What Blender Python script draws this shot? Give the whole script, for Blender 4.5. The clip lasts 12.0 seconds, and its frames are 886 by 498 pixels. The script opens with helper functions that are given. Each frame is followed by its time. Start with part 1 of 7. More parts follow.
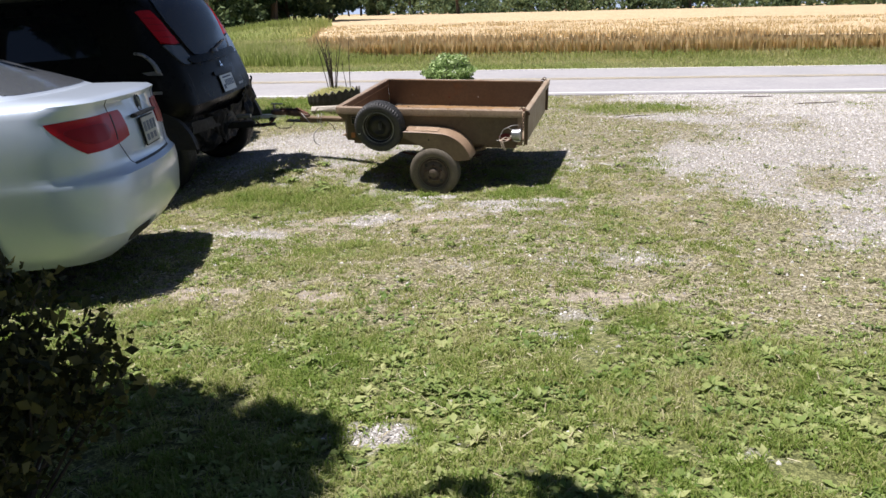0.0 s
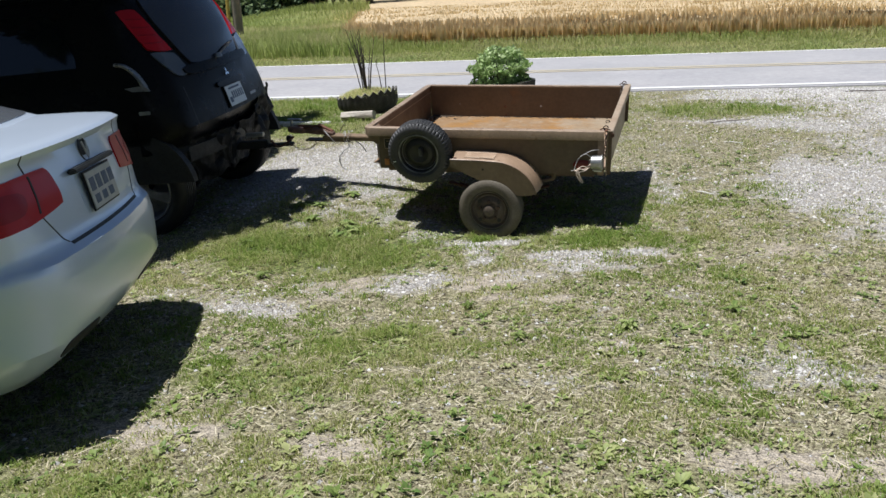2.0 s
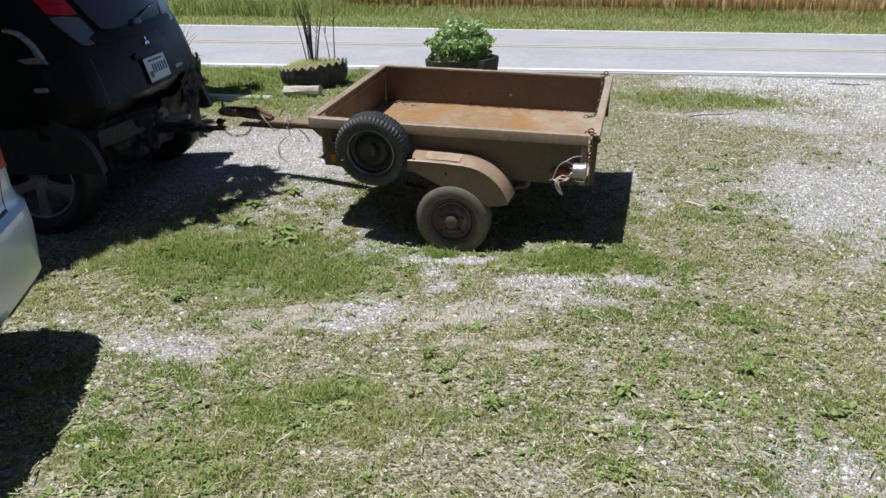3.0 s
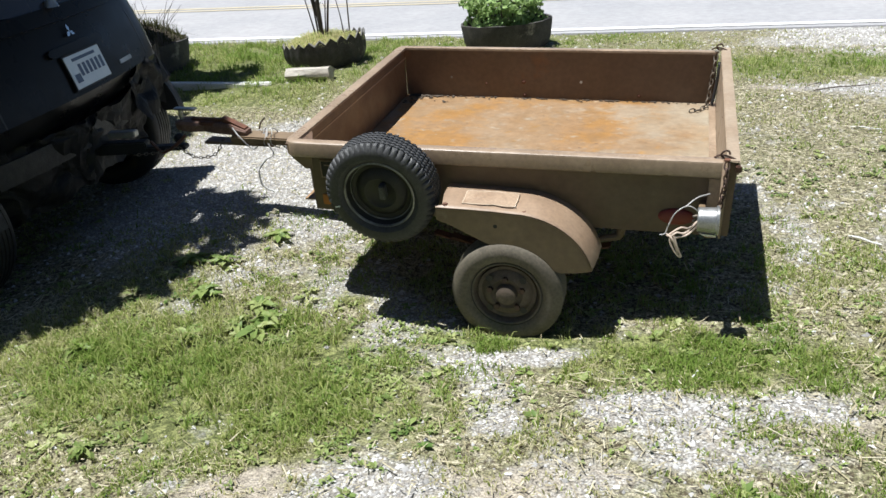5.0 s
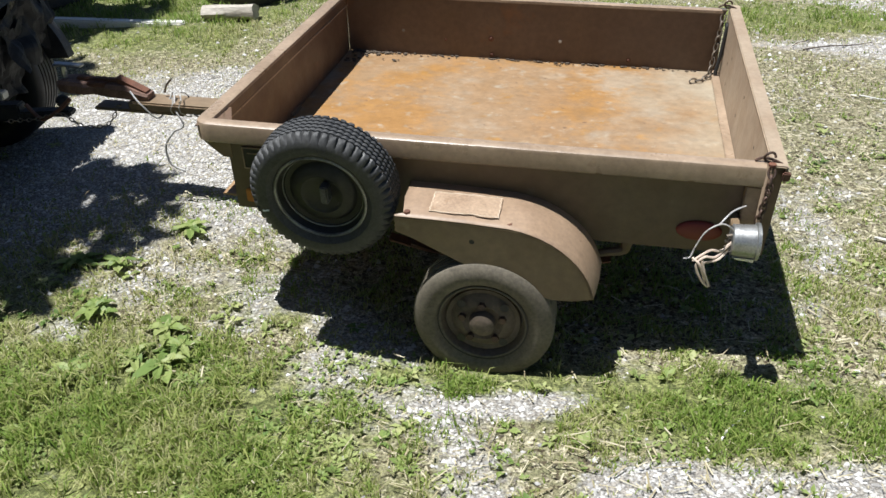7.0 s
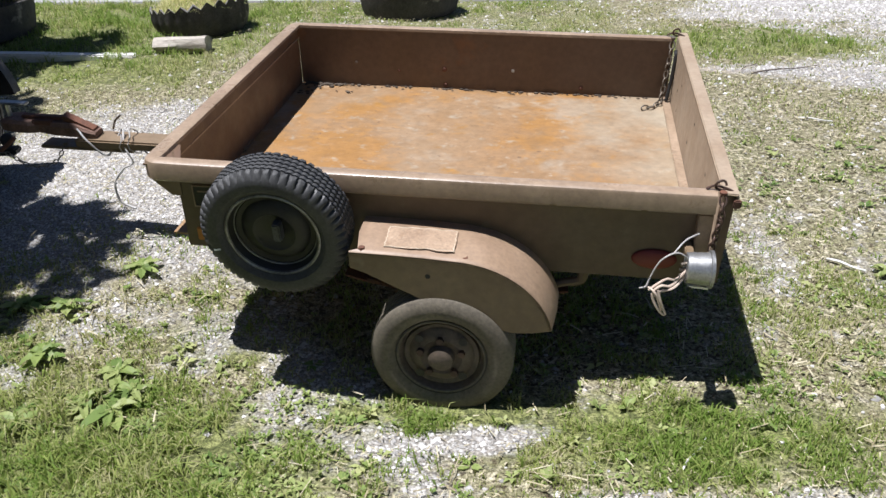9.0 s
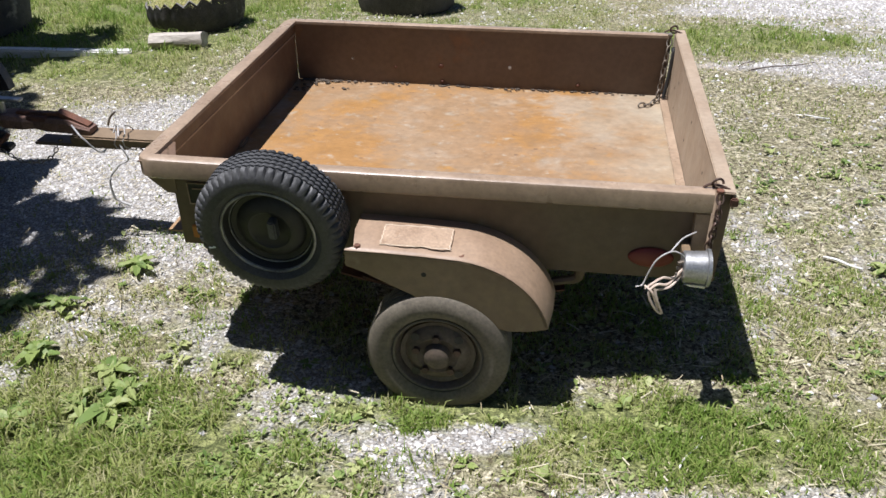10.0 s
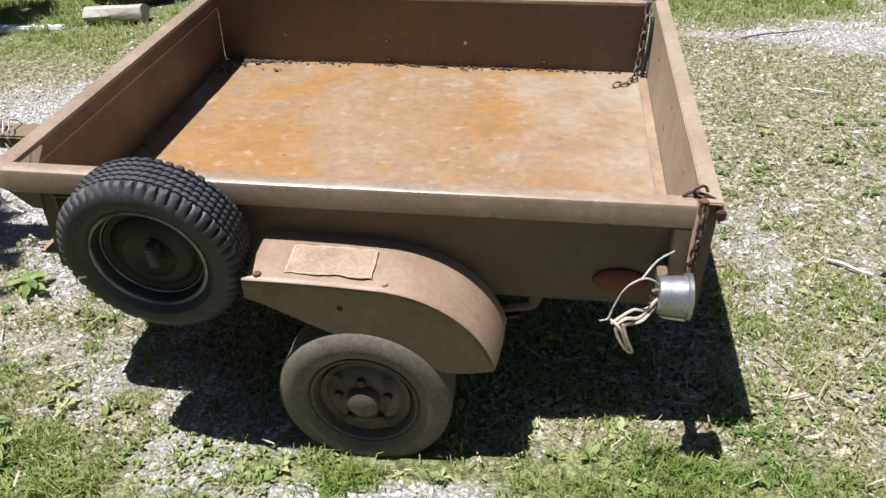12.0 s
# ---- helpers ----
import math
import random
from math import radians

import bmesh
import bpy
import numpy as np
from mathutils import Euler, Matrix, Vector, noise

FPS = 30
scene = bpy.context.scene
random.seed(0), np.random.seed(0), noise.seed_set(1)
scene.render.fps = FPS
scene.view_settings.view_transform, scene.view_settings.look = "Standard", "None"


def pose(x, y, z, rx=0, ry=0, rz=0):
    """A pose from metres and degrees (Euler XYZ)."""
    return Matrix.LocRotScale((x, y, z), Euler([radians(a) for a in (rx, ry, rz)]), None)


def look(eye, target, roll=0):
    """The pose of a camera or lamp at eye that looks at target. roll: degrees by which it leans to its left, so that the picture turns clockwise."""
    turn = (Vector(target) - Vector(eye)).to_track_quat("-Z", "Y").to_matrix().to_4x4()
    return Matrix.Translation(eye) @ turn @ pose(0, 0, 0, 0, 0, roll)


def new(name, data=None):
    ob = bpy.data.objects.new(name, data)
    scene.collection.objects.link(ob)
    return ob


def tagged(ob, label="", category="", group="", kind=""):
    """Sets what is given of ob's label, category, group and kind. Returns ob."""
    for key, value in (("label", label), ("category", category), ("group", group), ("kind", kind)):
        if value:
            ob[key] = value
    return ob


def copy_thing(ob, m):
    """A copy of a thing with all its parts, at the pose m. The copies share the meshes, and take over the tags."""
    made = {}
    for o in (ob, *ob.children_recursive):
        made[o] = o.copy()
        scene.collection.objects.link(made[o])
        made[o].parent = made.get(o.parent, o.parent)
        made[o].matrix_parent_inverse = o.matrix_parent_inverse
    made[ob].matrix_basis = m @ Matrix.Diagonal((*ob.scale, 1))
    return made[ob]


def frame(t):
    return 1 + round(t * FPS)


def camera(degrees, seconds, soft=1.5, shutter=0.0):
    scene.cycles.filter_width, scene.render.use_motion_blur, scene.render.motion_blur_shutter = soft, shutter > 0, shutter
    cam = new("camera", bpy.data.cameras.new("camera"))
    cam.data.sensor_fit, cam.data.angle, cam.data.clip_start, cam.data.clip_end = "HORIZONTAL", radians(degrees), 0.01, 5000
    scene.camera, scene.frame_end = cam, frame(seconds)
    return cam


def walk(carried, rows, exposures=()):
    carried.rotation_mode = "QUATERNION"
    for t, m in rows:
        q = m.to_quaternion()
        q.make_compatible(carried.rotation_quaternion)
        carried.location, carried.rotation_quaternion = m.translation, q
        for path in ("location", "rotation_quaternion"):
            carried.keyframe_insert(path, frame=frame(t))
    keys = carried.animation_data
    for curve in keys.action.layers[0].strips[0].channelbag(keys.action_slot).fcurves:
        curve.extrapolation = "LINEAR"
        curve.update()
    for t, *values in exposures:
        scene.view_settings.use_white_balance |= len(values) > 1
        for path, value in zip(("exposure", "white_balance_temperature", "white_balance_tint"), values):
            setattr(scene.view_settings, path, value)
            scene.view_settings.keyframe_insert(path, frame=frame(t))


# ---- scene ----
cam = camera(56.3, 12.0)
PATH = [
    (0, (0.355, 0.433, 1.319), (-0.144, 2.296, 0.788), -4.0),
    (0.1, (0.333, 0.474, 1.334), (-0.116, 2.35, 0.806), -2.5),
    (0.2, (0.311, 0.52, 1.348), (-0.1235, 2.4125, 0.851), -3.1),
    (0.3, (0.29, 0.567, 1.361), (-0.131, 2.475, 0.934), -3.7),
    (0.5, (0.255, 0.737, 1.371), (-0.197, 2.62, 0.87), -5.0),
    (0.7, (0.247, 0.896, 1.377), (-0.207, 2.783, 0.893), -4.0),
    (0.8, (0.245, 0.975, 1.379), (-0.222, 2.853, 0.875), -3.7),
    (1, (0.22, 1.13, 1.383), (-0.314, 2.993, 0.89), -4.9),
    (1.2, (0.144, 1.283, 1.383), (-0.408, 3.118, 0.811), -4.0),
    (1.3, (0.095, 1.359, 1.382), (-0.421, 3.196, 0.784), -3.4),
    (1.5, (0.009, 1.51, 1.386), (-0.433, 3.353, 0.747), -3.0),
    (1.7, (-0.046, 1.659, 1.401), (-0.535, 3.484, 0.747), -3.5),
    (1.8, (-0.069, 1.733, 1.412), (-0.597, 3.561, 0.797), -3.9),
    (2, (-0.109, 1.884, 1.434), (-0.704, 3.706, 0.864), -5.3),
    (2.2, (-0.14, 2.044, 1.46), (-0.694, 3.857, 0.821), -4.9),
    (2.3, (-0.154, 2.126, 1.473), (-0.732, 3.942, 0.865), -5.6),
    (2.5, (-0.194, 2.286, 1.494), (-0.748, 4.119, 0.916), -4.7),
    (2.7, (-0.267, 2.435, 1.499), (-0.805, 4.248, 0.85), -4.6),
    (2.8, (-0.31, 2.507, 1.498), (-0.821, 4.327, 0.844), -4.2),
    (3, (-0.381, 2.655, 1.498), (-0.849, 4.483, 0.835), -2.6),
    (3.2, (-0.418, 2.811, 1.505), (-0.907, 4.618, 0.799), -4.5),
    (3.3, (-0.429, 2.891, 1.509), (-0.947, 4.69, 0.807), -4.8),
    (3.5, (-0.448, 3.054, 1.518), (-0.968, 4.862, 0.841), -5.1),
    (3.7, (-0.455, 3.232, 1.526), (-1.047, 5.012, 0.834), -5.8),
    (5.3, (-0.887, 4.463, 1.439), (-1.439, 6.225, 0.67), -5.5),
    (5.5, (-0.959, 4.598, 1.45), (-1.454, 6.377, 0.681), -4.2),
    (5.7, (-1.019, 4.715, 1.45), (-1.459, 6.534, 0.744), -3.4),
    (5.8, (-1.047, 4.77, 1.449), (-1.427, 6.593, 0.72), -2.9),
    (6, (-1.088, 4.858, 1.444), (-1.384, 6.675, 0.665), -3.1),
    (6.2, (-1.098, 4.901, 1.432), (-1.439, 6.674, 0.571), -5.2),
    (6.3, (-1.095, 4.911, 1.425), (-1.462, 6.669, 0.544), -4.8),
    (6.5, (-1.086, 4.922, 1.415), (-1.505, 6.649, 0.497), -5.3),
    (6.7, (-1.074, 4.921, 1.416), (-1.466, 6.654, 0.498), -4.5),
    (6.8, (-1.067, 4.916, 1.419), (-1.448, 6.656, 0.51), -4.2),
    (7, (-1.055, 4.908, 1.423), (-1.453, 6.636, 0.5), -3.4),
    (7.2, (-1.052, 4.907, 1.423), (-1.422, 6.64, 0.494), -3.5),
    (7.3, (-1.053, 4.908, 1.422), (-1.423, 6.626, 0.467), -3.5),
    (7.5, (-1.054, 4.91, 1.421), (-1.419, 6.638, 0.482), -3.6),
    (7.7, (-1.057, 4.916, 1.423), (-1.398, 6.658, 0.502), -3.1),
    (9.3, (-1.034, 4.948, 1.44), (-1.346, 6.718, 0.562), -3.6),
    (9.5, (-1.032, 4.949, 1.439), (-1.349, 6.718, 0.561), -3.7),
    (10, (-1.038, 4.956, 1.44), (-1.344, 6.722, 0.553), -3.4),
    (10.2, (-1.042, 4.959, 1.435), (-1.345, 6.727, 0.551), -3.4),
    (10.5, (-1.052, 4.964, 1.427), (-1.348, 6.744, 0.564), -3.5),
    (10.7, (-1.064, 4.965, 1.428), (-1.349, 6.75, 0.574), -3.4),
    (10.8, (-1.071, 4.966, 1.43), (-1.33, 6.753, 0.571), -2.1),
    (11, (-1.081, 4.983, 1.431), (-1.306, 6.798, 0.622), -1.6),
    (11.2, (-1.091, 5.025, 1.428), (-1.389, 6.876, 0.734), -5.1),
    (11.3, (-1.094, 5.053, 1.425), (-1.396, 6.901, 0.722), -4.9),
    (11.5, (-1.083, 5.126, 1.415), (-1.416, 6.919, 0.594), -6.5),
    (11.7, (-1.037, 5.229, 1.395), (-1.357, 6.974, 0.471), -4.7),
    (11.8, (-1.005, 5.289, 1.382), (-1.353, 7.047, 0.493), -5.1),
    (12, (-0.941, 5.409, 1.357), (-1.236, 7.141, 0.4), -4.3),
]
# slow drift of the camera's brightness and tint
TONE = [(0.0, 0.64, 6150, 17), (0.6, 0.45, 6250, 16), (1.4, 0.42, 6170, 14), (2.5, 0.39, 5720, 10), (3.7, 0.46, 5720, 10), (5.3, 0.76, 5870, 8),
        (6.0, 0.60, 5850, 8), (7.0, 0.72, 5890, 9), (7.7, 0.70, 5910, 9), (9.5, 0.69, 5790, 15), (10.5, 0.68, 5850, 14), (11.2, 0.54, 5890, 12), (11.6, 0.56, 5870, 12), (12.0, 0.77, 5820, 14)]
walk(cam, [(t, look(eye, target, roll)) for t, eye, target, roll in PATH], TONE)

# ---- light ----
TO_SUN = Vector((-0.218, -0.095, 1.0)).normalized()
world = bpy.data.worlds.new("world")
scene.world = world
world.use_nodes = True
wn, wl = world.node_tree.nodes, world.node_tree.links
sky = wn.new("ShaderNodeTexSky")
sky.sky_type, sky.sun_disc = "NISHITA", False
sky.sun_elevation = math.asin(TO_SUN.z)
sky.sun_rotation = math.atan2(TO_SUN.x, TO_SUN.y)
sky.air_density, sky.dust_density = 0.8, 0.4
wn["Background"].inputs["Strength"].default_value = 0.037
wl.new(sky.outputs[0], wn["Background"].inputs["Color"])
sun = new("sun", bpy.data.lights.new("sun", "SUN"))
sun.data.energy, sun.data.angle, sun.data.color = 5.0, radians(0.53), (1.0, 0.95, 0.87)
sun.matrix_world = look(TO_SUN * 30, (0, 0, 0))
scene.view_settings.exposure = 0.5
scene.view_settings.use_white_balance = True
scene.view_settings.white_balance_temperature, scene.view_settings.white_balance_tint = 6200, 10

# pale summer haze low over the far trees
haze_m = bpy.data.materials.new("pale_sky_haze")
haze_m.use_nodes = True
hn, hl = haze_m.node_tree.nodes, haze_m.node_tree.links
hn.remove(hn["Principled BSDF"])
he, hg, hr, hc = hn.new("ShaderNodeEmission"), hn.new("ShaderNodeTexCoord"), hn.new("ShaderNodeValToRGB"), hn.new("ShaderNodeSeparateXYZ")
hl.new(hg.outputs["Generated"], hc.inputs[0])
hl.new(hc.outputs["Z"], hr.inputs[0])
hr.color_ramp.elements[0].color, hr.color_ramp.elements[1].color = (0.62, 0.70, 0.80, 1), (0.30, 0.46, 0.72, 1)
hl.new(hr.outputs[0], he.inputs[0])
he.inputs[1].default_value = 0.75
hl.new(he.outputs[0], hn["Material Output"].inputs[0])


# ---- materials ----
def mat(name, c1, c2=None, scale=6.0, rough=0.6, metal=0.0, bump=0.0, bscale=80.0, spots=None, fine=0.25, coat=0.0,
        rvar=0.12, rand=0.0, tone="", stretch=(1, 1, 1), fade=None):
    """A procedural surface: two colours in soft patches, fine grain, optional spots (colour, threshold, scale), relief."""
    m = bpy.data.materials.new(name)
    m.use_nodes = True
    n, k = m.node_tree.nodes, m.node_tree.links
    p = n["Principled BSDF"]
    tc = n.new("ShaderNodeTexCoord")
    mp = n.new("ShaderNodeMapping")
    mp.inputs["Scale"].default_value = stretch
    k.new(tc.outputs["Object"], mp.inputs[0])
    co = mp.outputs[0]
    c2 = c2 or tuple(v * 0.75 for v in c1)

    def noise_tex(s, d=4.0, r=0.6):
        t = n.new("ShaderNodeTexNoise")
        t.inputs["Scale"].default_value, t.inputs["Detail"].default_value, t.inputs["Roughness"].default_value = s, d, r
        k.new(co, t.inputs["Vector"])
        return t.outputs["Fac"]

    def mix(fac, a, b, mode="MIX"):
        x = n.new("ShaderNodeMix")
        x.data_type, x.blend_type = "RGBA", mode
        for sock, v in ((x.inputs[0], fac), (x.inputs[6], a), (x.inputs[7], b)):
            if isinstance(v, (float, int)):
                sock.default_value = v
            elif isinstance(v, tuple):
                sock.default_value = (*v, 1)
            else:
                k.new(v, sock)
        return x.outputs[2]

    def ramp(v, lo, hi):
        r = n.new("ShaderNodeMapRange")
        r.inputs[1].default_value, r.inputs[2].default_value = lo, hi
        k.new(v, r.inputs[0])
        return r.outputs[0]

    col = mix(ramp(noise_tex(scale), 0.35, 0.65), c1, c2)
    for c3, thr, sc in spots or ():
        col = mix(ramp(noise_tex(sc, 6, 0.65), thr, thr + 0.1), col, c3)
    if tone:
        at = n.new("ShaderNodeAttribute")
        at.attribute_name = tone
        col = mix(at.outputs["Fac"], col, mix(0.5, c2, c2))
    if fade:
        c3, lo, hi = fade
        ax = n.new("ShaderNodeSeparateXYZ")
        k.new(tc.outputs["Object"], ax.inputs[0])
        ad = n.new("ShaderNodeMath")
        k.new(ax.outputs["X"], ad.inputs[0])
        wob = n.new("ShaderNodeMapRange")
        wob.inputs[3].default_value, wob.inputs[4].default_value = -0.45, 0.45
        k.new(noise_tex(3.5, 5), wob.inputs[0])
        k.new(wob.outputs[0], ad.inputs[1])
        col = mix(ramp(ad.outputs[0], lo, hi), col, c3)
    if fine:
        g = n.new("ShaderNodeMapRange")
        g.inputs[1].default_value, g.inputs[2].default_value = 0.3, 0.7
        g.inputs[3].default_value, g.inputs[4].default_value = 1 - fine, 1 + fine
        k.new(noise_tex(scale * 14, 3), g.inputs[0])
        col = mix(1.0, col, g.outputs[0], "MULTIPLY")
    if rand:
        oi = n.new("ShaderNodeObjectInfo")
        g = n.new("ShaderNodeMapRange")
        g.inputs[3].default_value, g.inputs[4].default_value = 1 - rand, 1 + rand
        k.new(oi.outputs["Random"], g.inputs[0])
        col = mix(1.0, col, g.outputs[0], "MULTIPLY")
    k.new(col, p.inputs["Base Color"])
    g = n.new("ShaderNodeMapRange")
    g.inputs[1].default_value, g.inputs[2].default_value = 0.3, 0.7
    g.inputs[3].default_value, g.inputs[4].default_value = max(0.02, rough - rvar), min(1.0, rough + rvar)
    k.new(noise_tex(scale * 3), g.inputs[0])
    k.new(g.outputs[0], p.inputs["Roughness"])
    p.inputs["Metallic"].default_value = metal
    p.inputs["Coat Weight"].default_value = coat
    p.inputs["Coat Roughness"].default_value = 0.04
    if bump:
        b = n.new("ShaderNodeBump")
        b.inputs["Strength"].default_value, b.inputs["Distance"].default_value = bump, 0.01
        k.new(noise_tex(bscale, 5), b.inputs["Height"])
        k.new(b.outputs[0], p.inputs["Normal"])
    return m


def leaf_mat(name, a, b, c, trans=0.3, rough=0.55):
    """Leaves and blades: three colours by each piece's own tone (0 to 1), some light let through."""
    m = bpy.data.materials.new(name)
    m.use_nodes = True
    n, k = m.node_tree.nodes, m.node_tree.links
    p = n["Principled BSDF"]
    at = n.new("ShaderNodeAttribute")
    at.attribute_name = "tone"
    r = n.new("ShaderNodeValToRGB")
    r.color_ramp.elements[0].color, r.color_ramp.elements[1].color = (*a, 1), (*c, 1)
    e = r.color_ramp.elements.new(0.5)
    e.color = (*b, 1)
    k.new(at.outputs["Fac"], r.inputs[0])
    k.new(r.outputs[0], p.inputs["Base Color"])
    p.inputs["Roughness"].default_value = rough
    p.inputs["Specular IOR Level"].default_value = 0.145
    t = n.new("ShaderNodeBsdfTranslucent")
    k.new(r.outputs[0], t.inputs[0])
    x = n.new("ShaderNodeMixShader")
    x.inputs[0].default_value = trans
    k.new(p.outputs[0], x.inputs[1])
    k.new(t.outputs[0], x.inputs[2])
    k.new(x.outputs[0], n["Material Output"].inputs[0])
    return m


def glass_mat(name, colour, rough=0.03, coat=0.5):
    m = bpy.data.materials.new(name)
    m.use_nodes = True
    p = m.node_tree.nodes["Principled BSDF"]
    p.inputs["Base Color"].default_value = (*colour, 1)
    p.inputs["Roughness"].default_value = rough
    p.inputs["Coat Weight"].default_value = coat
    return m


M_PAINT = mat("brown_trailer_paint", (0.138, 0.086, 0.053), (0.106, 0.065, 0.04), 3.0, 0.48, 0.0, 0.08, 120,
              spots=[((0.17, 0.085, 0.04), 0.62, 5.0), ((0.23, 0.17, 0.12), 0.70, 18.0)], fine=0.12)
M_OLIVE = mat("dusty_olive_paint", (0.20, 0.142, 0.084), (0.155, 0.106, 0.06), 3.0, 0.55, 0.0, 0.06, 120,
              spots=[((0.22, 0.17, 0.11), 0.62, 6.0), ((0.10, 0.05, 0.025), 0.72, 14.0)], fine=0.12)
# the olive paint again, darkened to hold the near side's shade
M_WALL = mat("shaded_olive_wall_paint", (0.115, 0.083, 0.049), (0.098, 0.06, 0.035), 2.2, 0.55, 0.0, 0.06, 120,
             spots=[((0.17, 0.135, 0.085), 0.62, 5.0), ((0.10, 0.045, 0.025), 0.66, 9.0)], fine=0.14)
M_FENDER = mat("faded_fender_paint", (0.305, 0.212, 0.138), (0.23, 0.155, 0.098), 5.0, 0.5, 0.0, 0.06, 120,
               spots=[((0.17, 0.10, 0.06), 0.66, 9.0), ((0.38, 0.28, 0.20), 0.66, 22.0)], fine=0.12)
# worn paint, its base colour raised for the highlights along the rim
M_RIM = mat("worn_lightened_rim_paint", (0.33, 0.245, 0.17), (0.25, 0.18, 0.12), 4.0, 0.34, 0.0, 0.05, 120,
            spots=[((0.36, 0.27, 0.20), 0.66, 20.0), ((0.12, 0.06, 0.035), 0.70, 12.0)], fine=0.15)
M_BED = mat("rusty_bed_sheet", (0.275, 0.185, 0.105), (0.265, 0.155, 0.07), 2.4, 0.48, 0.0, 0.2, 60,
            spots=[((0.29, 0.155, 0.05), 0.47, 2.1), ((0.30, 0.225, 0.15), 0.55, 3.0), ((0.31, 0.165, 0.045), 0.60, 9.0), ((0.32, 0.255, 0.18), 0.58, 15.0), ((0.37, 0.31, 0.235), 0.63, 42.0),
                   ((0.15, 0.09, 0.05), 0.62, 34.0), ((0.12, 0.07, 0.04), 0.69, 11.0)],
            fine=0.14, stretch=(0.95, 1.1, 1), fade=((0.31, 0.262, 0.19), 1.22, 1.68))
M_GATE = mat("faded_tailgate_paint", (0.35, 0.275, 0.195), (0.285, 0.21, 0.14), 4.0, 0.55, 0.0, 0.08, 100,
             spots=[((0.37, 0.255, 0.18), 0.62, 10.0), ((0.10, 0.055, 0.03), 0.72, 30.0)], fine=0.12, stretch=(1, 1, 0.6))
M_PATCH = mat("pale_fender_patch", (0.355, 0.255, 0.17), (0.265, 0.182, 0.118), 9.0, 0.6, 0.0, 0.15, 150,
              spots=[((0.46, 0.37, 0.27), 0.62, 26.0), ((0.25, 0.165, 0.10), 0.57, 16.0)], fine=0.2)
M_EDGE = mat("whitish_torn_edge", (0.56, 0.47, 0.36), (0.40, 0.31, 0.21), 40.0, 0.7, 0.0, 0.2, 150, fine=0.3)
M_RUST = mat("dark_rust", (0.16, 0.065, 0.035), (0.09, 0.045, 0.03), 14.0, 0.75, 0.1, 0.25, 200, fine=0.3)
M_REDRUST = mat("red_rust_steel", (0.22, 0.125, 0.09), (0.12, 0.07, 0.05), 12.0, 0.65, 0.1, 0.2, 200, fine=0.3)
M_TYRE = mat("black_tyre_rubber", (0.035, 0.035, 0.036), (0.05, 0.05, 0.05), 10.0, 0.62, 0.0, 0.1, 260, fine=0.3)
M_TYRE_DUST = mat("dusty_tyre_rubber", (0.135, 0.116, 0.086), (0.098, 0.083, 0.06), 7.0, 0.8, 0.0, 0.15, 200,
                  spots=[((0.19, 0.16, 0.12), 0.66, 16.0), ((0.07, 0.058, 0.045), 0.64, 9.0)], fine=0.25)
M_HUB = mat("dirty_brown_wheel_paint", (0.105, 0.08, 0.058), (0.07, 0.052, 0.038), 6.0, 0.65, 0.0, 0.1, 150, spots=[((0.20, 0.16, 0.115), 0.62, 14.0)], fine=0.25)
M_BLACK = mat("black_steel_wheel", (0.009, 0.009, 0.009), (0.014, 0.013, 0.011), 8.0, 0.55, 0.0, 0.05, 120, fine=0.2)
M_RIMEDGE = mat("worn_bright_rim", (0.30, 0.30, 0.29), (0.12, 0.12, 0.12), 14.0, 0.4, 0.6, 0.1, 150, fine=0.3)
M_STEEL = mat("dull_steel", (0.42, 0.42, 0.42), (0.32, 0.32, 0.31), 12.0, 0.38, 0.75, 0.05, 200, fine=0.2)
M_IRON = mat("dark_rusty_iron", (0.055, 0.036, 0.028), (0.09, 0.05, 0.034), 30.0, 0.6, 0.3, 0.1, 200, fine=0.3)
M_CHAIN = mat("grey_chain_steel", (0.22, 0.20, 0.17), (0.12, 0.09, 0.06), 30.0, 0.5, 0.4, 0.1, 200, fine=0.3)
M_REDLENS = glass_mat("dark_red_lens", (0.15, 0.020, 0.014), 0.5, 0.0)
M_AMBER = glass_mat("amber_lens", (0.42, 0.13, 0.02), 0.3)
M_PINK = mat("pale_wire", (0.64, 0.52, 0.42), (0.50, 0.40, 0.32), 30.0, 0.6, 0.0, fine=0.1)
M_WHITEWIRE = mat("grey_white_cable", (0.52, 0.51, 0.49), (0.34, 0.32, 0.30), 30.0, 0.6, 0.0, fine=0.2)
M_SILVER = mat("silver_car_paint", (0.55, 0.63, 0.74), (0.53, 0.61, 0.72), 2.0, 0.40, 0.35, 0.0, fine=0.0, coat=0.6, rvar=0.0)
M_NIGHT = mat("black_car_paint", (0.006, 0.006, 0.006), (0.009, 0.0085, 0.008), 2.0, 0.30, 0.0, 0.0,
              spots=[((0.018, 0.017, 0.015), 0.64, 5.0)], fine=0.05, coat=0.0, rvar=0.08)
M_NIGHT.node_tree.nodes["Principled BSDF"].inputs["Specular IOR Level"].default_value = 0.09
M_TRIM = mat("black_plastic", (0.012, 0.012, 0.012), (0.018, 0.018, 0.018), 9.0, 0.6, 0.0, 0.08, 200, fine=0.15)
M_CARGLASS = glass_mat("tinted_car_glass", (0.006, 0.007, 0.009), 0.05, 0.0)
M_HATCH = glass_mat("dusty_tinted_hatch_glass", (0.022, 0.022, 0.026), 0.16, 0.0)
# base colour lifted to stand for the sky reflected in the saloon's rear glass
M_SKYGLASS = glass_mat("sky_lightened_rear_glass", (0.10, 0.11, 0.125), 0.12, 0.3)
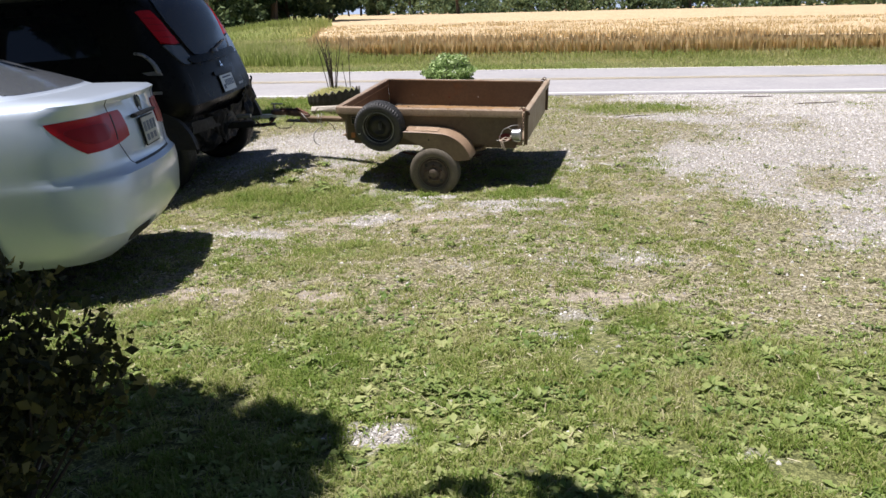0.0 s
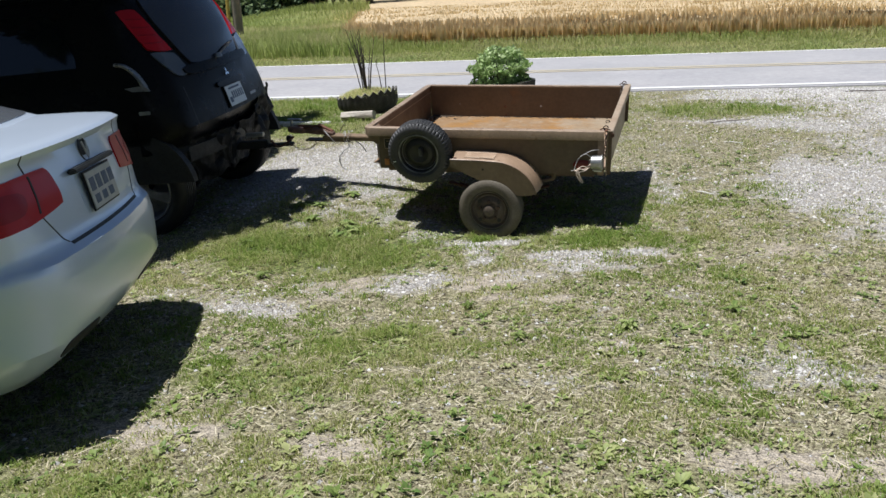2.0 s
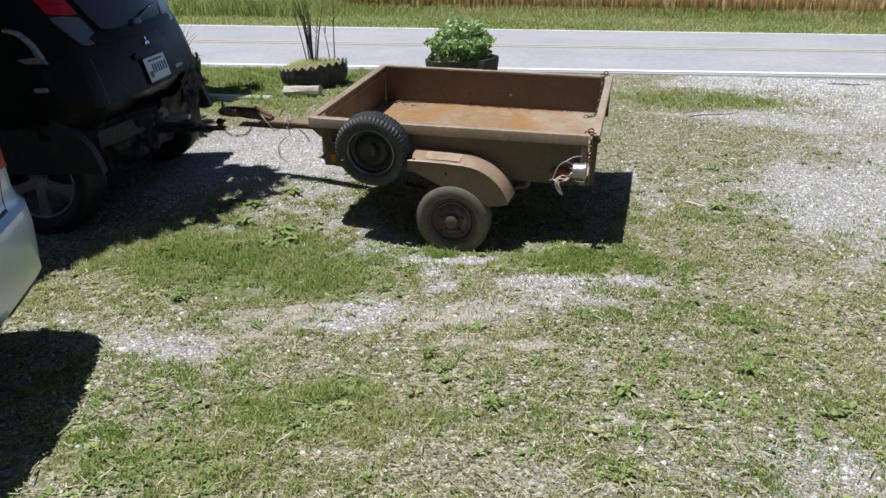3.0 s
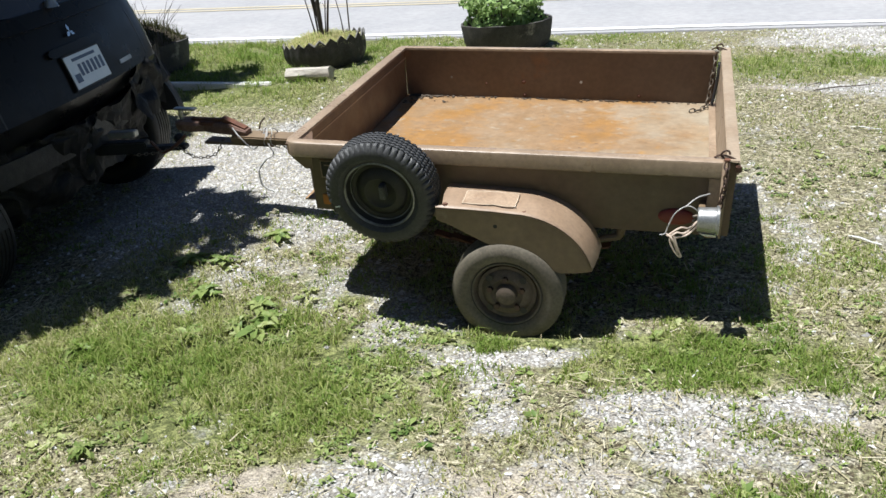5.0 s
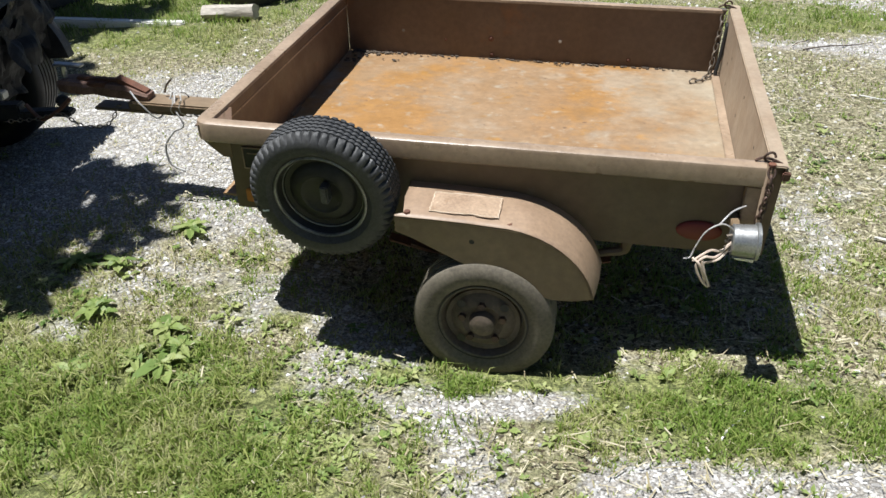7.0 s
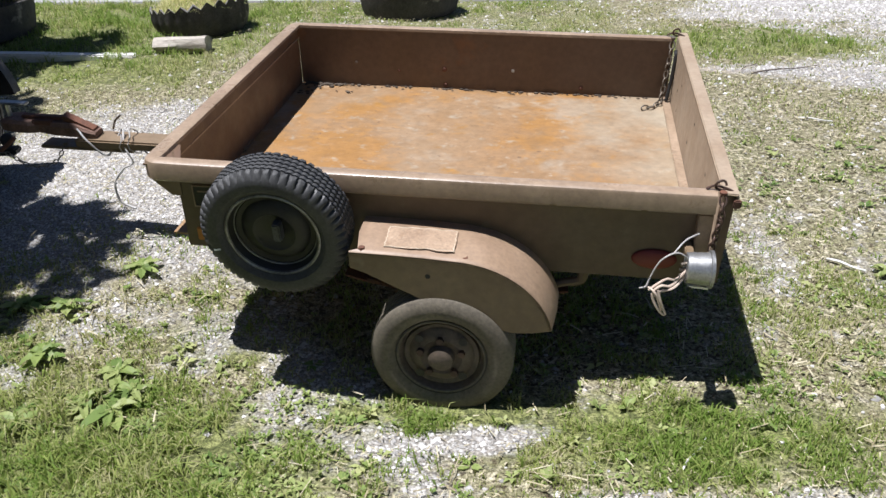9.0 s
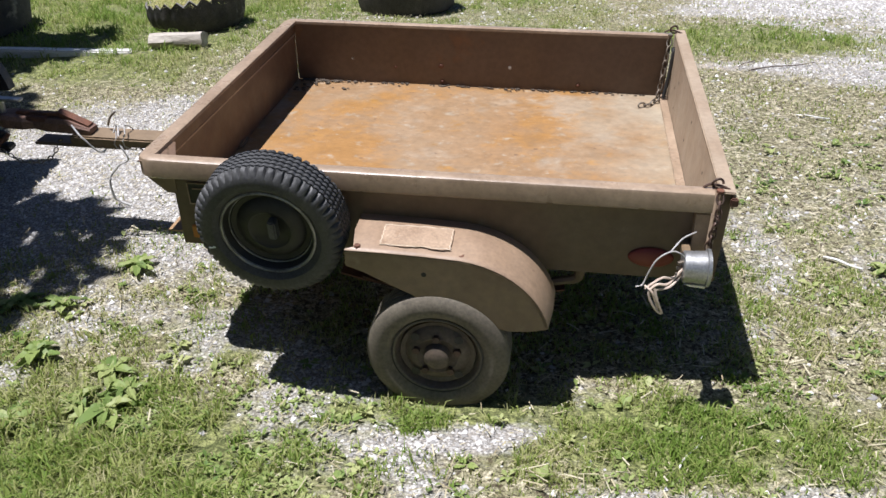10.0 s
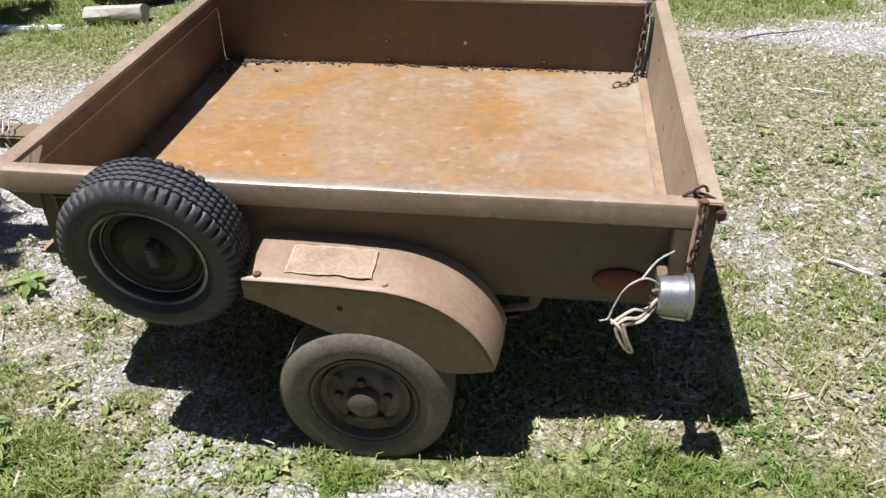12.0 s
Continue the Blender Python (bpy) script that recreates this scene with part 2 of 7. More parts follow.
M_TAIL = glass_mat("red_tail_lens", (0.36, 0.006, 0.010), 0.28, 0.0)
M_TAIL.node_tree.nodes["Principled BSDF"].inputs["Specular IOR Level"].default_value = 0.22
M_TAILDARK = glass_mat("deep_red_tail_lens", (0.24, 0.006, 0.010), 0.3, 0.0)
M_TAILDARK.node_tree.nodes["Principled BSDF"].inputs["Specular IOR Level"].default_value = 0.2
M_CLEAR = glass_mat("clear_grey_lens", (0.07, 0.08, 0.095), 0.2, 0.2)
M_CHROME = mat("chrome", (0.75, 0.75, 0.75), (0.65, 0.65, 0.65), 6.0, 0.12, 1.0, fine=0.05, rvar=0.04)
M_ALLOY = mat("silver_alloy", (0.34, 0.34, 0.34), (0.26, 0.26, 0.25), 8.0, 0.35, 0.7, fine=0.1)
# alloy dulled in colour for the shade round the crossover's wheels
M_DULLALLOY = mat("shade_dulled_alloy", (0.30, 0.29, 0.28), (0.20, 0.19, 0.185), 9.0, 0.5, 0.4, 0.1, 120, fine=0.2)
M_PLATE = mat("white_plate", (0.62, 0.66, 0.68), (0.55, 0.60, 0.64), 20.0, 0.4, 0.0, fine=0.05)
M_PLATEBAR = mat("dark_blue_plate_bars", (0.05, 0.07, 0.13), (0.06, 0.09, 0.15), 20.0, 0.5)
M_PLATEGREY = mat("grey_plate", (0.42, 0.43, 0.42), (0.34, 0.35, 0.35), 20.0, 0.45, 0.0, fine=0.05)
M_BARE = mat("scuffed_grey_plastic", (0.022, 0.021, 0.02), (0.012, 0.012, 0.012), 12.0, 0.6, 0.0, 0.2, 90, fine=0.3)
M_SCUFF = mat("scraped_bumper_plastic", (0.11, 0.11, 0.115), (0.04, 0.04, 0.04), 9.0, 0.6, 0.0, 0.3, 60, fine=0.3)
M_BARK = mat("bark", (0.14, 0.10, 0.07), (0.085, 0.06, 0.042), 12.0, 0.9, 0.0, 0.5, 40, stretch=(1, 1, 0.25))
M_TWIG = mat("dark_bare_twig", (0.10, 0.075, 0.06), (0.06, 0.045, 0.038), 20.0, 0.8)
M_LOG = mat("weathered_grey_wood", (0.46, 0.42, 0.36), (0.30, 0.26, 0.21), 9.0, 0.85, 0.0, 0.5, 60,
            spots=[((0.17, 0.13, 0.10), 0.62, 22.0)], stretch=(0.25, 1, 1))
M_WHITEWOOD = mat("white_painted_timber", (0.70, 0.69, 0.66), (0.60, 0.58, 0.54), 10.0, 0.7, 0.0, 0.2, 60, fine=0.1)
M_PLANTER = mat("grey_weathered_tyre", (0.07, 0.062, 0.055), (0.035, 0.032, 0.03), 8.0, 0.85, 0.0, 0.3, 60,
                spots=[((0.30, 0.27, 0.22), 0.62, 5.0)], fine=0.3)
M_LIP = mat("pale_cut_rubber", (0.22, 0.21, 0.195), (0.12, 0.115, 0.105), 20.0, 0.8, 0.0, 0.2, 90, fine=0.3)
M_THATCH = mat("dry_planter_thatch", (0.34, 0.27, 0.14), (0.22, 0.20, 0.09), 16.0, 0.95, 0.0, 0.5, 90, fine=0.4)
M_SOIL = mat("dark_soil", (0.06, 0.045, 0.032), (0.09, 0.07, 0.05), 20.0, 0.95, 0.0, 0.5, 90, fine=0.4)
M_ASPHALT = mat("sun_bleached_asphalt", (0.335, 0.325, 0.325), (0.29, 0.285, 0.29), 0.9, 0.9, 0.0, 0.10, 200,
                spots=[((0.28, 0.275, 0.275), 0.60, 1.4), ((0.38, 0.368, 0.36), 0.60, 30.0)], fine=0.10)
M_WHITELINE = mat("white_road_paint", (0.78, 0.77, 0.75), (0.66, 0.65, 0.62), 7.0, 0.7, 0.0, 0.1, 150,
                  spots=[((0.42, 0.41, 0.40), 0.70, 30.0)], fine=0.1)
M_YELLOW = mat("yellow_road_paint", (0.50, 0.425, 0.27), (0.44, 0.39, 0.29), 7.0, 0.7, 0.0, 0.1, 150,
               spots=[((0.36, 0.32, 0.28), 0.62, 30.0)], fine=0.1)
M_POLE = mat("grey_wooden_pole", (0.27, 0.23, 0.19), (0.19, 0.16, 0.13), 8.0, 0.9, 0.0, 0.3, 40, stretch=(1, 1, 0.1))
M_GUARD = mat("yellow_plastic_guard", (0.55, 0.40, 0.09), (0.48, 0.33, 0.07), 6.0, 0.6)
M_SIGN = mat("green_street_sign", (0.02, 0.22, 0.16), (0.02, 0.18, 0.13), 6.0, 0.4)
M_SIGNBAR = mat("white_sign_bar", (0.8, 0.82, 0.82), (0.7, 0.72, 0.72), 6.0, 0.5)
M_BARN = mat("tan_shed_wall", (0.40, 0.34, 0.28), (0.33, 0.28, 0.23), 3.0, 0.8)
M_BARNROOF = mat("grey_shed_roof", (0.30, 0.29, 0.28), (0.24, 0.23, 0.22), 3.0, 0.7)

L_GRASS = leaf_mat("grass_blades", (0.185, 0.275, 0.05), (0.325, 0.36, 0.11), (0.50, 0.465, 0.26), 0.45)
L_WEED = leaf_mat("weed_leaves", (0.115, 0.19, 0.048), (0.25, 0.315, 0.095), (0.43, 0.45, 0.20), 0.3, 0.45)
L_WHEAT = leaf_mat("wheat_stalks", (0.44, 0.28, 0.12), (0.62, 0.46, 0.21), (0.74, 0.59, 0.33), 0.4, 0.7)
L_VERGE = leaf_mat("verge_grass", (0.19, 0.27, 0.065), (0.36, 0.41, 0.13), (0.60, 0.55, 0.30), 0.5)
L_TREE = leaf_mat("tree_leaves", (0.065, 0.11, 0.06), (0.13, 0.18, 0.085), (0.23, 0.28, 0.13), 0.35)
L_SHRUB = leaf_mat("shrub_leaves", (0.045, 0.05, 0.02), (0.085, 0.08, 0.03), (0.30, 0.26, 0.09), 0.3)
L_SEDUM = leaf_mat("sedum_leaves", (0.20, 0.32, 0.10), (0.38, 0.50, 0.20), (0.58, 0.67, 0.38), 0.3, 0.45)
L_STRAW = leaf_mat("straw_bits", (0.26, 0.22, 0.125), (0.42, 0.37, 0.235), (0.56, 0.51, 0.37), 0.15, 0.7)
L_STONE = leaf_mat("gravel_stones", (0.25, 0.24, 0.225), (0.42, 0.405, 0.385), (0.62, 0.605, 0.575), 0.0, 0.85)


# ---- builders ----
def smooth_mesh(me, angle=35):
    me.polygons.foreach_set("use_smooth", [True] * len(me.polygons))
    me.set_sharp_from_angle(angle=radians(angle))


def link_mesh(name, me, material, parent=None, label=""):
    ob = new(name, me)
    me.materials.append(material)
    if parent is not None:
        ob.parent = parent
    if label:
        tagged(ob, label)
    return ob


def part(name, bm, material, parent=None, label="", smooth=True):
    me = bpy.data.meshes.new(name)
    bmesh.ops.recalc_face_normals(bm, faces=bm.faces)
    bm.to_mesh(me)
    bm.free()
    if smooth:
        smooth_mesh(me)
    return link_mesh(name, me, material, parent, label)


def thing(name, m, label, category, group="", kind=""):
    ob = new(name)
    ob.empty_display_size = 0.1
    ob.matrix_world = m
    return tagged(ob, label, category, group, kind)


def np_mesh(name, co, faces, tone=None):
    """A mesh from arrays: co (n, 3), faces (m, k)."""
    me = bpy.data.meshes.new(name)
    co, faces = np.asarray(co, np.float32), np.asarray(faces, np.int32)
    m, k = faces.shape
    me.vertices.add(len(co))
    me.vertices.foreach_set("co", co.ravel())
    me.loops.add(m * k)
    me.loops.foreach_set("vertex_index", faces.ravel())
    me.polygons.add(m)
    me.polygons.foreach_set("loop_start", np.arange(0, m * k, k, dtype=np.int32))
    me.update(calc_edges=True)
    if tone is not None:
        a = me.attributes.new("tone", "FLOAT", "POINT")
        a.data.foreach_set("value", np.asarray(tone, np.float32))
    return me


def B():
    return bmesh.new()


def box(bm, x0, x1, y0, y1, z0, z1, bevel=0.004, m=None):
    g = bmesh.ops.create_cube(bm, size=1, matrix=(m or Matrix()) @ Matrix.Translation(((x0 + x1) / 2, (y0 + y1) / 2, (z0 + z1) / 2))
                              @ Matrix.Diagonal((x1 - x0, y1 - y0, z1 - z0, 1)))
    if bevel:
        es = list({e for v in g["verts"] for e in v.link_edges})
        bmesh.ops.bevel(bm, geom=es, offset=bevel, segments=2, affect="EDGES", clamp_overlap=True)
    return bm


def extrude_outline(bm, pts, d):
    """A flat outline (3D points) thickened by the vector d."""
    a = [bm.verts.new(p) for p in pts]
    b = [bm.verts.new(Vector(p) + Vector(d)) for p in pts]
    bm.faces.new(a)
    bm.faces.new(b[::-1])
    for i in range(len(a)):
        j = (i + 1) % len(a)
        bm.faces.new((a[i], b[i], b[j], a[j]))
    return bm


def loft(bm, rings, closed=True, caps=False):
    vs = [[bm.verts.new(p) for p in r] for r in rings]
    n = len(vs[0])
    for a, b in zip(vs, vs[1:]):
        for i in range(n if closed else n - 1):
            j = (i + 1) % n
            bm.faces.new((a[i], a[j], b[j], b[i]))
    if caps:
        bm.faces.new(vs[0][::-1])
        bm.faces.new(vs[-1])
    return bm


def lathe(bm, profile, n=48, m=None, wob=None):
    """profile: (radius, along); turned round local y. wob(k, i): an added radius at step k, profile point i."""
    m = m or Matrix()
    rings = []
    for k in range(n):
        a = 2 * math.pi * k / n
        rings.append([m @ Vector(((r + (wob(k, i) if wob else 0)) * math.cos(a), y, (r + (wob(k, i) if wob else 0)) * math.sin(a)))
                      for i, (r, y) in enumerate(profile)])
    rings.append(rings[0])
    vs = [[bm.verts.new(p) for p in r] for r in rings[:-1]]
    vs.append(vs[0])
    for a, b in zip(vs, vs[1:]):
        for i in range(len(profile) - 1):
            bm.faces.new((a[i], a[i + 1], b[i + 1], b[i]))
    return bm


def spline(pts, n=6):
    """Points along a smooth line through pts."""
    p = [Vector(q) for q in pts]
    p = [p[0] * 2 - p[1]] + p + [p[-1] * 2 - p[-2]]
    out = []
    for i in range(1, len(p) - 2):
        for s in range(n):
            t = s / n
            a, b, c, d = p[i - 1], p[i], p[i + 1], p[i + 2]
            out.append(0.5 * (2 * b + (c - a) * t + (2 * a - 5 * b + 4 * c - d) * t * t + (3 * b - a - 3 * c + d) * t ** 3))
    return out + [p[-2]]


def tube(bm, pts, r, n=7, r1=None):
    """A round bar along points, tapering from r to r1."""
    pts = [Vector(p) for p in pts]
    rings, up = [], Vector((0.13, 0.21, 0.97))
    for i, p in enumerate(pts):
        d = (pts[min(i + 1, len(pts) - 1)] - pts[max(i - 1, 0)]).normalized()
        if abs(d.dot(up)) > 0.98:
            up = Vector((0.9, 0.3, 0.1))
        a = d.cross(up).normalized()
        b = d.cross(a)
        q = r if r1 is None else r + (r1 - r) * i / (len(pts) - 1)
        rings.append([p + q * (math.cos(2 * math.pi * k / n) * a + math.sin(2 * math.pi * k / n) * b) for k in range(n)])
    return loft(bm, rings, True, True)


def vnoise(x, y, s, seed):
    """Smooth noise from 0 to 1 on a plane, with cells of s metres."""
    r = np.random.RandomState(seed).rand(128, 128)
    u, v = np.asarray(x) / s + 1000, np.asarray(y) / s + 1000
    i, j = np.floor(u).astype(int), np.floor(v).astype(int)
    a, b = u - i, v - j
    a, b = a * a * (3 - 2 * a), b * b * (3 - 2 * b)
    g = lambda p, q: r[p % 128, q % 128]
    return (g(i, j) * (1 - a) + g(i + 1, j) * a) * (1 - b) + (g(i, j + 1) * (1 - a) + g(i + 1, j + 1) * a) * b


def fnoise(x, y, s, seed):
    return 0.55 * vnoise(x, y, s, seed) + 0.3 * vnoise(x, y, s / 2.3, seed + 1) + 0.15 * vnoise(x, y, s / 5.1, seed + 2)


def sstep(v, a, b):
    t = np.clip((np.asarray(v, float) - a) / (b - a), 0, 1)
    return t * t * (3 - 2 * t)


# ---- the lie of the land ----
SLOPE, LIFT = -0.045, 0.16


ROW_Y = (3.5, 5.5, 6.6, 7.6, 9.0, 9.9, 10.8)
ROW_Z = (-0.015, -0.061, -0.056, -0.012, 0.066, 0.142, 0.160)
ROW_SLOPE = (-0.022, -0.017, -0.014, -0.006, -0.022, -0.042, -0.045)


def land(x, y):
    """Height of the ground: a shallow dip before the trailer, a gravel hump under its drawbar, rising to the road."""
    x, y = np.asarray(x, float), np.asarray(y, float)
    far = LIFT + SLOPE * np.clip(x, -400, 400)
    w = np.maximum.reduce([sstep(y, 10.0, 10.8), sstep(-x, 9, 16), sstep(x, 6, 14), sstep(-y, 2, 10)])
    near = np.interp(y, ROW_Y, ROW_Z) + np.interp(y, ROW_Y, ROW_SLOPE) * np.clip(x, -4.0, 3.0)
    near = near + 0.165 * np.exp(-(((x + 2.95) / 0.9) ** 2 + ((y - 7.5) / 0.85) ** 2)) - 0.035 * np.exp(-(((x + 1.35) / 0.5) ** 2 + ((y - 6.95) / 0.3) ** 2))
    h = near * (1 - w) + far * w
    h = h + 0.02 * (fnoise(x, y, 1.1, 5) - 0.5) * (1 - sstep(y, 11, 12)) + 0.012 * (vnoise(x, y, 0.3, 9) - 0.5) * (1 - sstep(y, 11, 12))
    h = h + 0.75 * np.exp(-(((x + 17.5) / 4.5) ** 2 + ((y - 41) / 3.5) ** 2))
    return h


def land_z(x, y):
    return float(land(x, y))


def segdist(x, y, pts):
    d = np.full(np.shape(x), 1e9)
    for (ax, ay), (bx, by) in zip(pts, pts[1:]):
        t = np.clip(((x - ax) * (bx - ax) + (y - ay) * (by - ay)) / ((bx - ax) ** 2 + (by - ay) ** 2), 0, 1)
        d = np.minimum(d, np.hypot(x - ax - t * (bx - ax), y - ay - t * (by - ay)))
    return d


def blob(x, y, cx, cy, rx, ry):
    return np.clip(1.35 - np.hypot((x - cx) / rx, (y - cy) / ry), 0, 1)


TRACK = [(-4.2, 5.6), (-3.2, 5.58), (-2.6, 5.58), (-2.2, 5.62), (-1.85, 5.85), (-1.5, 6.0), (-1.15, 6.07), (-0.9, 6.33), (-0.45, 6.38), (0.0, 6.52), (0.4, 6.70)]
WHITE_A = [(-1.52, 6.70), (-1.40, 6.58), (-1.34, 6.33)]
WHITE_B = [(-1.45, 6.70), (-1.28, 6.76), (-1.12, 6.80)]
WHITE_C = [(-1.00, 6.47), (-0.75, 6.48), (-0.35, 6.56)]


def line(x, y, pts, w):
    return np.clip(1.3 - segdist(x, y, pts) / w, 0, 1)


def gravel_at(x, y):
    n = 0.4 * vnoise(x, y, 0.8, 21) + 0.35 * vnoise(x, y, 0.27, 22) + 0.25 * vnoise(x, y, 0.1, 23)
    # the open drive, thinning out towards the lawn
    edge = np.interp(y, (3.5, 4.4, 5.8, 6.8, 7.4, 8.5, 9.3, 9.9), (2.2, 1.5, 1.0, 0.5, 0.05, -0.05, 0.05, -0.35))
    g = 0.95 * sstep(x - edge, -0.45, 1.0) * sstep(y, 3.8, 6.0) * (0.5 + 0.7 * vnoise(x, y, 0.6, 20))
    g = np.maximum(g, 0.50 * line(x, y, TRACK, 0.24) * (1 - 0.45 * sstep(x, -1.0, -0.2)) * (0.05 + 1.2 * vnoise(x, y, 0.25, 24)))
    g = np.maximum(g, 0.72 * blob(x, y, -2.35, 5.47, 0.38, 0.17))
    for pts, w, k in ((WHITE_A, 0.10, 0.75), (WHITE_B, 0.08, 0.9), (WHITE_C, 0.10, 1.0)):
        g = np.maximum(g, k * line(x, y, pts, w) * (0.55 + 0.7 * vnoise(x, y, 0.15, 25)))
    # stony ground under the drawbar
    g = np.maximum(g, 1.1 * blob(x, y, -3.15, 8.35, 1.05, 1.15))
    g = np.maximum(g, 0.6 * blob(x, y, -2.45, 7.5, 0.55, 0.3))
    g = np.maximum(g, 0.42 * blob(x, y, -2.45, 7.08, 0.55, 0.2) * (0.3 + 1.2 * vnoise(x, y, 0.2, 30)))
    # thin stony ground round the trailer, showing between the tufts
    zone = sstep(y, 6.4, 6.8) * (1 - sstep(y, 9.4, 10.0)) * (1 - sstep(x, 0.2, 0.6)) * sstep(x, -3.2, -2.6)
    g = np.maximum(g, 0.50 * zone * sstep(0.5 * vnoise(x, y, 0.42, 26) + 0.5 * vnoise(x, y, 0.17, 27), 0.40, 0.72))
    g = np.maximum(g, 0.30 * sstep(0.5 * vnoise(x, y, 0.55, 28) + 0.5 * vnoise(x, y, 0.14, 29), 0.55, 0.80))
    g = np.maximum(g, 0.70 * blob(x, y, 0.10, 5.05, 0.55, 0.34))
    g = np.maximum(g, 0.62 * blob(x, y, -0.62, 4.83, 0.3, 0.17))
    g = np.maximum(g, 0.95 * blob(x, y, -0.56, 2.80, 0.19, 0.12))
    g = np.maximum(g, 0.5 * blob(x, y, 0.64, 2.84, 0.12, 0.08))
    g = np.maximum(g, 0.45 * blob(x, y, -1.30, 3.72, 0.3, 0.12))
    g = np.maximum(g, 1.1 * sstep(x - 0.25 * (y - 11), -0.9, 0.2) * sstep(y, 11.15, 11.55))
    g = np.maximum(g, 0.95 * blob(x, y, 0.35, 10.0, 0.8, 0.22))
    g = np.maximum(g, 0.95 * sstep(x, 1.0, 1.7) * sstep(y, 9.8, 10.2))
    g = g - 0.7 * sstep(y, 9.25, 9.6) * sstep(-x, 2.8, 3.2)
    g = g - 0.9 * blob(x, y, 0.0, 10.66, 0.78, 0.42)
    g = g - 0.55 * blob(x, y, 0.45, 9.48, 0.85, 0.22)
    g = g - 0.8 * blob(x, y, -0.7, 6.82, 0.50, 0.16)
    g = g - 0.9 * blob(x, y, -1.35, 7.75, 0.75, 0.55)
    return np.clip(g * 1.25 + 1.6 * (n - 0.5) * (0.25 + np.minimum(g, 0.7)) - 0.28, 0, 1)


def dirt_at(x, y):
    n = 0.5 * vnoise(x, y, 0.5, 33) + 0.5 * vnoise(x, y, 0.16, 34)
    d = np.maximum.reduce([0.85 * blob(x, y, -1.24, 4.16, 0.30, 0.13), 0.9 * blob(x, y, 0.30, 4.34, 0.42, 0.13), 0.8 * blob(x, y, -2.07, 4.15, 0.4, 0.15),
                           0.9 * blob(x, y, -2.2, 5.42, 0.42, 0.14), 0.6 * blob(x, y, -0.95, 5.78, 0.3, 0.07), 0.5 * blob(x, y, 1.2, 7.0, 0.8, 0.35),
                           0.72 * line(x, y, TRACK, 0.22) * (1 - 0.4 * sstep(x, -1.0, -0.2)) * (0.2 + 1.1 * vnoise(x, y, 0.3, 35)), 0.8 * blob(x, y, -1.02, 5.76, 0.26, 0.07), 0.6 * blob(x, y, -0.5, 5.24, 0.16, 0.08), 0.6 * blob(x, y, 0.0, 9.98, 0.5, 0.12)])
    n = n + 0.5 * (vnoise(x, y, 0.06, 36) - 0.5)
    return np.clip(d * 1.1 + 1.7 * (n - 0.5) * np.minimum(1, d * 2) - 0.2, 0, 1)


def tall_at(x, y):
    """Where the grass was left to grow long."""
    return np.maximum.reduce([blob(x, y, -2.45, 6.45, 0.80, 0.32), 0.7 * blob(x, y, -1.75, 6.65, 0.3, 0.14), 0.2 * blob(x, y, -0.65, 6.80, 0.55, 0.17),
                              0.75 * sstep(y, 9.55, 10.0) * sstep(-x, 2.7, 3.3), 0.8 * blob(x, y, 0.0, 10.62, 0.75, 0.3), 0.9 * blob(x, y, -1.44, 5.25, 0.10, 0.09)])


def lush_at(x, y):
    n = 0.45 * vnoise(x, y, 0.7, 47) + 0.35 * vnoise(x, y, 0.25, 48) + 0.2 * vnoise(x, y, 0.1, 49)
    g = np.maximum.reduce([sstep(-y, -4.05, -3.5) * 0.9, 0.85 * blob(x, y, -2.45, 6.42, 0.88, 0.40), 0.8 * blob(x, y, -1.45, 6.86, 0.42, 0.09),
                           0.95 * blob(x, y, -0.68, 6.80, 0.56, 0.20), 0.95 * sstep(y, 9.3, 9.8) * sstep(-x, 2.9, 3.5), 0.95 * blob(x, y, 0.0, 10.62, 0.8, 0.42),
                           0.8 * blob(x, y, -1.50, 5.06, 0.42, 0.22), 0.9 * blob(x, y, -1.42, 5.26, 0.16, 0.14), 0.5 * blob(x, y, -2.15, 7.03, 0.22, 0.12), 0.6 * blob(x, y, -1.9, 4.7, 0.6, 0.2),
                           0.55 * sstep(y, 10.2, 10.6) * sstep(-x, 0.6, 1.2), 0.4 * blob(x, y, 0.2, 3.9, 1.2, 0.3), 0.5 * blob(x, y, -3.0, 6.9, 0.4, 0.3)])
    return np.clip(g * 1.05 + 1.5 * (n - 0.5) * (0.35 + np.minimum(g, 0.5)), 0, 1)


